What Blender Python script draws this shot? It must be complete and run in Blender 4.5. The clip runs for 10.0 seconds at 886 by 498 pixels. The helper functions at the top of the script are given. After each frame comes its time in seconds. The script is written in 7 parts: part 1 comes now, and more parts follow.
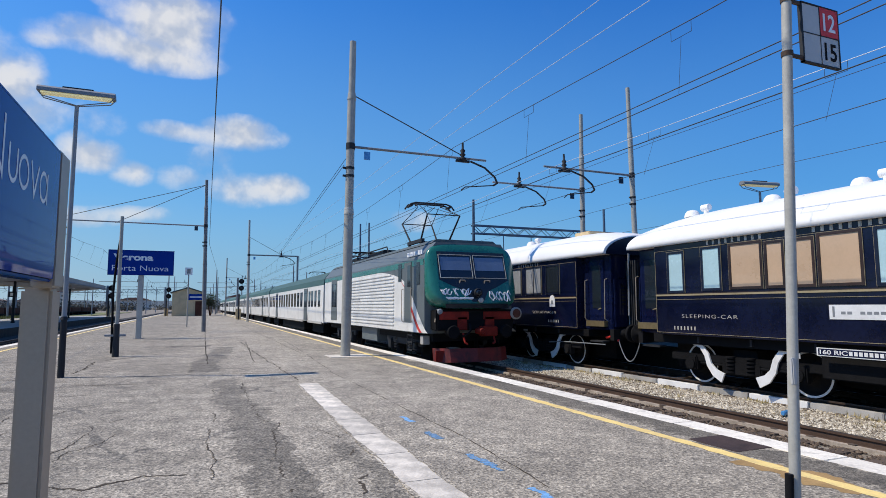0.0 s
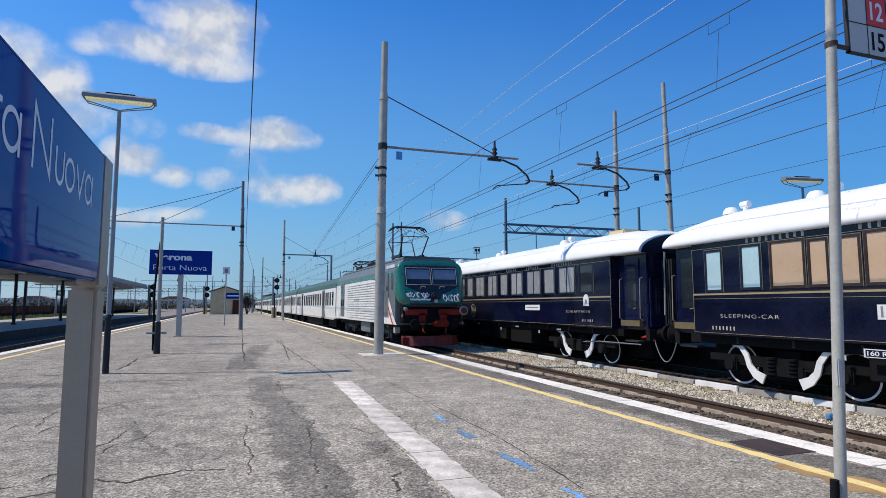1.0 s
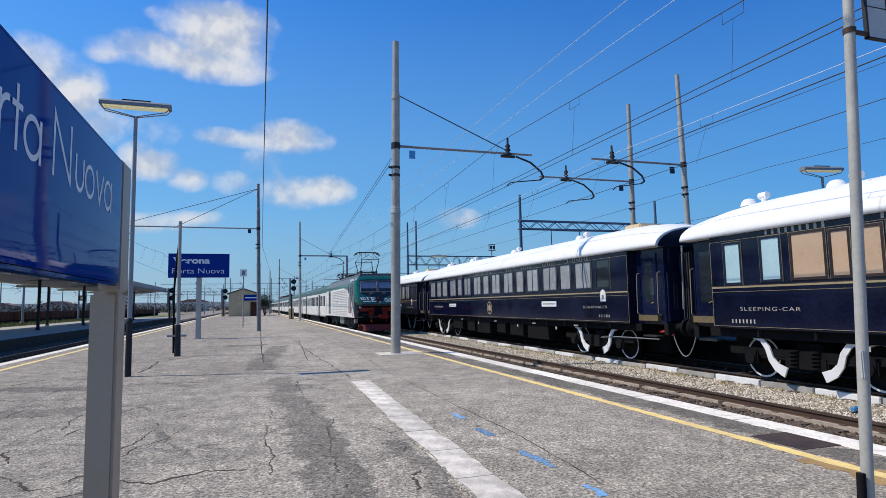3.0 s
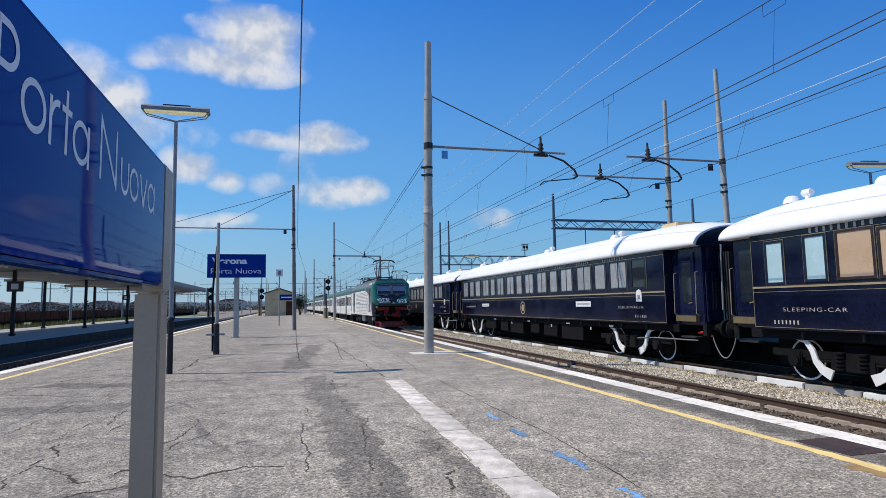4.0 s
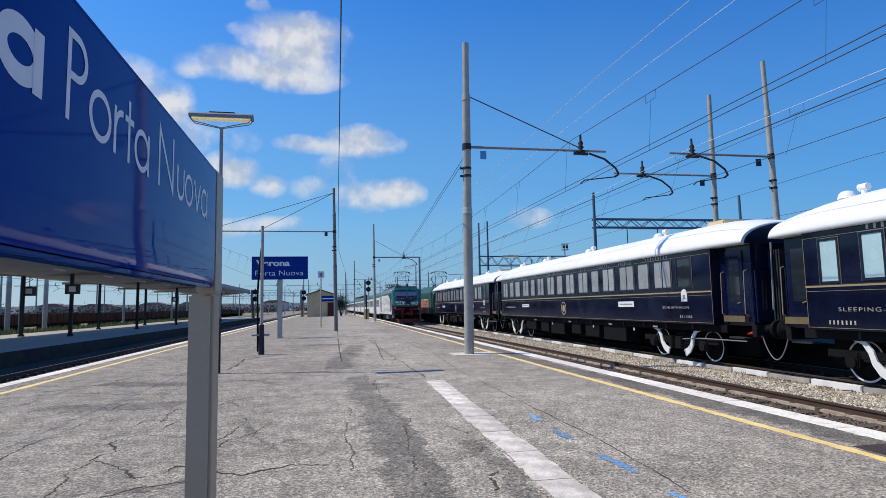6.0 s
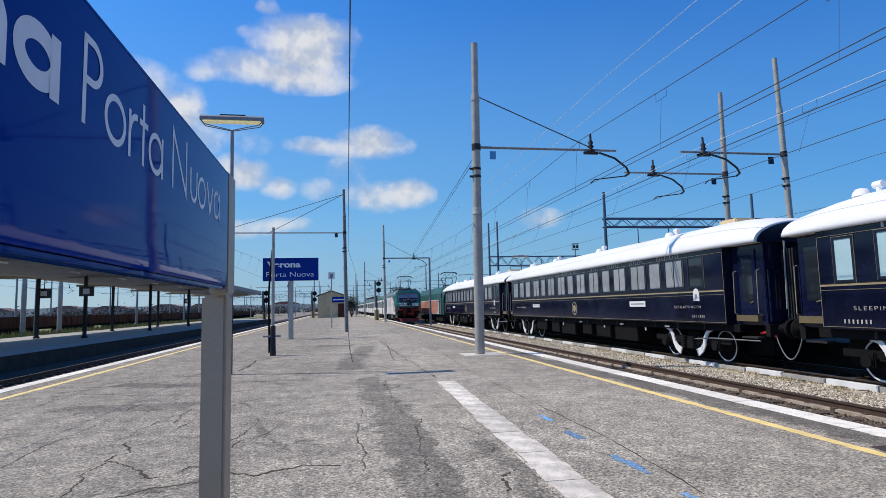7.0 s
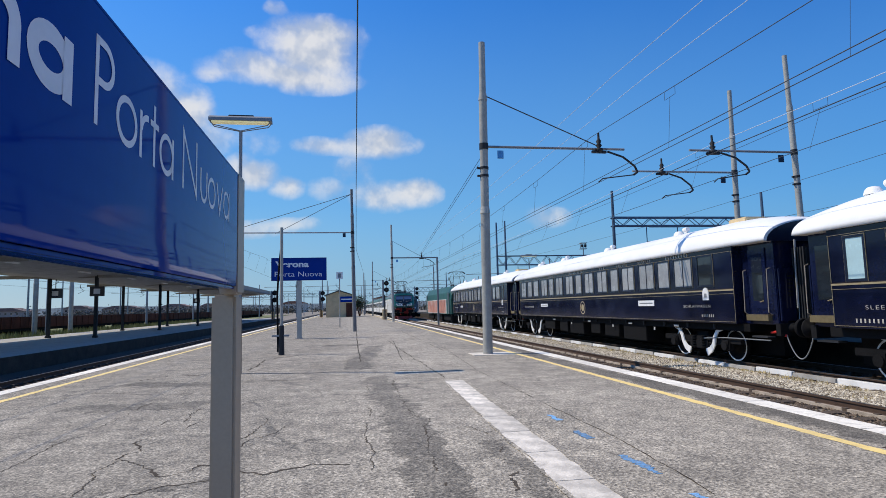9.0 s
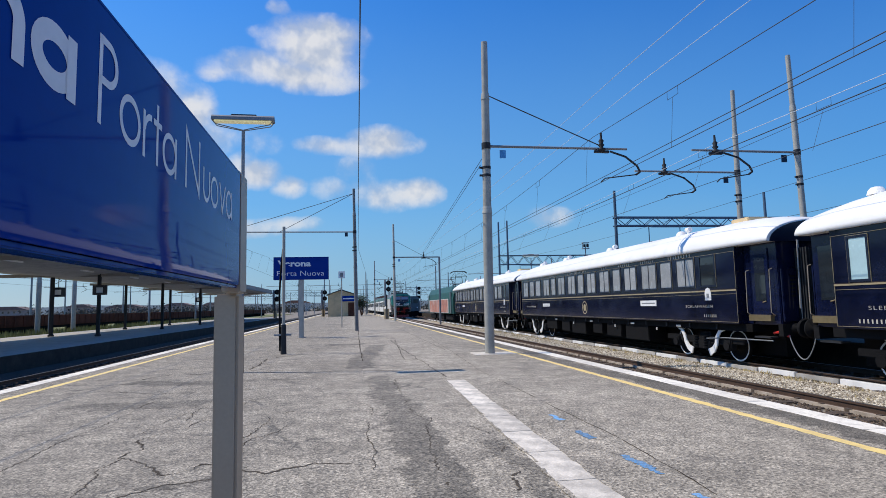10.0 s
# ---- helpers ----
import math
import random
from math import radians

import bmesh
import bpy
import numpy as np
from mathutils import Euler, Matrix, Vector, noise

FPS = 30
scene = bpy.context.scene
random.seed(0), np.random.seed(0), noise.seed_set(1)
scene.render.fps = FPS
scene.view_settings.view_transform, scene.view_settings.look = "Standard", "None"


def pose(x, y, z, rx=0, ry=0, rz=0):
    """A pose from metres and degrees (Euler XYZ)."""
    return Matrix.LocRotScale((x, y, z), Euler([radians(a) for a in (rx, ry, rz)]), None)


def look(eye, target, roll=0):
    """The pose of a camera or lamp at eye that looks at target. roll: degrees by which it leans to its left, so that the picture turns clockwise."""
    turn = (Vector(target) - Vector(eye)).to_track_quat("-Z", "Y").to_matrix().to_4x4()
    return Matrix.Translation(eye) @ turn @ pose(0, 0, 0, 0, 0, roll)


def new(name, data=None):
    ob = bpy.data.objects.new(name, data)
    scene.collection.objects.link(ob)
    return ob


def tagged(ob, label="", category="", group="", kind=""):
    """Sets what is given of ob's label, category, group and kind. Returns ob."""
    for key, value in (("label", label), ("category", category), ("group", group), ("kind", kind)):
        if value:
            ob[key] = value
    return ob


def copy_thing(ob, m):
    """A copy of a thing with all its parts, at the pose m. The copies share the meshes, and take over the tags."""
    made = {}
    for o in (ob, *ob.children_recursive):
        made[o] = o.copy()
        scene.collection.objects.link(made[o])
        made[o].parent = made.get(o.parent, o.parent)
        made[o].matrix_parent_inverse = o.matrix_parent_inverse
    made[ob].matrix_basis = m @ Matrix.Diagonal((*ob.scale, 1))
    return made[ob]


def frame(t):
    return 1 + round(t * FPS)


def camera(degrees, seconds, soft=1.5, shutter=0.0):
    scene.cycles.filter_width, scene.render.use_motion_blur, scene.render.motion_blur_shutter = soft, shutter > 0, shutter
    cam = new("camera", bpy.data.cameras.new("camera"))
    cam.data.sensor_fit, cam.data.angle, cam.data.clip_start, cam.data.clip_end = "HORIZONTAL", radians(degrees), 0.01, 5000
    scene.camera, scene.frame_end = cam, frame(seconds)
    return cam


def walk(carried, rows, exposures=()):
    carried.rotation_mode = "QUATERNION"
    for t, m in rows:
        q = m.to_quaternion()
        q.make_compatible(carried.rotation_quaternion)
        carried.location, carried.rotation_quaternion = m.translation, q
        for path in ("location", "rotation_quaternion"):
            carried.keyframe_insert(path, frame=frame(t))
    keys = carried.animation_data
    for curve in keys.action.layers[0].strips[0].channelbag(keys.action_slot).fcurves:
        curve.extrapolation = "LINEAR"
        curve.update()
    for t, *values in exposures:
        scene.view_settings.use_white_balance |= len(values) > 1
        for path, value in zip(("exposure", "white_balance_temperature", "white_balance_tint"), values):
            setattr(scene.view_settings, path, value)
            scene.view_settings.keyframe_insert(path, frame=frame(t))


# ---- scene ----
# The camera stands on the platform and turns to the left; z = 0 is the platform's surface, y runs along the tracks.
cam = camera(74.4, 10.0, soft=0.7)
PATH = (
    (0.0, 0.001, 95.61, 0.15, -22.75),
    (0.5, 0.002, 95.55, 0.17, -20.33),
    (1.0, 0.003, 95.52, 0.04, -19.59),
    (1.5, 0.003, 95.45, -0.06, -19.63),
    (2.0, 0.003, 95.26, -0.23, -19.87),
    (2.5, 0.002, 95.29, 0.56, -19.30),
    (4.0, -0.004, 95.40, 0.97, -14.82),
    (4.5, -0.009, 95.32, 1.08, -13.62),
    (5.0, -0.016, 95.45, 1.07, -13.13),
    (5.5, -0.0245, 95.47, 1.09, -11.94),
    (7.0, -0.036, 95.62, 1.37, -10.00),
    (7.5, -0.038, 95.58, 1.43, -9.58),
    (8.0, -0.040, 95.56, 1.15, -9.38),
    (8.5, -0.040, 95.56, 1.21, -9.32),
    (9.0, -0.040, 95.59, 1.42, -9.24),
    (9.5, -0.041, 95.57, 1.19, -9.02),
    (10.0, -0.041, 95.55, 1.29, -9.05),
)
walk(cam, [(t, pose(x, 0, 1.52, rx, ry, rz)) for t, x, rx, ry, rz in PATH])

# ---- light ----
SUN_TO = Vector((-4.57, 1.40, 6.46)).normalized()
sun = new("sun", bpy.data.lights.new("sun", "SUN"))
sun.data.energy, sun.data.angle, sun.data.color = 4.75, radians(0.5), (1.0, 0.895, 0.725)
sun.matrix_world = look(SUN_TO * 100, (0, 0, 0))
scene.view_settings.exposure = -0.2


def ramp(nt, fac, stops):
    r = nt.nodes.new("ShaderNodeValToRGB")
    while len(r.color_ramp.elements) < len(stops):
        r.color_ramp.elements.new(0.5)
    for e, (p, c) in zip(r.color_ramp.elements, stops):
        e.position, e.color = p, (*c, 1) if len(c) == 3 else c
    nt.links.new(fac, r.inputs[0])
    return r.outputs[0]


def calc(nt, op, a, b=None, c=None):
    n = nt.nodes.new("ShaderNodeMath")
    n.operation = op
    for i, v in enumerate((a, b, c)):
        if v is None:
            continue
        if isinstance(v, (int, float)):
            n.inputs[i].default_value = v
        else:
            nt.links.new(v, n.inputs[i])
    return n.outputs[0]


def blend(nt, fac, a, b, kind="MIX"):
    n = nt.nodes.new("ShaderNodeMix")
    n.data_type, n.blend_type = "RGBA", kind
    for s, v in ((n.inputs[0], fac), (n.inputs[6], a), (n.inputs[7], b)):
        if isinstance(v, (int, float)):
            s.default_value = v
        elif isinstance(v, tuple):
            s.default_value = (*v, 1)
        else:
            nt.links.new(v, s)
    return n.outputs[2]


def noise_tex(nt, scale, detail=4.0, rough=0.6, vec=None, distortion=0.0):
    n = nt.nodes.new("ShaderNodeTexNoise")
    n.inputs["Scale"].default_value, n.inputs["Detail"].default_value = scale, detail
    n.inputs["Roughness"].default_value, n.inputs["Distortion"].default_value = rough, distortion
    if vec is not None:
        nt.links.new(vec, n.inputs["Vector"])
    return n


# fair-weather clouds: azimuth and elevation of each puff in degrees, its half width and half height, and its strength
PUFFS = (
    (-6.3, 21.9, 6.6, 1.3, 1.0), (-3.6, 24.2, 4.4, 2.2, 1.0), (-9.5, 22.3, 3.1, 1.1, 0.8), (-1.4, 25.5, 3.2, 1.3, 0.8), (-12.6, 21.4, 1.9, 0.7, 0.75), (-0.4, 23.2, 2.0, 1.9, 0.55), (-8.0, 25.1, 1.8, 0.6, 0.5),
    (-6.9, 27.1, 1.2, 0.6, 0.55), (2.7, 15.8, 3.3, 1.3, 1.0), (-1.5, 15.4, 3.3, 0.8, 0.75), (5.8, 15.4, 1.9, 0.8, 0.6), (1.3, 13.4, 2.4, 1.4, 0.42), (6.5, 10.9, 2.7, 1.1, 1.0), (4.0, 10.8, 2.5, 1.2, 0.8),
    (1.8, 11.2, 1.8, 1.3, 0.6), (-2.0, 11.4, 2.0, 1.0, 0.55), (-8.6, 12.7, 2.2, 1.1, 1.0), (-9.9, 13.0, 1.4, 1.4, 0.8), (-5.8, 11.5, 1.6, 0.9, 0.95), (-6.3, 8.0, 3.4, 0.7, 0.62), (-8.8, 7.6, 2.4, 0.7, 0.62),
    (19.8, 8.3, 2.2, 1.0, 0.5), (-14.8, 17.6, 2.2, 2.3, 1.0), (-13.0, 15.5, 2.4, 1.4, 0.75), (-8.6, 15.5, 2.2, 1.3, 0.45), (-18.2, 19.2, 3.6, 2.2, 0.9), (-16.0, 12.5, 4.0, 1.4, 0.5), (-22.0, 15.5, 5.0, 2.0, 0.6),
)


def build_world():
    world = bpy.data.worlds.new("sky")
    scene.world = world
    world.use_nodes = True
    nt = world.node_tree
    nt.nodes.clear()
    sky = nt.nodes.new("ShaderNodeTexSky")
    sky.sky_type, sky.sun_disc = "NISHITA", False
    sky.sun_elevation = math.asin(SUN_TO.z)
    sky.sun_rotation = math.atan2(SUN_TO.x, SUN_TO.y)
    sky.air_density, sky.dust_density, sky.ozone_density, sky.altitude = 1.0, 0.2, 3.5, 100
    co = nt.nodes.new("ShaderNodeTexCoord")
    sep = nt.nodes.new("ShaderNodeSeparateXYZ")
    nt.links.new(co.outputs["Generated"], sep.inputs[0])
    az = calc(nt, "MULTIPLY", calc(nt, "ARCTAN2", sep.outputs[0], sep.outputs[1]), 180 / math.pi)
    el = calc(nt, "MULTIPLY", calc(nt, "ARCSINE", sep.outputs[2]), 180 / math.pi)
    soft = noise_tex(nt, 11.0, 9.0, 0.6, co.outputs["Generated"])
    wide = noise_tex(nt, 3.5, 4.0, 0.5, co.outputs["Generated"])
    bend = noise_tex(nt, 7.0, 5.0, 0.55, co.outputs["Generated"])
    rgb = nt.nodes.new("ShaderNodeSeparateXYZ")
    nt.links.new(bend.outputs["Color"], rgb.inputs[0])
    az = calc(nt, "ADD", az, calc(nt, "MULTIPLY", calc(nt, "SUBTRACT", rgb.outputs[0], 0.5), 3.6))
    el = calc(nt, "ADD", el, calc(nt, "MULTIPLY", calc(nt, "SUBTRACT", rgb.outputs[1], 0.5), 2.2))
    total = None
    for a0, e0, wa, we, s in PUFFS:
        u = calc(nt, "MULTIPLY", calc(nt, "SUBTRACT", az, a0), 0.86 / wa)
        v = calc(nt, "MULTIPLY", calc(nt, "SUBTRACT", el, e0), 0.80 / we)
        d = calc(nt, "ADD", calc(nt, "MULTIPLY", u, u), calc(nt, "MULTIPLY", v, v))
        m = calc(nt, "MULTIPLY", calc(nt, "MAXIMUM", calc(nt, "SUBTRACT", 1.55, d), 0.0), s)
        total = m if total is None else calc(nt, "SMOOTH_MAX", total, m, 0.25)
    fine = noise_tex(nt, 30.0, 8.0, 0.6, co.outputs["Generated"])
    total = calc(nt, "MULTIPLY", calc(nt, "MAXIMUM", calc(nt, "SUBTRACT", total, 0.14), 0.0), 1.3)
    body = calc(nt, "ADD", total, calc(nt, "MULTIPLY", calc(nt, "SUBTRACT", soft.outputs[0], 0.52), 2.7))
    body = calc(nt, "ADD", body, calc(nt, "MULTIPLY", calc(nt, "SUBTRACT", fine.outputs[0], 0.5), 0.8))
    body = calc(nt, "ADD", body, calc(nt, "MULTIPLY", calc(nt, "SUBTRACT", wide.outputs[0], 0.5), 1.6))
    cover = nt.nodes.new("ShaderNodeMapRange")
    cover.interpolation_type = "SMOOTHSTEP"
    nt.links.new(calc(nt, "MULTIPLY", body, calc(nt, "MINIMUM", calc(nt, "MULTIPLY", total, 3.0), 1.0)), cover.inputs[0])
    cover.inputs[1].default_value, cover.inputs[2].default_value = 0.0, 1.9
    cover.inputs[3].default_value, cover.inputs[4].default_value = 0.0, 0.92
    # the sunlit side of each billow is white, its far side grey
    lift = nt.nodes.new("ShaderNodeVectorMath")
    lift.inputs[1].default_value = (-0.006, 0.0, 0.022)
    nt.links.new(co.outputs["Generated"], lift.inputs[0])
    upper = noise_tex(nt, 11.0, 4.0, 0.5, lift.outputs[0])
    under = noise_tex(nt, 11.0, 4.0, 0.5, co.outputs["Generated"])
    relief = calc(nt, "ADD", calc(nt, "SUBTRACT", under.outputs[0], upper.outputs[0]), calc(nt, "MULTIPLY", calc(nt, "SUBTRACT", soft.outputs[0], 0.5), 0.5))
    tone = ramp(nt, calc(nt, "ADD", relief, 0.1), [(0.03, (4.5, 5.0, 5.95)), (0.17, (7.0, 7.0, 7.1))])
    clear = nt.nodes.new("ShaderNodeHueSaturation")
    clear.inputs["Saturation"].default_value = 1.19
    nt.links.new(sky.outputs[0], clear.inputs["Color"])
    air = blend(nt, 1.0, clear.outputs[0], (0.50, 0.94, 1.36), "MULTIPLY")
    low = calc(nt, "POWER", calc(nt, "MAXIMUM", calc(nt, "SUBTRACT", 1.0, calc(nt, "MULTIPLY", calc(nt, "ABSOLUTE", el), 1 / 29)), 0.0), 1.2)
    air = blend(nt, calc(nt, "MULTIPLY", low, 0.9), air, (2.0, 4.2, 6.9))
    haze = calc(nt, "POWER", calc(nt, "MAXIMUM", calc(nt, "SUBTRACT", 1.0, calc(nt, "MULTIPLY", calc(nt, "ABSOLUTE", el), 1 / 10)), 0.0), 1.2)
    # the low haze is paler towards the sun's side of the sky
    sunward = nt.nodes.new("ShaderNodeMapRange")
    nt.links.new(az, sunward.inputs[0])
    sunward.inputs[1].default_value, sunward.inputs[2].default_value = 2.0, -32.0
    air = blend(nt, calc(nt, "MULTIPLY", haze, 0.85), air, blend(nt, sunward.outputs[0], (3.0, 4.35, 5.9), (5.0, 5.8, 6.5)))
    # clear air is paler and greener on the sun's side, deeper blue away from it, and its gradient with height is shallow
    side = ramp(nt, calc(nt, "MULTIPLY", calc(nt, "ADD", az, 10.0), 1 / 80), [(0.1, (1.08, 1.12, 1.06)), (0.44, (0.92, 1.05, 1.04)), (0.82, (0.62, 0.88, 1.0))])
    rise = ramp(nt, calc(nt, "MULTIPLY", el, 1 / 40), [(0.0, (0.87, 0.87, 0.87)), (0.3, (0.92, 0.92, 0.92)), (0.55, (1.05, 1.05, 1.05)), (0.8, (1.2, 1.2, 1.2))])
    air = blend(nt, 1.0, blend(nt, 1.0, air, side, "MULTIPLY"), rise, "MULTIPLY")
    col = blend(nt, cover.outputs[0], air, tone)
    bg = nt.nodes.new("ShaderNodeBackground")
    bg.inputs[1].default_value = 0.128
    nt.links.new(col, bg.inputs[0])
    out = nt.nodes.new("ShaderNodeOutputWorld")
    nt.links.new(bg.outputs[0], out.inputs[0])


build_world()


# ---- materials ----
def material(name, base, rough=0.6, metal=0.0, vary=0.12, scale=6.0, fine=60.0, bump=0.15, dirt=None, dirt_amount=0.0, coat=0.0, dirt_scale=1.2, spec=0.5):
    """A surface with broad and fine variation of colour, gloss and relief, in metres."""
    m = bpy.data.materials.new(name)
    m.use_nodes = True
    nt = m.node_tree
    b = nt.nodes["Principled BSDF"]
    co = nt.nodes.new("ShaderNodeTexCoord").outputs["Object"]
    info = nt.nodes.new("ShaderNodeObjectInfo")
    n1, n2 = noise_tex(nt, scale, 5.0, 0.6, co), noise_tex(nt, fine, 3.0, 0.6, co)
    mixed = calc(nt, "ADD", calc(nt, "MULTIPLY", n1.outputs[0], 0.6), calc(nt, "MULTIPLY", n2.outputs[0], 0.4))
    mixed = calc(nt, "ADD", mixed, calc(nt, "MULTIPLY", calc(nt, "SUBTRACT", info.outputs["Random"], 0.5), 0.25))
    lo = tuple(max(0.0, c * (1 - 1.6 * vary)) for c in base)
    hi = tuple(min(1.0, c * (1 + 1.6 * vary)) for c in base)
    col = ramp(nt, mixed, [(0.3, lo), (0.7, hi)])
    if dirt:
        n3 = noise_tex(nt, dirt_scale, 8.0, 0.7, co, 0.6)
        col = blend(nt, calc(nt, "MULTIPLY", ramp(nt, n3.outputs[0], [(0.48, (0, 0, 0)), (0.68, (1, 1, 1))]), dirt_amount), col, dirt)
    nt.links.new(col, b.inputs["Base Color"])
    nt.links.new(calc(nt, "ADD", calc(nt, "MULTIPLY", calc(nt, "SUBTRACT", n1.outputs[0], 0.5), 0.25), rough), b.inputs["Roughness"])
    b.inputs["Metallic"].default_value, b.inputs["Coat Weight"].default_value, b.inputs["Specular IOR Level"].default_value = metal, coat, spec
    if bump:
        bp = nt.nodes.new("ShaderNodeBump")
        bp.inputs["Strength"].default_value, bp.inputs["Distance"].default_value = bump, 0.01
        nt.links.new(mixed, bp.inputs["Height"])
        nt.links.new(bp.outputs[0], b.inputs["Normal"])
    return m


def asphalt_material(name="platform_asphalt", tint=1.0, grain=30.0):
    """Worn platform asphalt: pale aggregate, darker patches, branching cracks and stains."""
    m = bpy.data.materials.new(name)
    m.use_nodes = True
    nt = m.node_tree
    b = nt.nodes["Principled BSDF"]
    co = nt.nodes.new("ShaderNodeTexCoord").outputs["Object"]
    broad, mid, grit = noise_tex(nt, 0.35, 5.0, 0.6, co, 0.5), noise_tex(nt, 2.2, 6.0, 0.7, co), noise_tex(nt, grain, 4.0, 0.85, co)
    vor = nt.nodes.new("ShaderNodeTexVoronoi")
    vor.inputs["Scale"].default_value = 52.0
    nt.links.new(co, vor.inputs["Vector"])
    base = ramp(nt, broad.outputs[0], [(0.3, (0.335, 0.297, 0.240)), (0.5, (0.415, 0.369, 0.30)), (0.72, (0.49, 0.437, 0.357))])
    base = blend(nt, 1.0, base, (tint, tint, tint), "MULTIPLY")
    base = blend(nt, 0.6, base, ramp(nt, noise_tex(nt, 9.0, 5.0, 0.7, co).outputs[0], [(0.35, (0.6, 0.6, 0.6)), (0.65, (1.2, 1.2, 1.2))]), "MULTIPLY")
    base = blend(nt, 0.75, base, ramp(nt, mid.outputs[0], [(0.32, (0.5, 0.5, 0.5)), (0.7, (1.28, 1.28, 1.26))]), "MULTIPLY")
    base = blend(nt, 0.85, base, ramp(nt, grit.outputs[0], [(0.36, (0.30, 0.30, 0.30)), (0.64, (1.62, 1.61, 1.58))]), "MULTIPLY")
    base = blend(nt, 0.8, base, ramp(nt, vor.outputs["Color"], [(0.1, (0.36, 0.36, 0.36)), (0.9, (1.64, 1.63, 1.60))]), "MULTIPLY")
    warp = nt.nodes.new("ShaderNodeVectorMath")
    warp.operation = "MULTIPLY_ADD"
    wn = noise_tex(nt, 1.3, 6.0, 0.7, co)
    nt.links.new(wn.outputs["Color"], warp.inputs[0])
    warp.inputs[1].default_value = (0.9, 0.9, 0.0)
    nt.links.new(co, warp.inputs[2])
    crack = nt.nodes.new("ShaderNodeTexVoronoi")
    crack.feature = "DISTANCE_TO_EDGE"
    crack.inputs["Scale"].default_value = 0.42
    nt.links.new(warp.outputs[0], crack.inputs["Vector"])
    line = ramp(nt, crack.outputs["Distance"], [(0.0, (1, 1, 1)), (0.006, (0.6, 0.6, 0.6)), (0.012, (0, 0, 0))])
    gate = ramp(nt, noise_tex(nt, 0.5, 3.0, 0.5, co).outputs[0], [(0.47, (0, 0, 0)), (0.56, (1, 1, 1))])
    lines = blend(nt, 1.0, line, gate, "MULTIPLY")
    craze = nt.nodes.new("ShaderNodeTexVoronoi")
    craze.feature = "DISTANCE_TO_EDGE"
    craze.inputs["Scale"].default_value = 1.7
    nt.links.new(warp.outputs[0], craze.inputs["Vector"])
    web = ramp(nt, craze.outputs["Distance"], [(0.0, (1, 1, 1)), (0.014, (0.6, 0.6, 0.6)), (0.032, (0, 0, 0))])
    webbed = ramp(nt, noise_tex(nt, 0.32, 4.0, 0.6, co, 0.8).outputs[0], [(0.40, (0, 0, 0)), (0.54, (0.68, 0.68, 0.68))])
    lines = blend(nt, 1.0, lines, blend(nt, 1.0, web, webbed, "MULTIPLY"), "LIGHTEN")
    # the sheet beyond the slab strip was laid later and is hardly cracked
    place = nt.nodes.new("ShaderNodeSeparateXYZ")
    nt.links.new(co, place.inputs[0])
    sheets = ramp(nt, calc(nt, "MULTIPLY", calc(nt, "ADD", place.outputs[0], 7.0), 1 / 13), [(0.0, (0.82, 0.82, 0.82)), (0.46, (0.86, 0.86, 0.86)), (0.57, (1.02, 1.02, 1.02)), (0.72, (1.04, 1.04, 1.04)), (0.86, (0.93, 0.93, 0.93)), (1.0, (0.88, 0.88, 0.88))])
    base = blend(nt, 1.0, base, sheets, "MULTIPLY")
    older = nt.nodes.new("ShaderNodeMapRange")
    nt.links.new(place.outputs[0], older.inputs[0])
    older.inputs[1].default_value, older.inputs[2].default_value, older.inputs[3].default_value, older.inputs[4].default_value = 1.5, 2.1, 0.75, 0.06
    lines = blend(nt, 1.0, lines, older.outputs[0], "MULTIPLY")
    base = blend(nt, calc(nt, "MULTIPLY", lines, 0.85), base, (0.05, 0.048, 0.045))
    stain = ramp(nt, noise_tex(nt, 0.55, 7.0, 0.7, co, 1.0).outputs[0], [(0.60, (0, 0, 0)), (0.72, (1, 1, 1))])
    base = blend(nt, calc(nt, "MULTIPLY", stain, 0.45), base, (0.13, 0.115, 0.10))
    nt.links.new(base, b.inputs["Base Color"])
    b.inputs["Roughness"].default_value = 0.9
    bp = nt.nodes.new("ShaderNodeBump")
    bp.inputs["Strength"].default_value, bp.inputs["Distance"].default_value = 0.6, 0.006
    nt.links.new(calc(nt, "SUBTRACT", calc(nt, "ADD", grit.outputs[0], vor.outputs["Distance"]), calc(nt, "MULTIPLY", lines, 3.0)), bp.inputs["Height"])
    nt.links.new(bp.outputs[0], b.inputs["Normal"])
    return m


def glass_material(name, tint, rough=0.04):
    """A dark window pane that mirrors the sky."""
    m = material(name, tint, rough, 0.0, 0.05, 1.0, 8.0, 0.0, spec=0.6)
    m.node_tree.nodes["Principled BSDF"].inputs["IOR"].default_value = 1.5
    return m


def glow(name, colour, strength):
    m = material(name, colour, 0.4)
    b = m.node_tree.nodes["Principled BSDF"]
    b.inputs["Emission Color"].default_value, b.inputs["Emission Strength"].default_value = (*colour, 1), strength
    return m


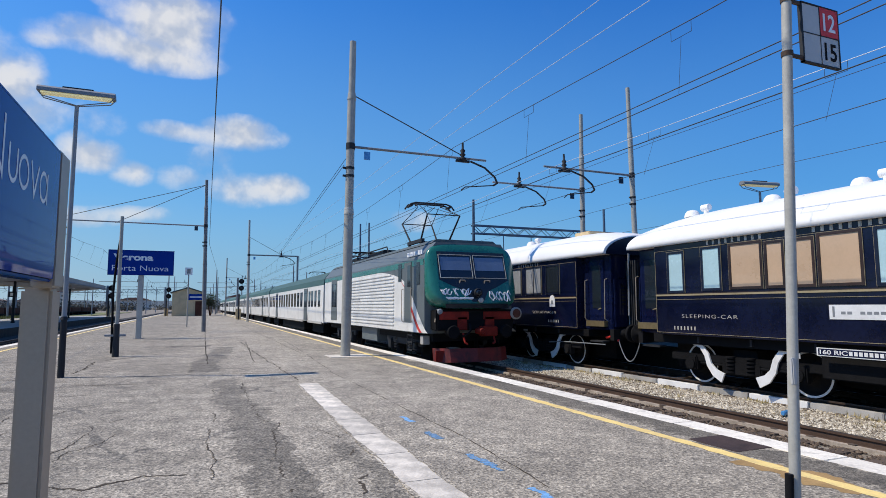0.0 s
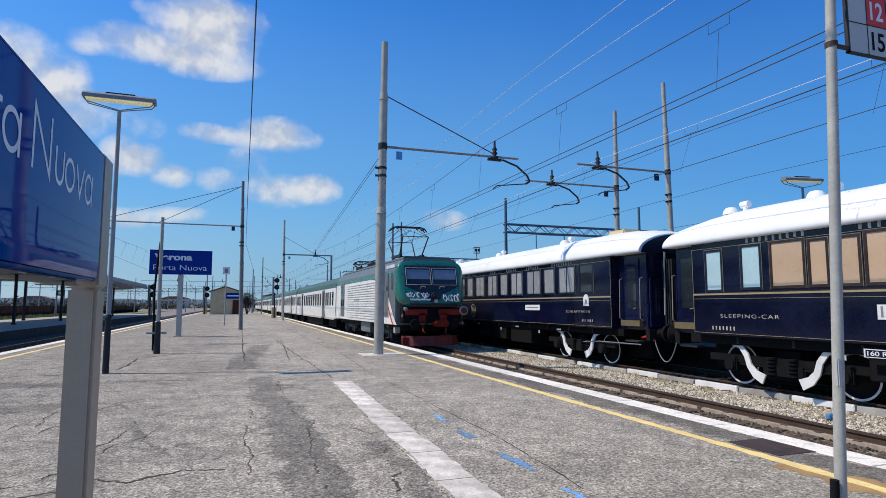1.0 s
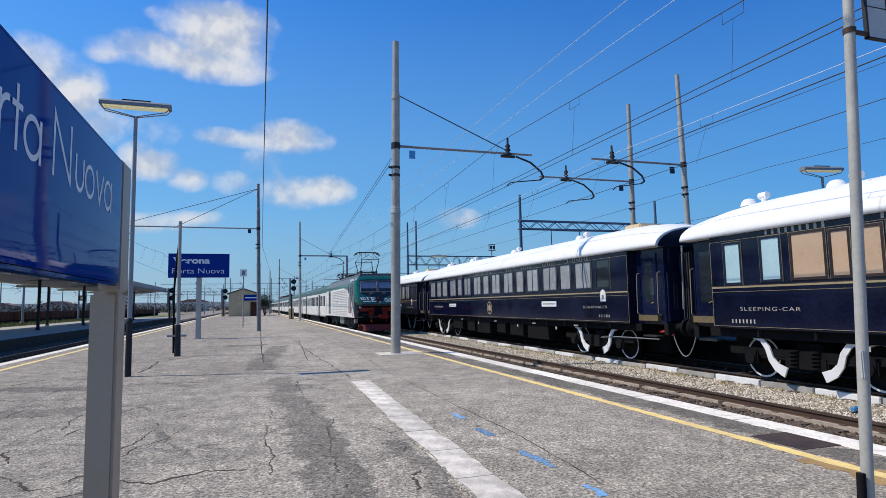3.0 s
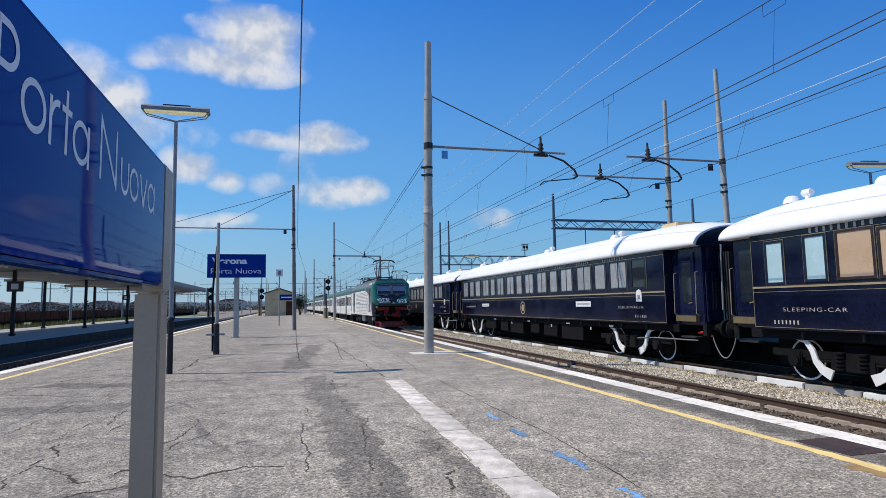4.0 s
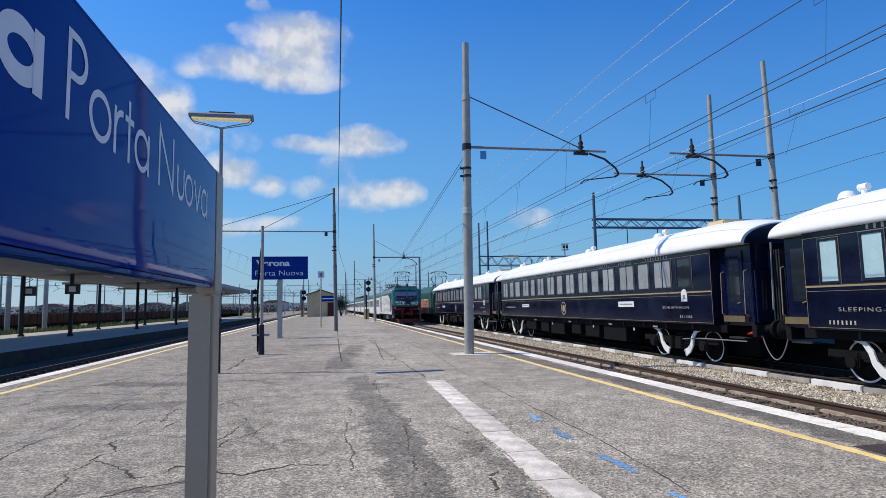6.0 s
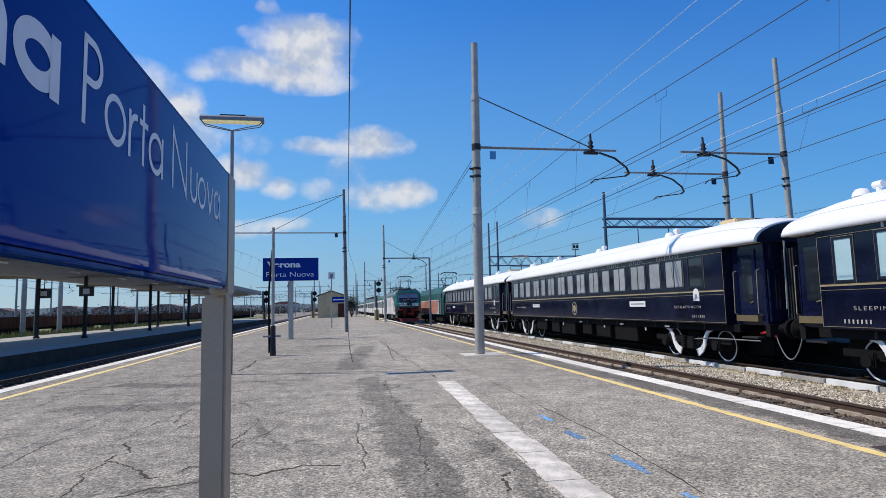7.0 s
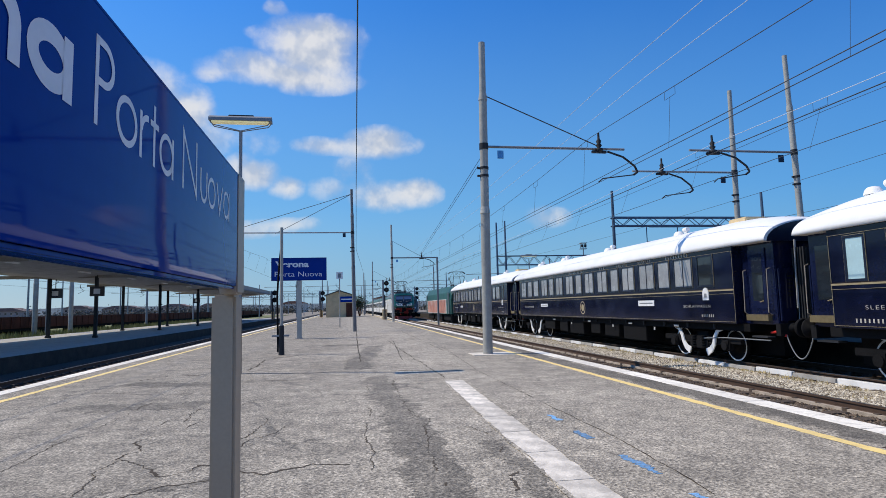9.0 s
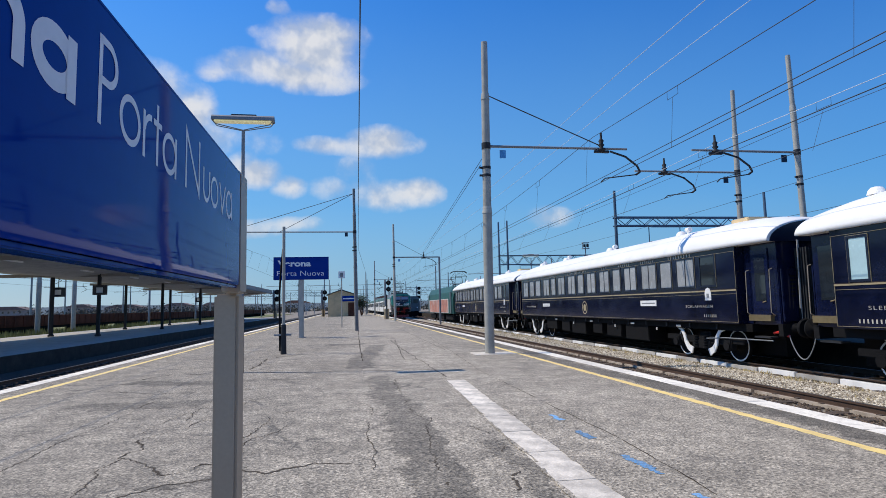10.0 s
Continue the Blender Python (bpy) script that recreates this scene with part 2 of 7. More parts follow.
M = {
    "asphalt": asphalt_material(),
    "ballast_ground": material("ballast_ground", (0.22, 0.19, 0.15), 0.95, 0, 0.35, 1.5, 22.0, 1.0, (0.10, 0.07, 0.05), 0.6),
    "stone": material("ballast_stone", (0.42, 0.36, 0.27), 0.9, 0, 0.3, 3.0, 40.0, 0.5, (0.17, 0.12, 0.08), 0.6),
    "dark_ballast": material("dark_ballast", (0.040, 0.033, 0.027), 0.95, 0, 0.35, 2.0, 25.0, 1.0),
    "grass": material("dry_grass", (0.24, 0.25, 0.085), 0.95, 0, 0.4, 0.5, 14.0, 1.0, (0.22, 0.18, 0.10), 0.7),
    "concrete": material("concrete", (0.40, 0.385, 0.36), 0.85, 0, 0.15, 2.0, 45.0, 0.4, (0.2, 0.18, 0.16), 0.5),
    "white_paint": material("white_line_paint", (0.85, 0.785, 0.67), 0.75, 0, 0.12, 3.0, 60.0, 0.3, (0.36, 0.33, 0.29), 0.6, dirt_scale=6.0),
    "worn_paint": material("worn_white_paint", (0.76, 0.69, 0.58), 0.85, 0, 0.2, 4.0, 45.0, 0.6, (0.38, 0.345, 0.29), 0.8, dirt_scale=4.5),
    "yellow_paint": material("yellow_line_paint", (0.92, 0.66, 0.24), 0.7, 0, 0.10, 4.0, 60.0, 0.3, (0.42, 0.34, 0.22), 0.4, dirt_scale=5.0),
    "blue_paint": material("blue_marking_paint", (0.13, 0.33, 0.60), 0.85, 0, 0.45, 22.0, 90.0, 0.5, (0.33, 0.30, 0.25), 1.0, dirt_scale=55.0),
    "galvanised": material("galvanised_steel", (0.385, 0.375, 0.335), 0.6, 0.0, 0.14, 3.0, 30.0, 0.15, (0.19, 0.19, 0.19), 0.45),
    "grey_steel": material("dull_grey_steel", (0.22, 0.235, 0.25), 0.65, 0.0, 0.15, 3.0, 40.0, 0.15),
    "dark_steel": material("dark_steel", (0.030, 0.032, 0.036), 0.65, 0.2, 0.2, 5.0, 50.0, 0.2, spec=0.25),
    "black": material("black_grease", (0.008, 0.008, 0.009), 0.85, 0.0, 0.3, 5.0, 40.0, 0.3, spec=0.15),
    "rust": material("rusty_rail_steel", (0.075, 0.045, 0.03), 0.75, 0.3, 0.25, 4.0, 60.0, 0.4),
    "rail_foot": material("sunlit_rail_foot", (0.44, 0.37, 0.29), 0.9, 0, 0.25, 4.0, 60.0, 0.3, (0.2, 0.14, 0.10), 0.5, dirt_scale=5.0),
    "rail_top": material("worn_rail_top", (0.22, 0.19, 0.17), 0.4, 0.8, 0.1, 4.0, 50.0, 0.1),
    "sleeper": material("concrete_sleeper", (0.085, 0.062, 0.046), 0.9, 0, 0.25, 5.0, 50.0, 0.5),
    "wire": material("copper_wire", (0.05, 0.055, 0.06), 0.6, 0.4, 0.1),
    "pale_wire": material("bright_aluminium_wire", (0.62, 0.66, 0.70), 0.5, 0.2, 0.05),
    "sign_blue": material("sign_blue_enamel", (0.001, 0.029, 0.235), 0.05, 0, 0.05, 1.5, 20.0, 0.0, spec=0.06),
    "sign_white": material("sign_white_film", (0.74, 0.76, 0.78), 0.45, 0, 0.04, 3.0, 40.0, 0.0),
    "alu": material("brushed_aluminium", (0.37, 0.305, 0.235), 0.45, 0.25, 0.06, 2.0, 60.0, 0.08),
    "navy": material("navy_coach_paint", (0.0045, 0.0075, 0.030), 0.12, 0, 0.3, 1.2, 12.0, 0.03, spec=0.35),
    "navy_dark": material("dark_navy_paint", (0.006, 0.009, 0.025), 0.3, 0, 0.12, 1.2, 20.0, 0.02),
    "roof_white": material("white_roof_paint", (0.82, 0.82, 0.81), 0.5, 0, 0.03, 1.0, 20.0, 0.05, (0.62, 0.6, 0.57), 0.25, dirt_scale=0.9),
    "gold": material("gold_lining", (0.36, 0.29, 0.17), 0.5, 0.15, 0.1, 6.0, 50.0, 0.05),
    "blind": material("pale_blue_window_blind", (0.42, 0.60, 0.64), 0.25, 0, 0.05, 2.0, 20.0, 0.02, coat=0.5),
    "blind_tan": material("tan_window_blind", (0.52, 0.36, 0.23), 0.3, 0, 0.05, 2.0, 20.0, 0.02, coat=0.5),
    "curtain": material("grey_curtain_behind_glass", (0.30, 0.31, 0.32), 0.25, 0, 0.12, 3.0, 20.0, 0.02, coat=0.5),
    "mahogany": material("varnished_mahogany", (0.030, 0.014, 0.009), 0.35, 0, 0.25, 4.0, 50.0, 0.05, coat=0.2),
    "white": material("white_enamel", (0.78, 0.78, 0.77), 0.45, 0, 0.05, 3.0, 40.0, 0.05, (0.4, 0.38, 0.35), 0.35),
    "glass": glass_material("dark_glass", (0.015, 0.02, 0.026)),
    "train_green": material("green_loco_paint", (0.014, 0.150, 0.112), 0.28, 0, 0.12, 2.0, 30.0, 0.03, (0.02, 0.04, 0.035), 0.4, coat=0.3),
    "train_white": material("grimy_white_train_paint", (0.70, 0.69, 0.66), 0.45, 0, 0.06, 1.5, 25.0, 0.04, (0.40, 0.39, 0.37), 0.4),
    "train_grey": material("grey_train_paint", (0.11, 0.13, 0.135), 0.5, 0, 0.12, 2.0, 30.0, 0.05),
    "roof_grey": material("grimy_grey_roof", (0.075, 0.10, 0.105), 0.7, 0, 0.25, 2.0, 30.0, 0.1),
    "mask": material("black_cab_mask", (0.018, 0.021, 0.024), 0.25, 0, 0.2, 2.0, 30.0, 0.02),
    "red": material("red_buffer_beam_paint", (0.25, 0.020, 0.012), 0.65, 0, 0.3, 3.0, 40.0, 0.05, (0.05, 0.012, 0.01), 0.7, spec=0.2),
    "oily_red": material("oily_red_paint", (0.15, 0.014, 0.010), 0.6, 0, 0.35, 3.0, 40.0, 0.08, (0.02, 0.010, 0.009), 0.8, dirt_scale=2.5),
    "straw": material("dry_straw", (0.33, 0.265, 0.13), 0.95, 0, 0.4, 2.0, 20.0, 0.5),
    "gantry_blue": material("blue_grey_gantry_paint", (0.060, 0.105, 0.165), 0.6, 0.0, 0.2, 3.0, 40.0, 0.1),
    "bright_red": material("bright_red", (0.60, 0.03, 0.02), 0.5, 0, 0.1),
    "brass": material("brass", (0.27, 0.205, 0.105), 0.4, 0.5, 0.15),
    "graffiti_red": material("faded_red_graffiti", (0.42, 0.17, 0.12), 0.6, 0, 0.3, 1.5, 20.0, 0.02, (0.52, 0.48, 0.43), 0.95, dirt_scale=0.8),
    "tar": material("worn_tar", (0.085, 0.072, 0.058), 0.95, 0, 0.3, 3.0, 40.0, 0.3, spec=0.05),
    "pale_gilt": material("pale_gilt_lettering", (0.52, 0.48, 0.40), 0.5, 0.1, 0.15, 9.0, 60.0, 0.03, (0.12, 0.11, 0.10), 0.6, dirt_scale=20.0),
    "loco_green_dull": material("dull_green_loco_paint", (0.012, 0.075, 0.062), 0.5, 0, 0.2, 1.5, 20.0, 0.03, (0.02, 0.03, 0.03), 0.6),
    "mast_dark": material("darkened_mast_steel", (0.19, 0.195, 0.20), 0.7, 0.0, 0.2, 3.0, 30.0, 0.15),
    "tan_wall": material("tan_render", (0.62, 0.48, 0.28), 0.9, 0, 0.1, 1.0, 30.0, 0.3, (0.30, 0.24, 0.16), 0.4),
    "tile": material("roof_tile", (0.25, 0.12, 0.08), 0.9, 0, 0.25, 1.0, 20.0, 0.4),
    "brown": material("brown_wagon_paint", (0.105, 0.042, 0.028), 0.85, 0, 0.3, 0.8, 12.0, 0.2, spec=0.15),
    "pale": material("pale_facade", (0.50, 0.47, 0.42), 0.9, 0, 0.12, 0.2, 5.0, 0.2),
    "leaf": material("dark_foliage", (0.035, 0.055, 0.020), 0.8, 0, 0.45, 0.7, 10.0, 0.6),
    # far foliage, walls and roofs: distance haze is mixed into these colours
    "far_leaf": material("hazed_far_foliage", (0.085, 0.085, 0.070), 0.9, 0, 0.4, 0.7, 10.0, 0.6),
    "far_wall": material("hazed_far_facade", (0.27, 0.24, 0.22), 0.9, 0, 0.15, 0.2, 5.0, 0.2),
    "far_roof": material("hazed_far_roof", (0.19, 0.135, 0.12), 0.9, 0, 0.2, 0.2, 5.0, 0.2),
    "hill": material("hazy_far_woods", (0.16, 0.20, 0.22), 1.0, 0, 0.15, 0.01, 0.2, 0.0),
    "tube": glow("lamp_tube", (0.95, 0.85, 0.5), 0.25),
    "signal_off": material("unlit_signal_lens", (0.02, 0.02, 0.02), 0.2),
    "drain": material("rusty_steel_plate", (0.085, 0.055, 0.045), 0.7, 0.3, 0.3, 5.0, 50.0, 0.3),
    "board_grey": material("pale_grey_board", (0.44, 0.44, 0.43), 0.5, 0, 0.06, 3.0, 40.0, 0.02),
    "dark_concrete": material("shade_dark_concrete", (0.062, 0.052, 0.042), 0.9, 0, 0.25, 2.0, 30.0, 0.3, (0.03, 0.025, 0.02), 0.6, spec=0.2),
    "cab_blind": material("pale_cab_sun_blind", (0.13, 0.18, 0.27), 0.35, 0, 0.1, 3.0, 30.0, 0.0),
    "fascia": material("weathered_fascia", (0.36, 0.33, 0.29), 0.8, 0, 0.15, 1.0, 20.0, 0.2),
    "clear_blue": material("pale_blue_plastic", (0.08, 0.30, 0.62), 0.3),
}


# ---- mesh helpers ----
def box(bm, x0, x1, y0, y1, z0, z1, bevel=0.0):
    vs = [bm.verts.new(c) for c in ((x0, y0, z0), (x1, y0, z0), (x1, y1, z0), (x0, y1, z0), (x0, y0, z1), (x1, y0, z1), (x1, y1, z1), (x0, y1, z1))]
    fs = [bm.faces.new([vs[i] for i in q]) for q in ((0, 3, 2, 1), (4, 5, 6, 7), (0, 1, 5, 4), (1, 2, 6, 5), (2, 3, 7, 6), (3, 0, 4, 7))]
    if bevel:
        bmesh.ops.bevel(bm, geom=list({e for f in fs for e in f.edges}), offset=bevel, segments=2, affect="EDGES")
    return bm


def tube(bm, p0, p1, r0, r1=None, seg=10, caps=True):
    """A straight, tapering round bar between two points."""
    p0, p1 = Vector(p0), Vector(p1)
    r1 = r0 if r1 is None else r1
    q = (p1 - p0).to_track_quat("Z", "Y")
    rings = []
    for p, r in ((p0, r0), (p1, r1)):
        rings.append([bm.verts.new(p + q @ Vector((r * math.cos(2 * math.pi * i / seg), r * math.sin(2 * math.pi * i / seg), 0))) for i in range(seg)])
    for i in range(seg):
        f = bm.faces.new((rings[0][i], rings[0][(i + 1) % seg], rings[1][(i + 1) % seg], rings[1][i]))
        f.smooth = seg > 6
    if caps:
        bm.faces.new([bm.verts.new(v.co) for v in rings[0][::-1]])
        bm.faces.new([bm.verts.new(v.co) for v in rings[1]])
    return bm


def chain(bm, points, r, seg=6):
    """A bent round bar through points."""
    for a, b in zip(points, points[1:]):
        tube(bm, a, b, r, seg=seg)
    return bm


def extrude(bm, profile, y0, y1, smooth=False, close=True):
    """A section of (x, z) points drawn along y."""
    a = [bm.verts.new((x, y0, z)) for x, z in profile]
    b = [bm.verts.new((x, y1, z)) for x, z in profile]
    n = len(profile)
    for i in range(n if close else n - 1):
        f = bm.faces.new((a[i], a[(i + 1) % n], b[(i + 1) % n], b[i]))
        f.smooth = smooth
    if close:
        bm.faces.new(a[::-1])
        bm.faces.new(b)
    return bm


def lathe(bm, centre, axis, prof, seg=20):
    """A turned piece: prof is (radius, distance along axis)."""
    c, q = Vector(centre), Vector(axis).to_track_quat("Z", "Y")
    rings = [[bm.verts.new(c + q @ Vector((r * math.cos(2 * math.pi * i / seg), r * math.sin(2 * math.pi * i / seg), h))) for i in range(seg)] for r, h in prof]
    for a, b in zip(rings, rings[1:]):
        for i in range(seg):
            f = bm.faces.new((a[i], a[(i + 1) % seg], b[(i + 1) % seg], b[i]))
            f.smooth = True
    bm.faces.new([bm.verts.new(v.co) for v in rings[0][::-1]])
    bm.faces.new([bm.verts.new(v.co) for v in rings[-1]])
    return bm


def part(name, bm, mat, parent=None, label=""):
    """Links a bmesh as one mesh object, under a thing or on its own."""
    bmesh.ops.recalc_face_normals(bm, faces=bm.faces)
    me = bpy.data.meshes.new(name)
    bm.to_mesh(me)
    bm.free()
    me.materials.append(M[mat] if isinstance(mat, str) else mat)
    ob = new(name, me)
    ob.parent = parent
    if label:
        ob["label"] = label
    return ob


def thing(name, at, label, category, group="", kind=""):
    ob = new(name)
    ob.empty_display_size = 0.2
    ob.location = at
    return tagged(ob, label, category, group, kind)


def B():
    return bmesh.new()


def lettering(name, words, height, m, mat, parent=None, bold=0.0, label="", depth=0.0006, width=None, spacing=1.0):
    """Words in the built-in font as a mesh; m lays the text's own x and y into the world."""
    cu = bpy.data.curves.new(name, "FONT")
    cu.body, cu.size, cu.extrude, cu.offset, cu.align_x, cu.space_character = words, height / 0.70, depth, bold, "LEFT", spacing
    ob = bpy.data.objects.new(name, cu)
    scene.collection.objects.link(ob)
    dg = bpy.context.evaluated_depsgraph_get()
    me = bpy.data.meshes.new_from_object(ob.evaluated_get(dg))
    bpy.data.objects.remove(ob)
    bpy.data.curves.remove(cu)
    xs = [v.co.x for v in me.vertices]
    k = width / (max(xs) - min(xs)) if width else 1.0
    me.transform(m @ Matrix.Diagonal((k, 1, 1, 1)) @ Matrix.Translation((-min(xs), 0, 0)))
    # one piece for each letter: the outlines that overlap along the line of writing
    bm = B()
    bm.from_mesh(me)
    bpy.data.meshes.remove(me)
    inv = m.inverted()
    bm.verts.ensure_lookup_table()
    seen, spans = set(), []
    for v in bm.verts:
        if v.index in seen:
            continue
        stack, comp = [v], []
        seen.add(v.index)
        while stack:
            u = stack.pop()
            comp.append(u)
            for e in u.link_edges:
                o = e.other_vert(u)
                if o.index not in seen:
                    seen.add(o.index)
                    stack.append(o)
        xs = [(inv @ u.co).x for u in comp]
        spans.append([min(xs), max(xs), comp])
    spans.sort(key=lambda q: q[0])
    groups = []
    for a, b, comp in spans:
        if groups and a < groups[-1][1] - 0.25 * (b - a):
            groups[-1][1] = max(groups[-1][1], b)
            groups[-1][2] += comp
        else:
            groups.append([a, b, comp])
    made = []
    for a, b, comp in groups:
        piece, index = B(), {}
        for u in comp:
            index[u] = piece.verts.new(u.co)
        for f in {f for u in comp for f in u.link_faces}:
            piece.faces.new([index[u] for u in f.verts])
        made.append(part(name, piece, mat, parent, label))
    bm.free()
    return made


# ---- the ground, the platforms and the tracks ----
RAIL = -0.30
EDGE_R, EDGE_L, OPP = 6.10, -7.10, -12.7
Y0, Y1 = -14.0, 150.0

bm = B()
box(bm, -4000, 4000, -600, 4800, -1.2, -0.62)
tagged(part("ground", bm, "ballast_ground"), "brown gravel ground of the railway yard", "ground", kind="structure")

bm = B()
box(bm, EDGE_L + 0.34, EDGE_R - 0.36, Y0, Y1, -0.62, 0.0)
tagged(part("platform", bm, "asphalt"), "cracked grey asphalt station platform", "platform", kind="structure")


def rail_profile(x, top):
    return [(x - 0.07, top - 0.16), (x + 0.07, top - 0.16), (x + 0.07, top - 0.145), (x + 0.012, top - 0.12), (x + 0.012, top - 0.045), (x + 0.035, top - 0.03), (x + 0.035, top),
            (x - 0.035, top), (x - 0.035, top - 0.03), (x - 0.012, top - 0.045), (x - 0.012, top - 0.12), (x - 0.07, top - 0.145)]


def sleeper_mesh():
    bm = box(B(), -1.15, 1.15, -0.13, 0.13, RAIL - 0.36, RAIL - 0.165, 0.02)
    for s in (-0.7525, 0.7525):
        for d in (-0.11, 0.11):
            box(bm, s + d - 0.035, s + d + 0.035, -0.05, 0.05, RAIL - 0.165, RAIL - 0.105)
    return bm


def track(name, axis, y0, y1, label, dark=False, near=(5.0, 60.0)):
    t = thing(name, (axis, 0, 0), label, "railway track", kind="structure")
    bed = B()
    extrude(bed, [(-2.05, -0.62), (-1.55, RAIL - 0.2), (1.55, RAIL - 0.2), (2.05, -0.62)], y0, y1)
    part("ballast_bed", bed, "dark_ballast" if dark else "ballast_ground", t)
    for s in (-0.7525, 0.7525):
        part("rail", extrude(B(), rail_profile(s, RAIL), y0, y1), "rust", t, "rusty steel rail")
        part("rail_head", box(B(), s - 0.03, s + 0.03, y0, y1, RAIL, RAIL + 0.003), "rail_top", t, "worn bright rail top")
        # pale strip on the sun side only: sunlight painted onto the rail foot
        if not dark:
            part("rail_foot", box(B(), s - 0.15, s - 0.071, y0, y1, RAIL - 0.19, RAIL - 0.12), "rail_foot", t, "pale foot of the rail, sunlight put into its colour")
    me = None
    count = 0
    rest = B()
    y = y0 + 0.3
    while y < min(y1, 190):
        if near[0] <= y <= near[1] and count < 290:
            if me is None:
                o = part("sleeper", sleeper_mesh(), "sleeper", t)
                me = o.data
            else:
                o = new("sleeper", me)
                o.parent = t
            o.location = (random.uniform(-0.02, 0.02), y, random.uniform(-0.008, 0.004))
            count += 1
        else:
            box(rest, -1.15, 1.15, y - 0.13, y + 0.13, RAIL - 0.36, RAIL - 0.165)
        y += 0.6
    tagged(part("sleepers", rest, "sleeper", t), kind="stuff")
    return t


tagged(part("track_ground", box(B(), OPP, EDGE_L, -14, 260, -0.64, -0.595), "dark_ballast"), "black ground between two platforms", "ground", kind="structure")
TRACK_R, TRACK_B, TRACK_L = 7.84, 12.0, -8.85
track("track_1", TRACK_R, -20, 400, "rusty railway track beside the platform on stony ballast")
# dark bed: the shade under the cars is put into the ballast colour
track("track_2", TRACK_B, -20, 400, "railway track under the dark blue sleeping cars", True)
track("track_3", TRACK_L, -20, 400, "dark railway track between two platforms", True, (12.0, 60.0))


def paving_row(name, x0, x1, y0, y1, step, z0, z1, mat, label, kind="structure", jitter=0.004, gap=0.008):
    """A row of slabs laid end to end along y, each a piece of its own."""
    t = thing(name, (0, 0, 0), label, "paving", kind=kind)
    me = part("slab", box(B(), x0, x1, gap, step - gap, z0, z1, 0.006), mat, t)
    n = int((y1 - y0) / step)
    for i in range(n):
        o = me if i == 0 else new("slab", me.data)
        o.parent = t
        o.location = (random.uniform(-jitter, jitter), y0 + i * step, random.uniform(-0.002, 0))
    return t


paving_row("platform_edge", EDGE_R - 0.36, EDGE_R, -6, 150, 2.0, -0.62, 0.004, "white_paint", "white-painted concrete edge slabs of the platform")
paving_row("platform_edge", EDGE_L, EDGE_L + 0.34, -6, 150, 2.0, -0.62, 0.004, "white_paint", "white-painted concrete edge slabs beside the dark track")
strip = paving_row("slab_strip", 1.55, 1.96, 1.0, 12.1, 1.0, -0.1, 0.005, "worn_paint", "strip of worn pale concrete slabs in the asphalt", jitter=0.012, gap=0.004)
strip.rotation_euler = (0, 0, radians(-1.55))


def wavy_strip(bm, points, width, z, wander=0.03, step=0.12, seed=1, broken=0.0, ragged=0.0):
    """A thin uneven band along points of (x, y), for cracks, seams and paint."""
    rnd = random.Random(seed)
    path = []
    for (xa, ya), (xb, yb) in zip(points, points[1:]):
        n = max(2, int(math.hypot(xb - xa, yb - ya) / step))
        path += [(xa + (xb - xa) * i / n, ya + (yb - ya) * i / n) for i in range(n)]
    path.append(points[-1])
    last = None
    off = 0.0
    for i, (x, y) in enumerate(path):
        j = path[min(i + 1, len(path) - 1)]
        k = path[max(i - 1, 0)]
        d = Vector((j[0] - k[0], j[1] - k[1]))
        d = d.normalized() if d.length else Vector((0, 1))
        nrm = Vector((-d.y, d.x))
        off = off * 0.93 + rnd.uniform(-wander, wander) * 0.6
        w = width * rnd.uniform(0.75, 1.15) / 2 * max(0.2, 1.0 + ragged * noise.noise((x * 3.1 + seed, y * 3.1, seed * 0.7)))
        c = Vector((x, y)) + nrm * off
        pair = [bm.verts.new((*(c + nrm * w), z)), bm.verts.new((*(c - nrm * w), z))]
        if last and noise.noise((x * 1.9 + seed, y * 1.9, seed * 0.37)) > broken - 1.0:
            bm.faces.new((last[0], last[1], pair[1], pair[0]))
        last = pair
    return bm


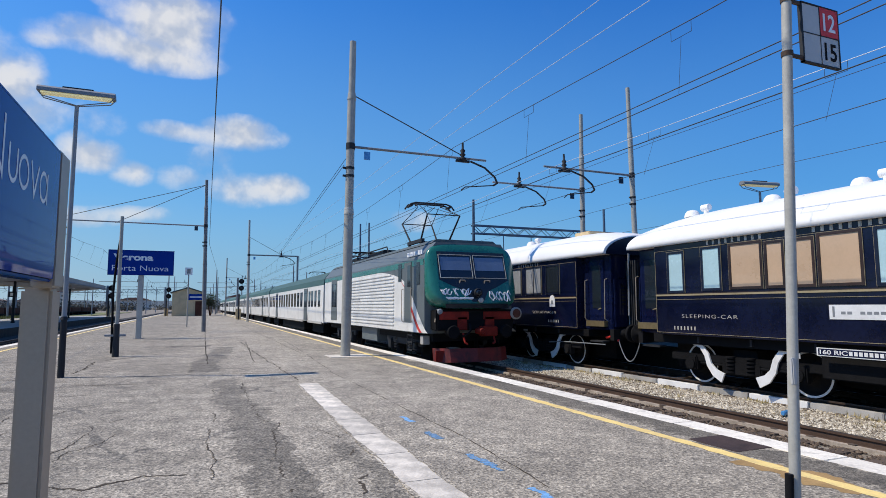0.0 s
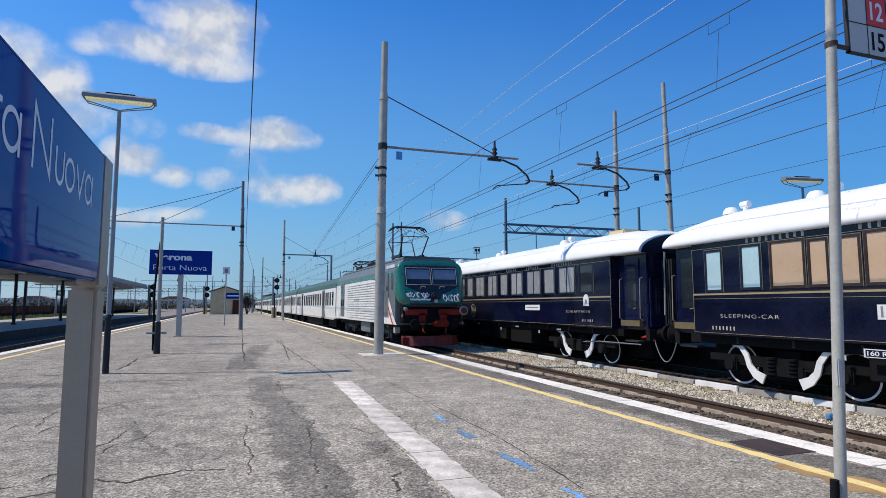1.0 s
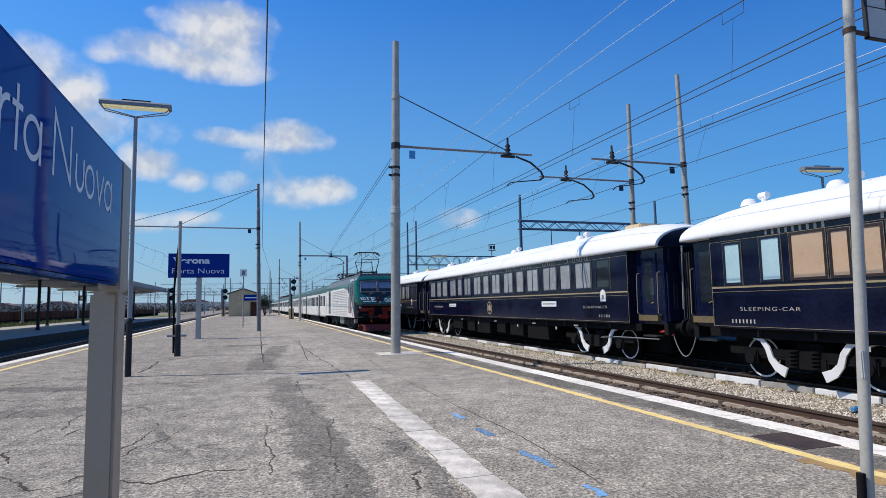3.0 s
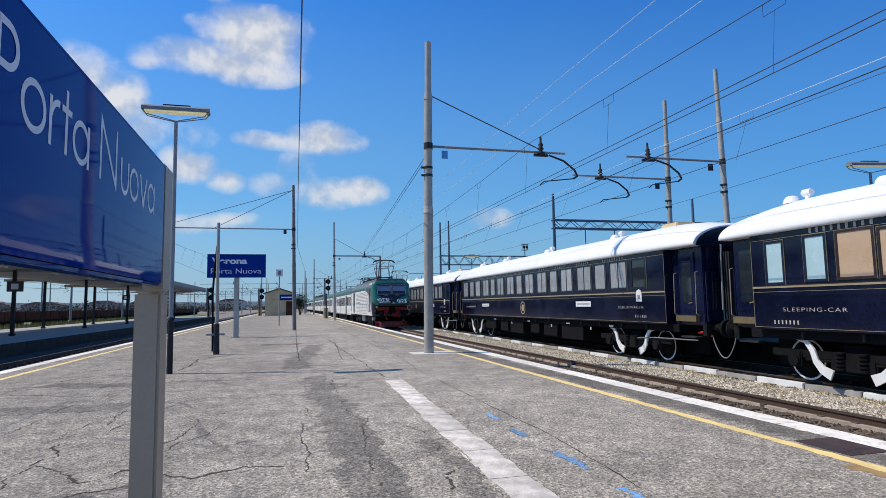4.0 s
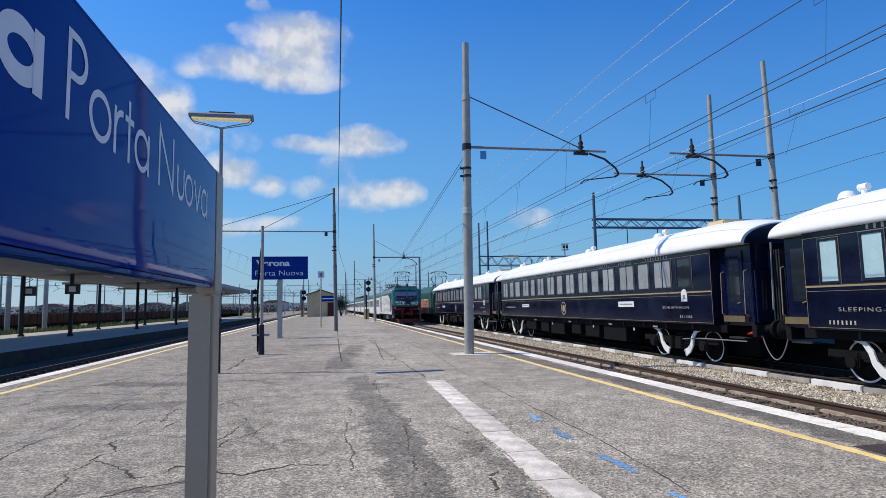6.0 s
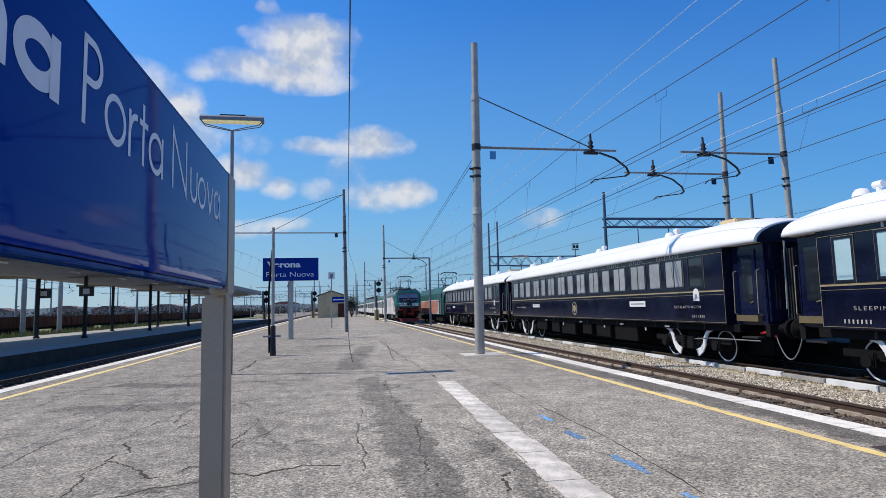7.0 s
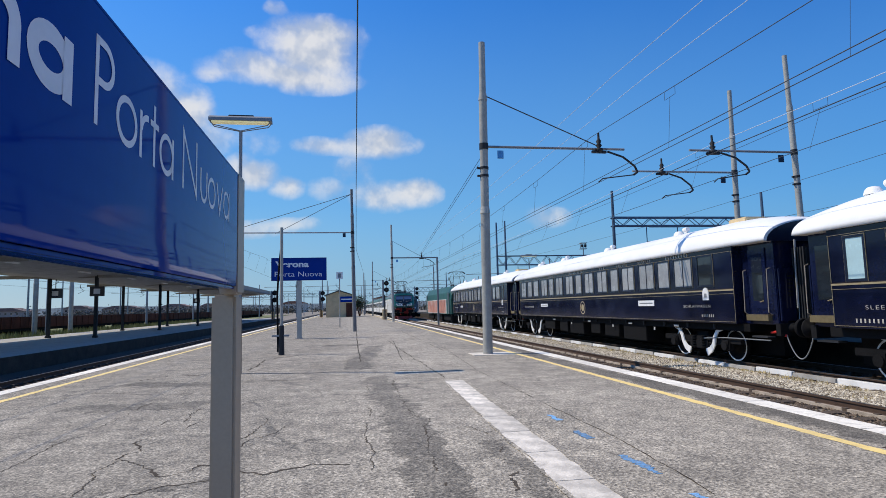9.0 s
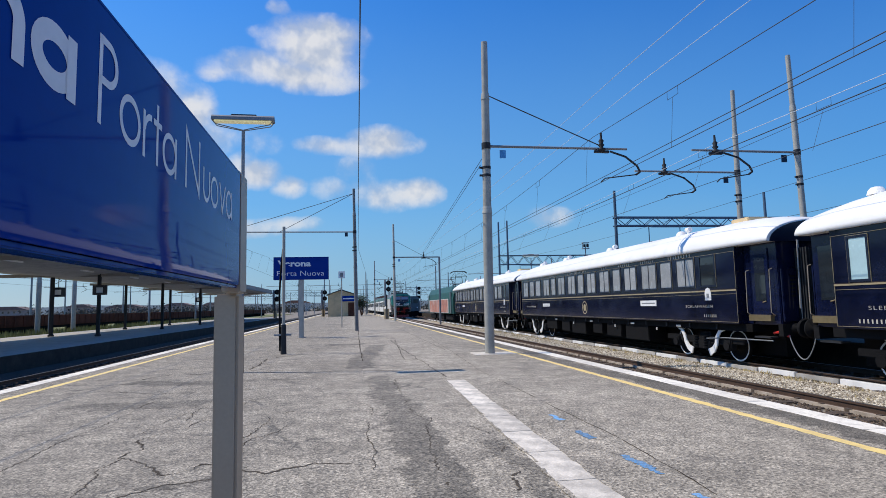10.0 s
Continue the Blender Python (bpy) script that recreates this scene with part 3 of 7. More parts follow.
def platform_marks():
    for x0, x1, who in ((5.02, 5.175, "right"), (-6.32, -6.16, "left")):
        bm = wavy_strip(B(), [((x0 + x1) / 2, -14), ((x0 + x1) / 2, 150)], x1 - x0, 0.003, 0.004, 0.12, 31 if x0 > 0 else 32, 0.0, 0.10)
        tagged(part("safety_line", bm, "yellow_paint"), "worn yellow safety line painted along the platform", "line", kind="structure")
    bm = B()
    cracks = (  # width, how complete, points
        (0.016, 1.0, [(-3.45, 5.4), (-3.40, 6.45), (-3.43, 7.32), (-3.43, 8.37), (-3.34, 9.24), (-3.39, 10.33), (-3.29, 11.01)]),
        (0.03, 1.0, [(-2.48, 7.78), (-2.54, 7.56), (-2.33, 7.11), (-2.44, 6.99), (-2.43, 6.77)]),
        (0.032, 1.0, [(-2.43, 6.77), (-2.09, 6.46), (-1.89, 6.20), (-1.77, 6.01), (-1.60, 6.13), (-1.54, 6.32), (-1.25, 6.25), (-1.03, 5.91)]),
        (0.034, 1.0, [(-1.03, 5.91), (-0.92, 5.92), (-0.83, 5.79), (-0.68, 5.90), (-0.48, 5.99), (-0.39, 6.08), (-0.21, 5.97), (-0.03, 5.97)]),
        (0.024, 1.0, [(-2.2, 5.0), (-1.98, 5.37), (-1.77, 5.53), (-1.63, 5.68), (-1.45, 5.72), (-1.15, 5.84)]),
        (0.012, 1.0, [(-2.31, 5.0), (-2.43, 5.99), (-2.46, 6.38), (-2.41, 6.71)]),
        (0.018, 0.9, [(-1.45, 7.2), (-1.29, 7.56), (-1.26, 7.78), (-1.15, 8.50), (-1.20, 8.72), (-0.88, 9.17)]),
        (0.018, 0.9, [(-1.35, 6.6), (-1.23, 7.07), (-1.20, 7.35), (-1.00, 7.61), (-0.82, 8.12)]),
        (0.012, 0.8, [(-2.30, 8.82), (-2.38, 9.77), (-2.38, 10.73)]), (0.012, 0.8, [(-2.70, 7.84), (-2.63, 8.91), (-2.41, 9.52)]), (0.014, 0.8, [(-2.48, 7.78), (-2.2, 8.3), (-2.0, 9.4), (-1.71, 10.28), (-1.40, 10.75), (-0.83, 10.76)]),
        # first strip here draws the cast shadow of the platform lamp
        (0.05, 1.0, [(-2.48, 15.03), (-1.37, 14.62), (-0.03, 14.50), (1.31, 14.24), (2.60, 13.88)]), (0.025, 0.9, [(-2.27, 13.38), (-1.25, 13.22), (-0.04, 13.00), (1.96, 12.30)]),
        (0.05, 1.0, [(-2.60, 15.73), (-2.54, 16.74), (-2.55, 19.09), (-1.71, 20.27)]), (0.018, 0.75, [(0.87, 12.48), (0.83, 10.94), (0.85, 9.33), (0.86, 8.34)]),
        (0.012, 0.65, [(0.38, 12.65), (0.27, 10.42), (0.21, 7.91), (0.17, 5.94), (0.14, 4.2)]), (0.022, 0.72, [(0.86, 8.34), (1.06, 8.07), (0.95, 7.53), (0.84, 6.48), (0.80, 5.78), (0.79, 5.22), (0.79, 4.0)]),
        (0.03, 1.0, [(1.58, 6.28), (1.49, 6.06)]), (0.028, 1.0, [(1.37, 5.21), (1.48, 5.32)]), (0.028, 1.0, [(1.32, 4.80), (1.42, 5.06), (1.41, 5.15)]), (0.014, 0.8, [(1.06, 8.07), (1.4, 7.6), (1.58, 6.9)]),
        (0.03, 0.95, [(1.79, 27.30), (1.83, 20.68), (1.96, 14.96), (1.99, 12.49)]), (0.04, 0.9, [(-4.16, 13.74), (-4.74, 14.45), (-4.36, 15.22), (-4.00, 15.34), (-3.29, 14.84)]),
        (0.02, 0.85, [(-4.9, 12.5), (-3.4, 11.8), (-1.6, 11.9)]))
    for i, (w, whole, pts) in enumerate(cracks):
        wavy_strip(bm, pts, w * 0.72, 0.0035, 0.026, 0.022, i + 3, 2.4 * (1 - whole), 1.5)
    tagged(part("asphalt_cracks", bm, "tar"), "branching dark cracks and a drawn lamp shadow on the asphalt", "cracks", kind="stuff")
    bm = B()
    for i, (pts, w) in enumerate(((((3.67, 27.2), (3.32, 19.4), (2.96, 13.6), (2.92, 9.0), (2.93, 6.3), (2.80, 4.4), (2.7, 3.0)), 0.022), (((-3.4, 31.8), (4.0, 27.5)), 0.06), 
                                  (((3.31, 12.2), (5.0, 11.8)), 0.02), (((-4.3, 16.7), (-0.3, 17.4), (1.9, 17.0)), 0.04), (((-6.0, 23.0), (1.0, 22.5)), 0.03), (((0.3, 17.0), (0.7, 60.0)), 0.05),
                                  (((3.2, 20.0), (3.5, 60.0)), 0.03), (((1.5, 17.0), (2.0, 27.0), (3.0, 27.6)), 0.04), (((-6.1, 41.0), (4.9, 40.0)), 0.05), (((-6.1, 55.0), (4.9, 54.0)), 0.05))):
        wavy_strip(bm, pts, w * 0.6, 0.003, 0.012, 0.06, 40 + i, 0.62, 1.2)
    tagged(part("asphalt_seams", bm, "tar"), "dark tarred seams between sheets of asphalt", "seams", kind="stuff")
    for i, (a, b) in enumerate((((2.62, 5.63), (2.65, 4.94)), ((2.64, 6.8), (2.68, 6.19)), ((2.66, 7.85), (2.67, 7.44)), ((2.64, 4.4), (2.65, 4.1)))):
        bm = wavy_strip(B(), [a, b], 0.085, 0.0035, 0.02, 0.012, 70 + i, 0.75, 1.2)
        tagged(part("paint_dash", bm, "blue_paint"), "faded blue survey dash sprayed on asphalt", "paint mark", "blue survey dashes", "structure")
    bm = B()
    box(bm, 5.235, 5.75, 4.58, 5.24, -0.01, 0.006, 0.003)
    t = tagged(part("drain_cover", bm, "drain"), "rusty flush steel cover beside the yellow line", "cover")
    bm = wavy_strip(B(), [(4.98, 4.35), (5.0, 3.9), (5.02, 3.2)], 0.34, 0.0022, 0.05, 0.05, 91, 0.0, 1.0)
    tagged(part("rust_stain", bm, material("rust_stain", (0.30, 0.19, 0.075), 0.9, 0, 0.3, 4.0, 50.0, 0.3)), "brown rust stain on the platform asphalt", "stain", kind="structure")


platform_marks()


def patches():
    # asphalt that has crept unevenly over both edges of the slab strip
    bm = B()
    for x, seed in ((1.555, 201), (1.955, 202)):
        wavy_strip(bm, [(x + 0.033, 1.2), (x + 0.325, 12.0)], 0.03, 0.0075, 0.010, 0.03, seed, 0.7, 1.2)
    tagged(part("asphalt_edge", bm, M["asphalt"]), "ragged asphalt edge along the slab strip", "asphalt", kind="structure")
    rough, smooth = asphalt_material("coarse_asphalt", 0.62, 20.0), asphalt_material("smooth_asphalt_patch", 0.92, 55.0)
    for i, (pts, w, mat, z) in enumerate((
            (((0.66, 1.5), (0.70, 8.0), (0.60, 13.2)), 0.55, rough, 0.0015), (((1.45, 1.5), (1.62, 6.6)), 0.26, rough, 0.0018), (((0.2, 15.0), (0.9, 24.0)), 0.7, rough, 0.0018), (((-4.6, 10.6), (-2.4, 10.3)), 0.8, rough, 0.0015), (((0.0, 19.0), (2.2, 18.6)), 1.6, smooth, 0.0015),
            (((5.46, -13.0), (5.46, 80.0)), 0.5, asphalt_material("edge_asphalt", 0.54, 60.0), 0.0012), (((-4.8, 13.9), (-2.8, 13.1)), 0.7, rough, 0.0016), (((-1.9, 5.62), (-1.2, 5.7)), 0.12, rough, 0.0016), (((0.95, 8.1), (0.85, 6.3), (0.8, 3.6)), 0.16, asphalt_material("broken_asphalt", 0.52, 26.0), 0.0024),
            (((-1.0, 25.0), (0.5, 24.7)), 1.2, rough, 0.0015), (((3.0, 24.0), (4.3, 24.0)), 2.0, smooth, 0.0015))):
        bm = wavy_strip(B(), pts, w, z, 0.09, 0.05, 120 + i)
        tagged(part("asphalt_patch", bm, mat), "coarse darker repair patch in the asphalt", "asphalt patch", "asphalt patches", "structure")


patches()


def stones(name, spots, label, mat, size=(0.014, 0.040)):
    """Loose ballast as one mesh of small uneven eight-sided stones."""
    rnd = random.Random(5)
    verts, faces = [], []
    for x0, x1, y0, y1, z, n in spots:
        for _ in range(n):
            cx, cy = rnd.uniform(x0, x1), y0 + (y1 - y0) * rnd.random() ** 1.4
            r = rnd.uniform(*size)
            a, k = rnd.uniform(0, math.pi), len(verts)
            c, s = math.cos(a), math.sin(a)
            for dx, dy, dz in ((1, 0, 0), (0, 1, 0), (-1, 0, 0), (0, -1, 0), (0.2, 0.1, 0.8), (0, 0.1, -0.7)):
                dx, dy, dz = dx * rnd.uniform(0.6, 1.3), dy * rnd.uniform(0.6, 1.3), dz * rnd.uniform(0.6, 1.2)
                verts.append((cx + r * (dx * c - dy * s), cy + r * (dx * s + dy * c), z + r * dz))
            for q in ((0, 1, 4), (1, 2, 4), (2, 3, 4), (3, 0, 4), (1, 0, 5), (2, 1, 5), (3, 2, 5), (0, 3, 5)):
                faces.append([k + i for i in q])
    me = bpy.data.meshes.new(name)
    me.from_pydata(verts, [], faces)
    me.materials.append(mat)
    return tagged(new(name, me), label, "ballast", kind="stuff")


def stone_material(name, light, dark):
    m = bpy.data.materials.new(name)
    m.use_nodes = True
    nt = m.node_tree
    g = nt.nodes.new("ShaderNodeNewGeometry")
    nt.links.new(ramp(nt, g.outputs["Random Per Island"], [(0.0, dark), (0.5, tuple((a + b) / 2 for a, b in zip(light, dark))), (1.0, light)]), nt.nodes["Principled BSDF"].inputs["Base Color"])
    nt.nodes["Principled BSDF"].inputs["Roughness"].default_value = 0.9
    return m


bm = B()
extrude(bm, [(8.75, -0.62), (9.0, -0.46), (10.5, -0.45), (11.0, -0.49)], -20, 200)
tagged(part("ballast_shoulder", bm, "stone"), "pale ballast between the two tracks", "ballast", kind="structure")
stones("pale_ballast", ((8.85, 9.3, 3, 45, -0.462, 5200), (9.3, 10.3, 3, 45, -0.447, 15000), (10.3, 10.7, 3, 45, -0.457, 4500), (10.7, 11.0, 3, 45, -0.477, 1800)), "pale loose ballast stones between two tracks", stone_material("pale_stone", (0.74, 0.665, 0.53), (0.11, 0.083, 0.055)))
stones("brown_ballast", ((6.3, 7.0, 3, 40, -0.475, 4500), (7.15, 8.5, 3, 40, -0.475, 9000), (8.65, 8.95, 3, 40, -0.48, 2500), (12.4, 13.4, 6, 30, -0.49, 1500)), "rust-stained ballast stones round the sleepers", stone_material("brown_stone", (0.19, 0.135, 0.09), (0.035, 0.024, 0.018)))
stones("black_ballast", ((-10.9, -7.2, 12, 60, -0.49, 7000),), "dark ballast stones in the track", stone_material("black_stone", (0.07, 0.065, 0.065), (0.02, 0.02, 0.02)))


def kerb_row():
    t = thing("painted_kerb", (0, 0, 0), "low kerb of alternate white and grey painted blocks beside the rail", "kerb", kind="structure")
    a = part("kerb_block", box(B(), 11.02, 11.13, 0.01, 1.33, -0.60, -0.35, 0.012), "white", t, "white-painted block")
    b = part("kerb_block", box(B(), 11.02, 11.13, 0.01, 1.33, -0.60, -0.36, 0.012), "concrete", t, "grey weathered block")
    for i in range(60):
        src = a if i % 2 == 0 else b
        o = src if i < 2 else new("kerb_block", src.data)
        o.parent = t
        o.location = (random.uniform(-0.01, 0.01), 2.5 + i * 1.36, random.uniform(-0.015, 0.01))


kerb_row()

# near-black concrete: the shade behind the cars is put into its colour
tagged(part("far_platform", box(B(), 13.75, 20.5, -14, 140, -0.62, 0.25), "dark_concrete"), "concrete platform behind the sleeping cars, shade put into its colour", "platform", kind="structure")

# the opposite platform, its canopy and the yard behind it
tagged(part("opposite_platform", box(B(), -23.5, OPP, -14, 118, -0.62, 0.0), "concrete"), "pale concrete platform under a long canopy", "platform", kind="structure")
# dirty face, its shadow also put into the dark colour
tagged(part("opposite_edge", box(B(), OPP, OPP + 0.12, -14, 118, -0.62, 0.02), "dark_concrete"), "dark dirty concrete edge of the far platform, shade put into its colour", "edge", kind="structure")
tagged(part("grass_strip", box(B(), -75, -23.6, -14, 260, -0.64, -0.5), "grass"), "strip of dry weeds beside the yard", "grass", kind="structure")


def canopy():
    t = thing("platform_canopy", (-18.6, 0, 0), "long dark flat canopy on two rows of steel columns", "canopy")
    part("roof", extrude(B(), [(-4.6, 4.35), (0, 3.95), (4.8, 4.45), (4.8, 4.75), (0, 4.3), (-4.6, 4.7)], 12, 108), "concrete", t)
    for i in range(12):
        part("tube_light", box(B(), 2.6, 2.75, 14 + 8 * i, 15.5 + 8 * i, 4.08, 4.16, 0.01), "white", t, "white tube light under the roof")
    part("fascia", box(B(), 4.8, 4.9, 12, 108, 4.25, 4.95), "fascia", t, "weathered brown-grey fascia")
    part("gutter", extrude(B(), [(4.9, 4.3), (5.02, 4.36), (5.02, 4.48), (4.9, 4.44)], 12, 108), "grey_steel", t)
    for i in range(7):
        y = 15.4 + 13.6 * i
        for x in (1.9, -1.9):
            yy = y + (0 if x > 0 else 2.0)
            bm = B()
            box(bm, x - 0.10, x + 0.10, yy - 0.10, yy + 0.10, 0.0, 4.1, 0.02)
            box(bm, x - 0.15, x + 0.15, yy - 0.15, yy + 0.15, 0.0, 0.14, 0.02)
            part("column", bm, "dark_steel", t)
        part("cross_beam", box(B(), -4.2, 4.4, y - 0.06, y + 0.06, 4.0, 4.2), "fascia", t)
    return t


canopy()
for y in (42.2, 45.0, 84.0):
    s = thing("platform_number_sign", (-16.2 if y < 44 else -20.0, y, 0), "small dark blue platform number box under the canopy", "sign", "platform number signs")
    part("panel", box(B(), -0.75, 0.15, -0.06, 0.06, 2.75, 3.4, 0.02), "navy_dark", s)
    part("bar", box(B(), -0.5, -0.1, -0.075, -0.06, 2.9, 3.25), "sign_white", s, "pale unreadable mark")
    part("hanger", box(B(), -0.32, -0.28, -0.02, 0.02, 3.4, 4.3), "dark_steel", s)


# ---- signs, lamps and poles on the platform ----
def on_side(y, z, x):
    """Lays text on a face that looks to +x: words run along +y."""
    return Matrix(((0, 0, 1, x), (1, 0, 0, y), (0, 1, 0, z), (0, 0, 0, 1)))


def on_near(x, z, y):
    """Lays text on a face that looks to -y: words run along +x."""
    return Matrix(((1, 0, 0, x), (0, 0, -1, y), (0, 1, 0, z), (0, 0, 0, 1)))


def on_west(y, z, x):
    """Lays text on a face that looks to -x: words run along -y."""
    return Matrix(((0, 0, -1, x), (-1, 0, 0, y), (0, 1, 0, z), (0, 0, 0, 1)))


def ribbon(bm, pts, k, x):
    """A stroke of width k through points of (y, z) on the plane x, with mitred corners."""
    last = None
    for i, p in enumerate(pts):
        a, b = Vector(pts[max(i - 1, 0)]), Vector(pts[min(i + 1, len(pts) - 1)])
        p = Vector(p)
        d0, d1 = (p - a).normalized() if i else (b - p).normalized(), (b - p).normalized() if i < len(pts) - 1 else (p - a).normalized()
        n0, n1 = Vector((-d0.y, d0.x)), Vector((-d1.y, d1.x))
        m = (n0 + n1).normalized()
        m = m * (k / 2) / max(0.35, m.dot(n0))
        pair = [bm.verts.new((x, *(p + m))), bm.verts.new((x, *(p - m)))]
        if last:
            bm.faces.new((last[0], last[1], pair[1], pair[0]))
        last = pair


def geometric_letter(glyph, y, z, w, k, x, parent):
    """A letter of a plain geometric face: straight strokes and arcs, small letters 0.12 m high, capitals 0.19 m."""
    h, cap, q = 0.12, 0.19, k / 2
    arc = lambda cy, cz, ry, rz, a0, a1: [(cy + ry * math.cos(radians(a0 + (a1 - a0) * i / 28)), cz + rz * math.sin(radians(a0 + (a1 - a0) * i / 28))) for i in range(29)]
    bowl = lambda a0, a1: arc(y + w / 2, z + h / 2, w / 2 - q, h / 2 - q, a0, a1)
    strokes = {
        "V": [[(y + q, z + cap), (y + w / 2, z), (y + w - q, z + cap)]],
        "N": [[(y + q, z), (y + q, z + cap - q), (y + w - q, z + q), (y + w - q, z + cap)]],
        "P": [[(y + q, z), (y + q, z + cap)], [(y + q, z + cap - q), (y + w * 0.45, z + cap - q)] + arc(y + w * 0.45, z + cap * 0.73, w * 0.55 - q, cap * 0.27 - q, 88, -88) + [(y + q, z + cap * 0.46 + q)]],
        "o": [bowl(0, 360)],
        "a": [bowl(0, 360), [(y + w - q, z), (y + w - q, z + h)]],
        "e": [bowl(0, 322), [(y + q, z + h / 2), (y + w - q, z + h / 2)]],
        "r": [[(y + q, z), (y + q, z + h)], arc(y + w * 0.9, z + h * 0.55, w * 0.75, h * 0.45 - q, 172, 84)],
        "t": [[(y + w * 0.5, z), (y + w * 0.5, z + 0.165)], [(y, z + h - q), (y + w, z + h - q)]],
        "n": [[(y + q, z), (y + q, z + h)], arc(y + w / 2, z + h * 0.52, w / 2 - q, h * 0.48 - q, 180, 0) + [(y + w - q, z)]],
        "u": [[(y + q, z + h)] + arc(y + w / 2, z + h * 0.44, w / 2 - q, h * 0.44 - q, 180, 360) + [(y + w - q, z + h)]],
        "v": [[(y + q, z + h), (y + w / 2, z + q), (y + w - q, z + h)]],
    }[glyph]
    bm = B()
    for i, pts in enumerate(strokes):
        ribbon(bm, pts, k, x + 0.0006 * (i + 1))
    return part("letter", bm, "sign_white", parent)


def near_sign():
    t = thing("station_sign", (-0.58, 2.95, 0), "long glossy blue station name board on square aluminium posts", "sign")
    # an enamel panel whose lower edge is rolled slightly inwards
    roll = [(0.035 - 0.42 * max(0.0, 1.715 - z) ** 2, z) for z in [1.635 + 0.005 * i for i in range(17)]]
    part("panel", extrude(B(), [(-x, z) for x, z in roll][::-1] + roll + [(0.035, 2.158), (-0.035, 2.158)], -3.28, -0.135), "sign_blue", t)
    part("top_edge", box(B(), -0.036, 0.036, -3.3, -0.135, 2.158, 2.164), "sign_blue", t)
    part("frame", box(B(), -0.026, 0.026, -3.3, -0.135, 1.622, 1.634, 0.003), "sign_blue", t)
    for y in (-3.34, 0.065):
        bm = box(B(), -0.10, 0.012, y - 0.085, y + 0.085, 0.0, 1.60, 0.012)
        ya, yb = (y - 0.195, y - 0.02) if y > 0 else (y - 0.08, y + 0.06)
        box(bm, -0.045, 0.038, ya, yb, 1.60, 2.175, 0.008)
        post = part("post", bm, "alu", t)
        bm = box(B(), -0.15, 0.07, y - 0.14, y + 0.14, 0.0, 0.015, 0.004)
        for a in (-0.13, 0.05):
            for b in (-0.12, 0.12):
                tube(bm, (a, y + b, 0.015), (a, y + b, 0.035), 0.014, seg=6)
        part("foot_plate", bm, "galvanised", post)
    # geometric letters: glyph, start along the board, width, stroke
    for glyph, y, w, k in (("V", -2.70, 0.17, 0.036), ("e", -2.53, 0.145, 0.034), ("r", -2.365, 0.075, 0.034), ("o", -2.285, 0.155, 0.034), ("n", -2.11, 0.135, 0.034), ("a", -1.957, 0.158, 0.036),
                           ("P", -1.701, 0.098, 0.017), ("o", -1.588, 0.133, 0.0165), ("r", -1.438, 0.062, 0.0165), ("t", -1.362, 0.068, 0.0165), ("a", -1.284, 0.13, 0.0165),
                           ("N", -1.056, 0.176, 0.015), ("u", -0.833, 0.103, 0.015), ("o", -0.719, 0.124, 0.015), ("v", -0.578, 0.12, 0.015), ("a", -0.448, 0.12, 0.015)):
        geometric_letter(glyph, y, 1.907, w, k, 0.0352, t)


near_sign()


def far_sign():
    t = thing("station_sign", (-2.56, 31.8, 0), "blue two-line station name board on one grey post", "sign")
    part("panel", box(B(), -1.41, 1.41, -0.06, 0.06, 3.09, 4.24, 0.01), "sign_blue", t)
    bm = B()
    for x0, x1, z0, z1 in ((-1.43, 1.43, 4.24, 4.27), (-1.43, 1.43, 3.06, 3.09), (-1.43, -1.41, 3.06, 4.27), (1.41, 1.43, 3.06, 4.27)):
        box(bm, x0, x1, -0.07, 0.07, z0, z1)
    part("frame", bm, "sign_blue", t)
    part("post", box(B(), -0.12, 0.12, -0.02, 0.2, 0, 3.06, 0.02), "galvanised", t)
    part("foot_plate", box(B(), -0.22, 0.22, -0.12, 0.3, 0, 0.03, 0.005), "concrete", t)
    lettering("letter", "Verona", 0.30, on_near(-1.22, 3.78, -0.062), "sign_white", t, bold=0.016, width=1.72)
    lettering("letter", "Porta Nuova", 0.27, on_near(-1.25, 3.27, -0.062), "sign_white", t, bold=-0.003, width=2.45)


far_sign()


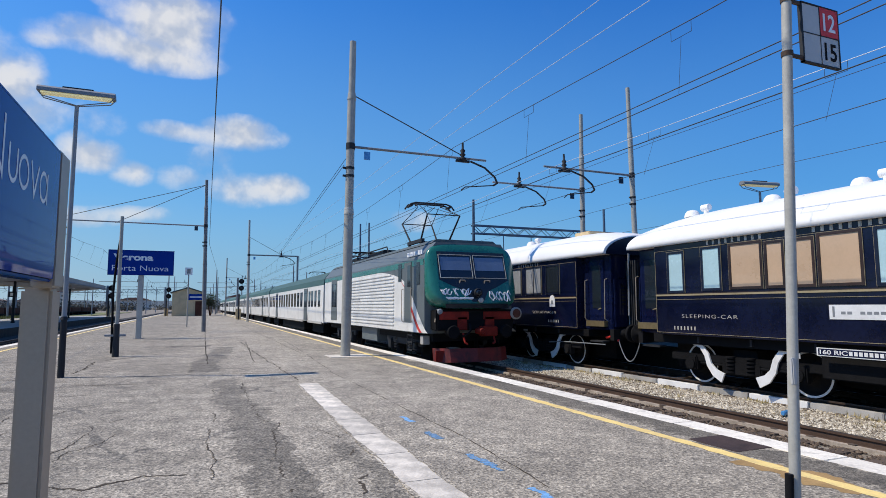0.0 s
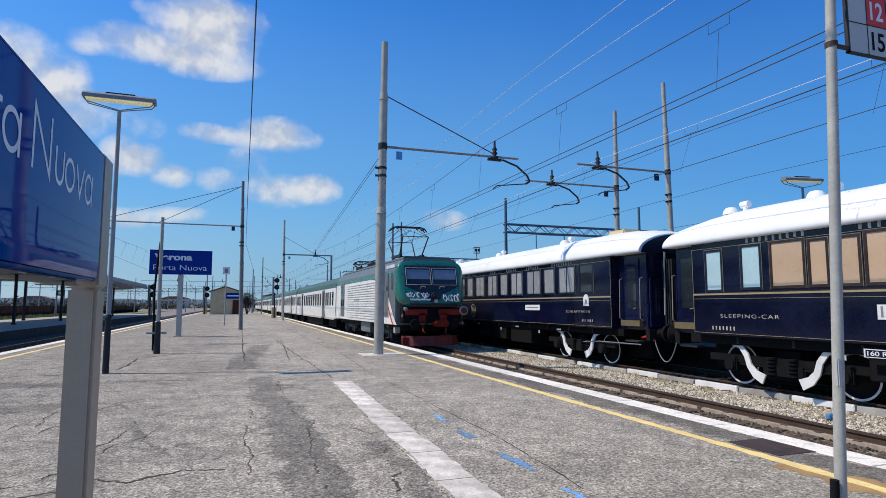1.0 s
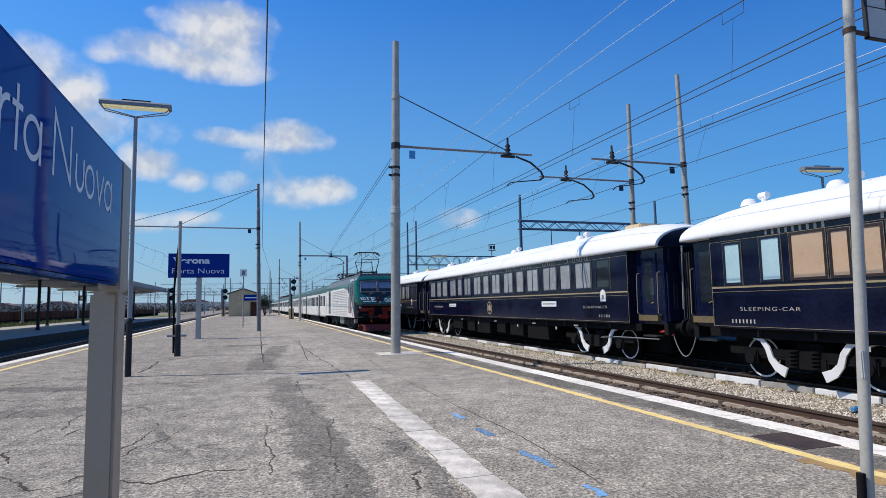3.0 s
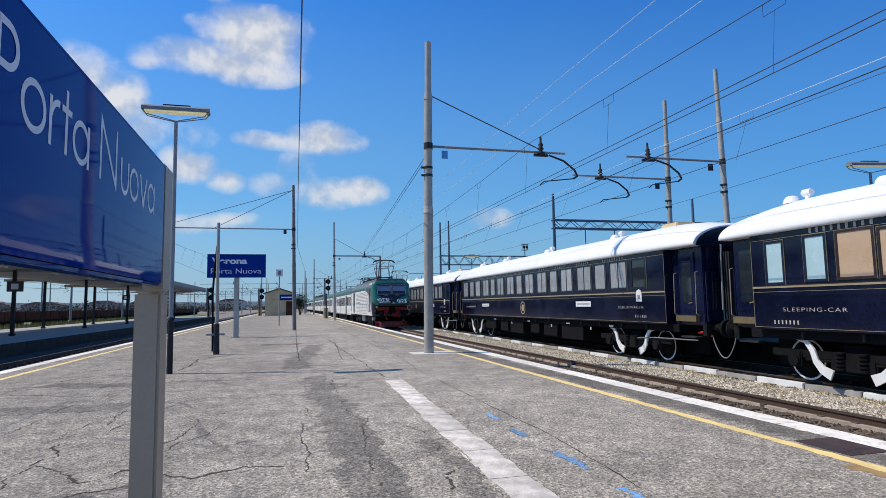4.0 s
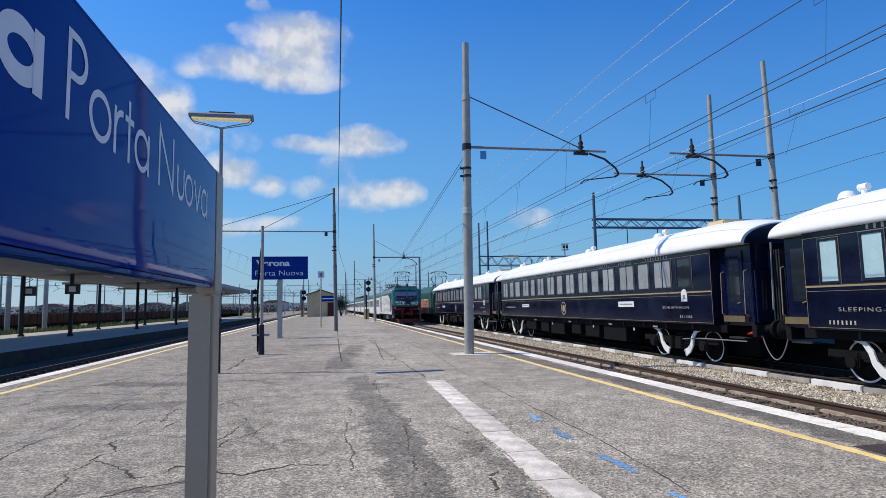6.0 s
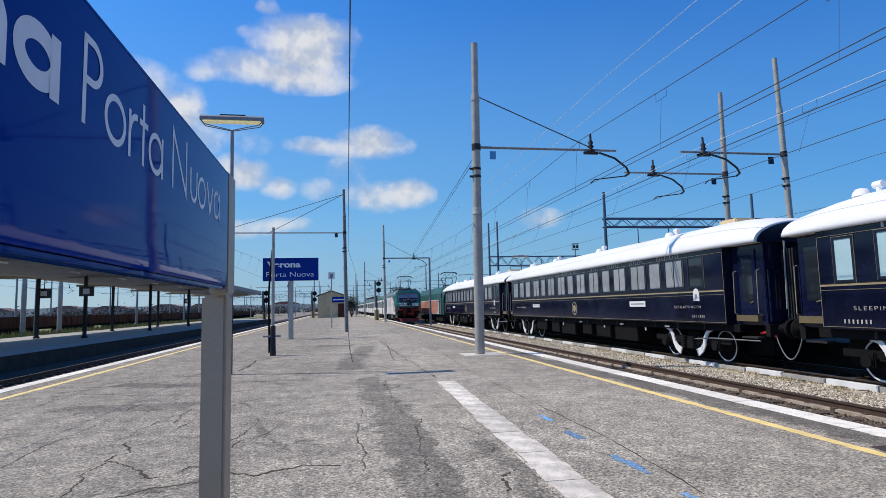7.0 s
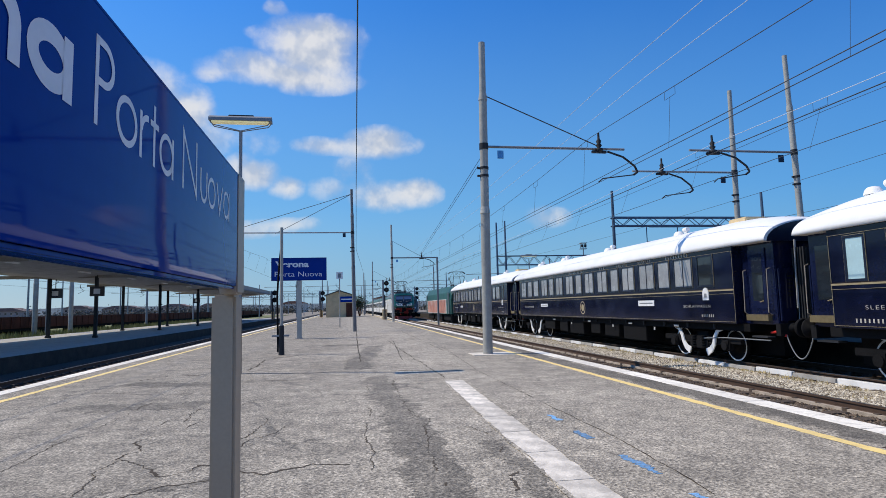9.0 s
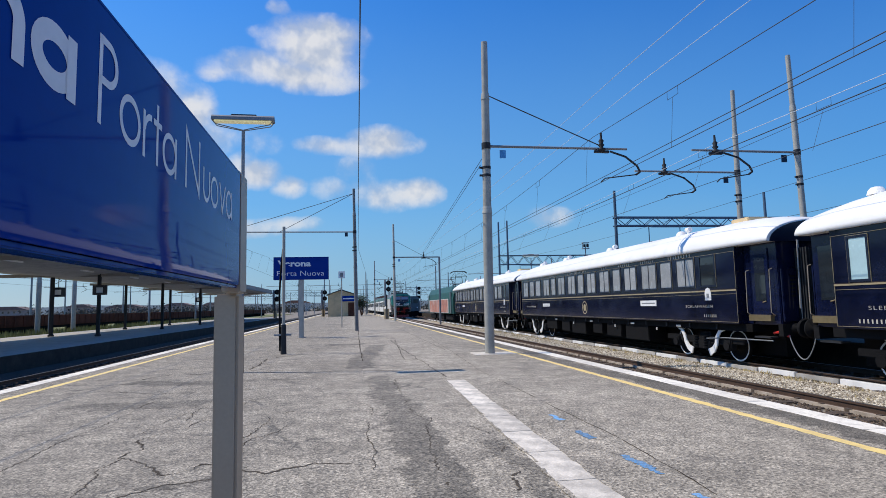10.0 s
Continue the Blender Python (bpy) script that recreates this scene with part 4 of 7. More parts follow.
def platform_lamp(at, height, label, turn=0.0, base="dark_steel", head_z=0.28):
    t = thing("platform_lamp", at, label, "lamp", "platform lamps")
    t.rotation_euler = (0, 0, radians(turn))
    bm = tube(B(), (0, 0, 0), (0, 0, 1.25), 0.07, 0.065, 12)
    tube(bm, (0, 0, 1.25), (0, 0, 1.32), 0.085, 0.06, 12)
    part("pole_base", bm, base, t, "dark-painted lower pole")
    part("pole", tube(B(), (0, 0, 1.3), (0, 0, height), 0.052, 0.042, 12), "grey_steel", t)
    bm = B()
    for y in (-0.09, 0.09):
        chain(bm, [(-0.74, y, height + head_z + 0.06), (-0.76, y, height + head_z - 0.03), (-0.66, y, height + head_z - 0.15), (0, y * 0.4, height - 0.01), (0.66, y, height + head_z - 0.15), (0.76, y, height + head_z - 0.03), (0.74, y, height + head_z + 0.06)], 0.012, 6)
    part("bracket", bm, "grey_steel", t)
    z = height + head_z
    bm = extrude(B(), [(0.15, z - 0.05), (0.14, z + 0.03), (0.07, z + 0.085), (-0.07, z + 0.085), (-0.14, z + 0.03), (-0.15, z - 0.05)], -0.76, 0.76)
    bmesh.ops.rotate(bm, verts=bm.verts, cent=(0, 0, 0), matrix=Matrix.Rotation(radians(90), 3, "Z"))
    part("housing", bm, "grey_steel", t)
    part("diffuser", box(B(), -0.70, 0.70, -0.12, 0.12, z - 0.085, z - 0.05, 0.01), "tube", t, "yellowed translucent lamp cover")
    part("clip", box(B(), -0.30, 0.32, -0.05, 0.05, z + 0.085, z + 0.125, 0.01), "dark_steel", t, "dark gear box on the lamp")
    return t


platform_lamp((-2.68, 15.1, 0), 6.08, "twin-arm tube lamp on a slim grey pole")
platform_lamp((19.0, 15.05, 0.25), 5.45, "twin-arm tube lamp behind the sleeping cars", -10, "grey_steel")
platform_lamp((16.6, 52.0, 0.25), 5.45, "twin-arm tube lamp standing behind the train", 0, "grey_steel")


def cable_pole():
    t = thing("cable_pole", (-2.27, 20.7, 0), "slim grey pole with a black cable and boxed foot", "pole")
    part("pole", tube(B(), (0, 0, 0.9), (0, 0, 4.37), 0.055, 0.05, 12), "galvanised", t)
    part("pole_base", tube(B(), (0.0, 0, 0), (0.0, 0, 1.0), 0.10, 0.085, 12), "dark_steel", t)
    part("collar", box(B(), -0.32, 0.26, -0.05, 0.05, 0.62, 0.68, 0.01), "grey_steel", t)
    part("cable", chain(B(), [(-0.12, 0.05, 0.1), (-0.13, 0.05, 0.9), (-0.15, 0.05, 2.0), (-0.10, 0.04, 2.9), (-0.03, 0.04, 3.6)], 0.035, 8), "black", t)


cable_pole()


def number_post():
    t = thing("track_number_post", (4.15, 3.14, 0), "leaning grey pole with a hanging track number board", "sign")
    top = (0.32, 0, 5.2)
    part("pole", tube(B(), (0, 0, 0), top, 0.040, 0.037, 20), "galvanised", t)
    bm = B()
    tube(bm, (0, 0, 0), (0, 0, 0.04), 0.12, 0.1, 16)
    part("foot", bm, "concrete", t)
    board = part("board", box(B(), 0.41, 0.855, -0.012, 0.012, 3.535, 4.04, 0.004), "board_grey", t, "pale grey two-field board")
    bm = B()
    for x0, x1, z0, z1 in ((0.40, 0.863, 4.04, 4.05), (0.40, 0.863, 3.525, 3.535), (0.40, 0.41, 3.525, 4.05), (0.855, 0.863, 3.525, 4.05)):
        box(bm, x0, x1, -0.018, 0.018, z0, z1)
    box(bm, 0.41, 0.855, -0.0155, -0.012, 3.782, 3.789)
    box(bm, 0.622, 0.628, -0.0155, -0.012, 3.535, 4.04)
    part("border", bm, "dark_steel", board)
    part("red_field", box(B(), 0.63, 0.853, -0.016, -0.012, 3.791, 4.038), "bright_red", board, "red field")
    lettering("digit", "12", 0.15, on_near(0.665, 3.84, -0.0175), "sign_white", board, bold=0.004, width=0.15)
    lettering("digit", "15", 0.15, on_near(0.67, 3.585, -0.0135), "black", board, bold=0.004, width=0.15)
    for z in (3.56, 4.03):
        bm = B()
        tube(bm, (0.32 * z / 5.2, 0, z - 0.02), (0.32 * z / 5.2, 0, z + 0.02), 0.046, seg=16)
        box(bm, 0.28, 0.41, -0.010, 0.010, z - 0.015, z + 0.015)
        part("clamp", bm, "rust", t)
    part("latch", box(B(), -0.03, 0.015, -0.07, -0.04, 0.93, 1.13, 0.008), "board_grey", t, "small pale cover plate")
    part("cable_stub", tube(B(), (-0.085, -0.02, 0.0), (-0.07, -0.02, 0.28), 0.03, seg=8), "black", t)


number_post()


def letter_post():
    t = thing("marker_sign", (-0.67, 48.6, 0), "small white marker board on a thin grey post", "sign")
    part("post", tube(B(), (0, 0, 0), (0, 0, 4.0), 0.045, seg=10), "galvanised", t)
    part("board", box(B(), -0.26, 0.26, -0.03, 0.03, 3.95, 4.52, 0.01), "white", t)
    part("mark", box(B(), -0.12, 0.12, -0.035, -0.03, 4.05, 4.4), "grey_steel", t, "grey unreadable mark")


letter_post()


# ---- catenary ----
def mast(at, height, label, base_r=0.2, arm=None, tie=None, lean=0.0, pad=True, plate=True, steel="galvanised"):
    """A stepped steel catenary mast; arm: how far the bracket reaches along x, its height and where its insulator stands."""
    t = thing("catenary_mast", at, label, "mast", "catenary masts")
    t.rotation_euler = (0, radians(lean), 0)
    steps = ((0.0, 0.45, base_r, base_r * 0.97), (0.45, 0.82, base_r * 0.88, base_r * 0.85), (0.82, 1.0, base_r * 0.71, base_r * 0.69))
    bm = B()
    for a, b, r0, r1 in steps:
        tube(bm, (0, 0, a * height), (0, 0, b * height + 0.02), r0, r1, 18)
    part("pole", bm, steel, t)
    for k, r in ((0.45, 1.06), (0.82, 0.95)):
        part("collar", tube(B(), (0, 0, k * height - 0.12), (0, 0, k * height + 0.1), base_r * r, base_r * r * 0.85, 18), steel, t)
    for k in (0.56, 0.585):
        bm = tube(B(), (0, 0, k * height - 0.04), (0, 0, k * height + 0.04), base_r * 0.95, seg=14)
        box(bm, -base_r * 1.5, -base_r * 0.6, -0.03, 0.03, k * height - 0.03, k * height + 0.03)
        part("clamp", bm, "dark_steel", t)
    if pad:
        bm = box(B(), -0.55, 0.75, -0.5, 0.5, -0.2, 0.012, 0.01)
        part("footing", bm, "worn_paint", t, "pale concrete footing")
    if arm:
        reach, z, ins = arm
        s = 1 if reach > 0 else -1
        slope = math.tan(radians(lean))
        foot, z = z, z + ins * slope
        part("arm", tube(B(), (0, 0, foot), (reach, 0, foot + reach * slope), 0.042, 0.038, 10), "grey_steel", t)
        part("arm_clamp", tube(B(), (0, 0, foot - 0.1), (0, 0, foot + 0.1), base_r * 0.98, seg=14), "dark_steel", t)
        bm = lathe(B(), (ins, 0, z), (0, 0, 1), [(0.07, -0.12), (0.13, -0.08), (0.13, 0.0), (0.05, 0.05), (0.11, 0.12), (0.06, 0.18), (0.09, 0.27), (0.04, 0.34), (0.035, 0.55)], 12)
        part("insulator", bm, "dark_steel", t)
        part("saddle", box(B(), ins - 0.25, ins + 0.25, -0.05, 0.05, z - 0.14, z - 0.06), "dark_steel", t)
        plate_at, s = s, 1
        q = ins + 0.3 * s
        bm = chain(B(), [(q, 0, z - 0.08), (q + 0.55 * s, 0, z - 0.25), (q + 0.95 * s, 0, z - 0.55), (q + 1.05 * s, 0, z - 0.75), (q + 0.9 * s, 0, z - 0.85)], 0.036, 8)
        chain(bm, [(q + 0.9 * s, 0, z - 0.85), (q - 0.2 * s, 0, z - 1.0), (q - 0.35 * s, 0, z - 1.12)], 0.02, 8)
        part("steady_arm", bm, "dark_steel", t)
        if plate:
            s = plate_at
            part("mark_plate", box(B(), 0.55 * s - 0.1, 0.55 * s + 0.1, -0.02, 0.02, z - 0.42, z - 0.16), "clear_blue" if pad else "navy", t, "small blue plate with a pale mark")
    for zt, xt, za in tie or ():
        part("tie_rod", tube(B(), (0, 0, zt), (xt, 0, za), 0.018, seg=6), "wire", t)
    return t


mast((4.275, 18.0, 0), 10.1, "tall stepped grey catenary mast on a pale footing", 0.152, (4.85, 6.62, 3.95), ((8.35, 3.95, 6.75),), 0.66)
mast((15.96, 18.2, -0.5), 10.78, "tall grey catenary mast behind the sleeping cars", 0.118, (-4.1, 7.2, -3.2), None, -1.1, False)
mast((15.99, 21.8, -0.5), 10.83, "tall grey catenary mast behind the sleeping cars", 0.125, (-4.6, 7.3, -3.3), None, 0.55, False)
mast((0.42, 39.3, 0), 9.5, "dark grey catenary mast with a long arm over the track", 0.125, (-9.6, 6.58, -8.6), ((9.2, -5.0, 6.6), (9.2, -8.2, 6.7)), -0.8, False, steel="mast_dark")
mast((4.71, 62.0, 0), 10.3, "tall grey catenary mast carrying one side of a portal", 0.135, (3.9, 6.75, 3.2), ((8.6, 3.2, 6.85),), -0.45)
for x, y in ((-27.3, 57.0), (-27.3, 63.8)):
    mast((x, y, -0.5), 11.0, "stout pale catenary mast in the yard behind the canopy", 0.21, (3.6, 7.0, 2.8), None, 0.0, False)
mast((4.7, 112.0, 0), 10.3, "distant grey catenary mast at the platform", 0.135, (3.9, 6.75, 3.2), ((8.6, 3.2, 6.85),))


def portal_post():
    t = thing("portal_post", (9.53, 62.0, -0.5), "grey steel post between two tracks holding a cross beam", "post")
    part("post", box(B(), -0.09, 0.09, -0.09, 0.09, 0, 7.3, 0.01), "grey_steel", t)
    part("beam", box(B(), -4.75, 0.0, -0.06, 0.06, 7.2, 7.32, 0.01), "grey_steel", t)


portal_post()


def wire_run(pts, r):
    """One unbroken wire through points that follow each other along y."""
    bm = B()
    last = None
    for x, y, z in pts:
        ring = [bm.verts.new((x + r * math.cos(k * math.pi / 3), y, z + r * math.sin(k * math.pi / 3))) for k in range(6)]
        if last:
            for k in range(6):
                bm.faces.new((last[k], ring[k], ring[(k + 1) % 6], last[(k + 1) % 6]))
        last = ring
    return bm


def wires():
    runs = (  # x, z at the masts, sag, from y, to y, thickness, name
        (7.84, 5.42, 0.0, -20, 300, 0.009, "contact_wire"), (8.12, 5.42, 0.0, -20, 300, 0.009, "contact_wire"), (8.24, 7.18, 0.55, -20, 300, 0.009, "messenger_wire"),
        (12.0, 5.45, 0.0, -20, 300, 0.009, "contact_wire"), (12.2, 6.45, 0.1, -20, 300, 0.010, "messenger_wire"), (12.35, 6.5, 0.1, -20, 300, 0.010, "messenger_wire"), (12.65, 6.95, 0.3, -20, 300, 0.009, "messenger_wire"),
        (-8.85, 5.33, 0.0, -20, 300, 0.009, "contact_wire"), (-8.3, 6.95, 0.6, -20, 300, 0.009, "messenger_wire"),
        (9.2, 9.4, 0.2, -20, 300, 0.009, "feeder_wire"), (10.4, 9.4, 0.2, -20, 300, 0.009, "feeder_wire"),
        (17.5, 8.4, 0.2, -20, 300, 0.009, "feeder_wire"), (20.2, 6.9, 0.3, -20, 300, 0.009, "messenger_wire"), (20.2, 5.3, 0.0, -20, 300, 0.009, "contact_wire"),
        (-27.9, 5.4, 0.0, 10, 300, 0.012, "contact_wire"), (-27.6, 6.9, 0.7, 10, 300, 0.013, "messenger_wire"), (-33.5, 5.4, 0.0, 10, 300, 0.012, "contact_wire"), (-33.2, 6.9, 0.7, 10, 300, 0.013, "messenger_wire"),
        (-41.5, 5.4, 0.0, 10, 300, 0.012, "contact_wire"), (-41.2, 6.9, 0.7, 10, 300, 0.013, "messenger_wire"))
    for x, z, sag, y0, y1, r, name in runs:
        pts = []
        y = y0
        while y <= y1:
            u = ((y - 18.0) % 44.0) / 44.0
            pts.append((x, y, z - sag * 4 * u * (1 - u)))
            y += 5.5 if sag else 64.0
        tagged(part(name, wire_run(pts, r), "pale_wire" if x in (9.2, 10.4, 12.65) else "wire"), "thin bright overhead wire along the tracks" if x in (9.2, 10.4, 12.65) else "thin dark overhead wire along the tracks", "wire", "overhead wires")
        if name == "messenger_wire" and x in (8.24, 12.65, -8.3):
            cx = {8.24: 8.12, 12.65: 12.2, -8.3: -8.6}[x]
            for i in range(26):
                yy = -3.0 + 5.5 * i
                u = ((yy - 18.0) % 44.0) / 44.0
                zt = z - sag * 4 * u * (1 - u)
                bm = chain(B(), [(x, yy - 0.25, zt), (x, yy - 0.25, zt - 0.22), (x, yy + 0.25, zt - 0.22), (x, yy + 0.25, zt)], 0.006, 4)
                tube(bm, (x, yy, zt - 0.22), (cx, yy, 5.42), 0.005, seg=4)
                tagged(part("dropper", bm, "wire"), "thin wire dropper with a loop holding the contact wire", "wire", "droppers")
    tagged(part("guy_wire", chain(B(), [(-0.15, -20, 9.6), (0.60, 39.3, 9.45), (1.15, 78.0, 9.3), (3.5, 128.0, 9.05)], 0.02, 6), "wire"), "taut dark wire passing high over the platform", "wire")
    for x in (-0.25, 0.0):
        tagged(part("guy_wire", tube(B(), (4.2 + x * 0.2, 18, 6.2 + x * 0.8), (7.6, 62, 7.0 + x), 0.009, seg=5), "wire"), "thin dark wire between two masts", "wire")


wires()


def truss(at, length, z0, z1, label, posts, ahead=0.5):
    t = thing("signal_gantry", at, label, "gantry", "gantries")
    for y in (-ahead / 2, ahead / 2):
        for z in (z0, z1):
            part("chord", box(B(), 0, length, y - 0.05, y + 0.05, z - 0.05, z + 0.05), "gantry_blue", t)
    bm = B()
    n = int(length / 0.8)
    for i in range(n):
        a, b = (z0, z1) if i % 2 else (z1, z0)
        for y in (-ahead / 2, ahead / 2):
            tube(bm, (i * length / n, y, a), ((i + 1) * length / n, y, b), 0.03, seg=5)
    tagged(part("lattice", bm, "gantry_blue", t), kind="stuff")
    for x, top in posts:
        part("post", tube(B(), (x, 0, 0), (x, 0, top), 0.16, 0.10, 10), "gantry_blue", t)
    bm = B()
    for x in (2.6, 5.2):
        tube(bm, (x, -0.4, z0 - 1.3), (x, -0.4, z0), 0.04, seg=6)
    box(bm, 2.6, 5.2, -0.8, -0.3, z0 - 1.34, z0 - 1.28)
    chain(bm, [(2.6, -0.8, z0 - 0.2), (5.2, -0.8, z0 - 0.2)], 0.03)
    part("walkway", bm, "gantry_blue", t)
    return t


truss((20.2, 42.0, -0.5), 26.0, 7.85, 8.5, "blue-grey lattice gantry spanning the yard tracks", ((0.1, 10.6), (13.0, 10.6), (25.9, 10.6)))
truss((18.2, 70.0, -0.5), 26.0, 6.9, 8.0, "blue-grey lattice gantry farther along the yard", ((0.1, 12.2), (1.2, 12.4), (25.9, 10.6)))
truss((18.0, 190.0, -0.5), 40.0, 7.0, 8.2, "far blue-grey lattice gantry", ((0.1, 10.2), (39.9, 10.6)))
truss((-46.0, 230.0, -0.5), 36.0, 7.0, 8.2, "far blue-grey lattice gantry", ((0.1, 10.2), (35.9, 10.6)))


def far_masts():
    src = thing("yard_mast", (4.7, 160, -0.5), "thin far grey catenary mast with a bracket", "mast", "yard masts")
    part("pole", tube(B(), (0, 0, 0), (0, 0, 9.6), 0.16, 0.09, 8), "grey_steel", src)
    part("arm", tube(B(), (-3.6, 0, 6.9), (3.6, 0, 6.95), 0.05, seg=6), "grey_steel", src)
    part("insulator", tube(B(), (2.9, 0, 6.9), (2.9, 0, 7.5), 0.08, 0.03, seg=6), "dark_steel", src)
    part("steady_arm", chain(B(), [(2.9, 0, 6.9), (3.6, 0, 6.4), (2.6, 0, 5.9)], 0.035, 5), "dark_steel", src)
    rnd = random.Random(8)
    spots = [(3.5, 128), (4.7, 205), (4.7, 250), (9.9, 150), (14.5, 170), (14.5, 220), (16.2, 110), (22, 130), (22, 90), (28, 120), (28, 165), (34, 150), (34, 95), (40, 190), (9.9, 235), (24, 210), (30, 250)]
    spots += [(x + rnd.uniform(-1, 1), y + rnd.uniform(-6, 6)) for x in (-26, -33, -41, -50) for y in (52, 82, 112, 145, 180, 220, 270)]
    spots += [(x + rnd.uniform(-1, 1), y) for x in (-5.4, -13.8) for y in (128, 160, 200, 245)]
    for x, y in spots:
        copy_thing(src, pose(x, y, -0.5, 0, 0, 0))


far_masts()


def signal(at, label, z=4.9, discs=2, scale=1.0):
    t = thing("railway_signal", at, label, "signal", "railway signals")
    part("post", tube(B(), (0, 0, 0), (0, 0, z - 1.5), 0.12 * scale, seg=10), "dark_steel", t)
    for i in range(discs):
        zz = z - i * 1.25 * scale
        head = part("signal_head", lathe(B(), (0.35 * scale, -0.05, zz), (0, -1, 0), [(0.45 * scale, -0.2), (0.46 * scale, 0.0), (0.44 * scale, 0.04)], 20), "black", t)
        part("lens", lathe(B(), (0.35 * scale, -0.1, zz), (0, -1, 0), [(0.12, -0.05), (0.13, 0.2), (0.1, 0.2)], 12), "signal_off", head)
    part("ladder_cage", box(B(), -0.42 * scale, -0.1 * scale, 0.1, 0.5, z - 3.0, z + 0.4), "grey_steel", t)
    part("cabinet", box(B(), -0.3, 0.3, 0.3, 0.7, 0, 1.3, 0.03), "tan_wall", t)
    return t


signal((4.65, 75.0, 0), "black two-lamp railway signal at the platform edge", 4.61, 2, 0.67)
signal((-4.93, 112.0, 0), "black two-lamp railway signal near the shed", 4.5, 2, 0.9)
signal((14.09, 122.0, -0.5), "black three-lamp railway signal between tracks", 5.78, 3, 0.74)
signal((-13.2, 108.0, 0), "black two-lamp railway signal past the canopy", 4.6)


def shed():
    t = thing("platform_shed", (-1.5, 108, 0), "small tan rendered shed with a shallow gable roof", "shed")
    part("wall", extrude(B(), [(-2.4, 0), (2.4, 0), (2.4, 3.9), (0, 4.7), (-2.4, 3.9)], 0, 5), "tan_wall", t)
    for s in (-1, 1):
        part("roof", extrude(B(), [(0, 4.75), (s * 2.75, 3.85), (s * 2.75, 3.97), (0, 4.9)], -0.3, 5.3), "roof_grey", t)
    part("door", box(B(), 1.2, 2.35, -0.03, 0.0, 0, 2.5), "brown", t)
    part("door", box(B(), -0.2, 0.9, -0.03, 0.0, 0, 2.5), "tan_wall", t)
    part("sign_board", box(B(), 0.1, 2.6, -0.1, -0.03, 2.7, 3.7), "sign_blue", t, "small blue name board")
    part("letter_bar", box(B(), 0.3, 2.3, -0.11, -0.1, 3.1, 3.3), "sign_white", t, "pale bar of lettering")


shed()


def freight():
    src = thing("freight_wagon", (-31, 20, -0.5), "low dark brown open freight wagon in the yard", "wagon", "freight wagons")
    part("body", box(B(), -1.4, 1.4, 0, 13, 0.95, 2.0, 0.03), "brown", src)
    part("floor", box(B(), -1.3, 1.3, -0.4, 13.4, 0.7, 0.95), "black", src)
    for i in range(9):
        part("stanchion", box(B(), 1.4, 1.46, 0.4 + i * 1.5, 0.5 + i * 1.5, 0.95, 2.0), "brown", src)
    for y in (2.0, 11.0):
        part("wheelset", tube(B(), (-1.1, y, 0.45), (1.1, y, 0.45), 0.45, seg=14), "black", src)
    for i in range(1, 14):
        copy_thing(src, pose(-31, 20 + i * 14.2, -0.5))


freight()


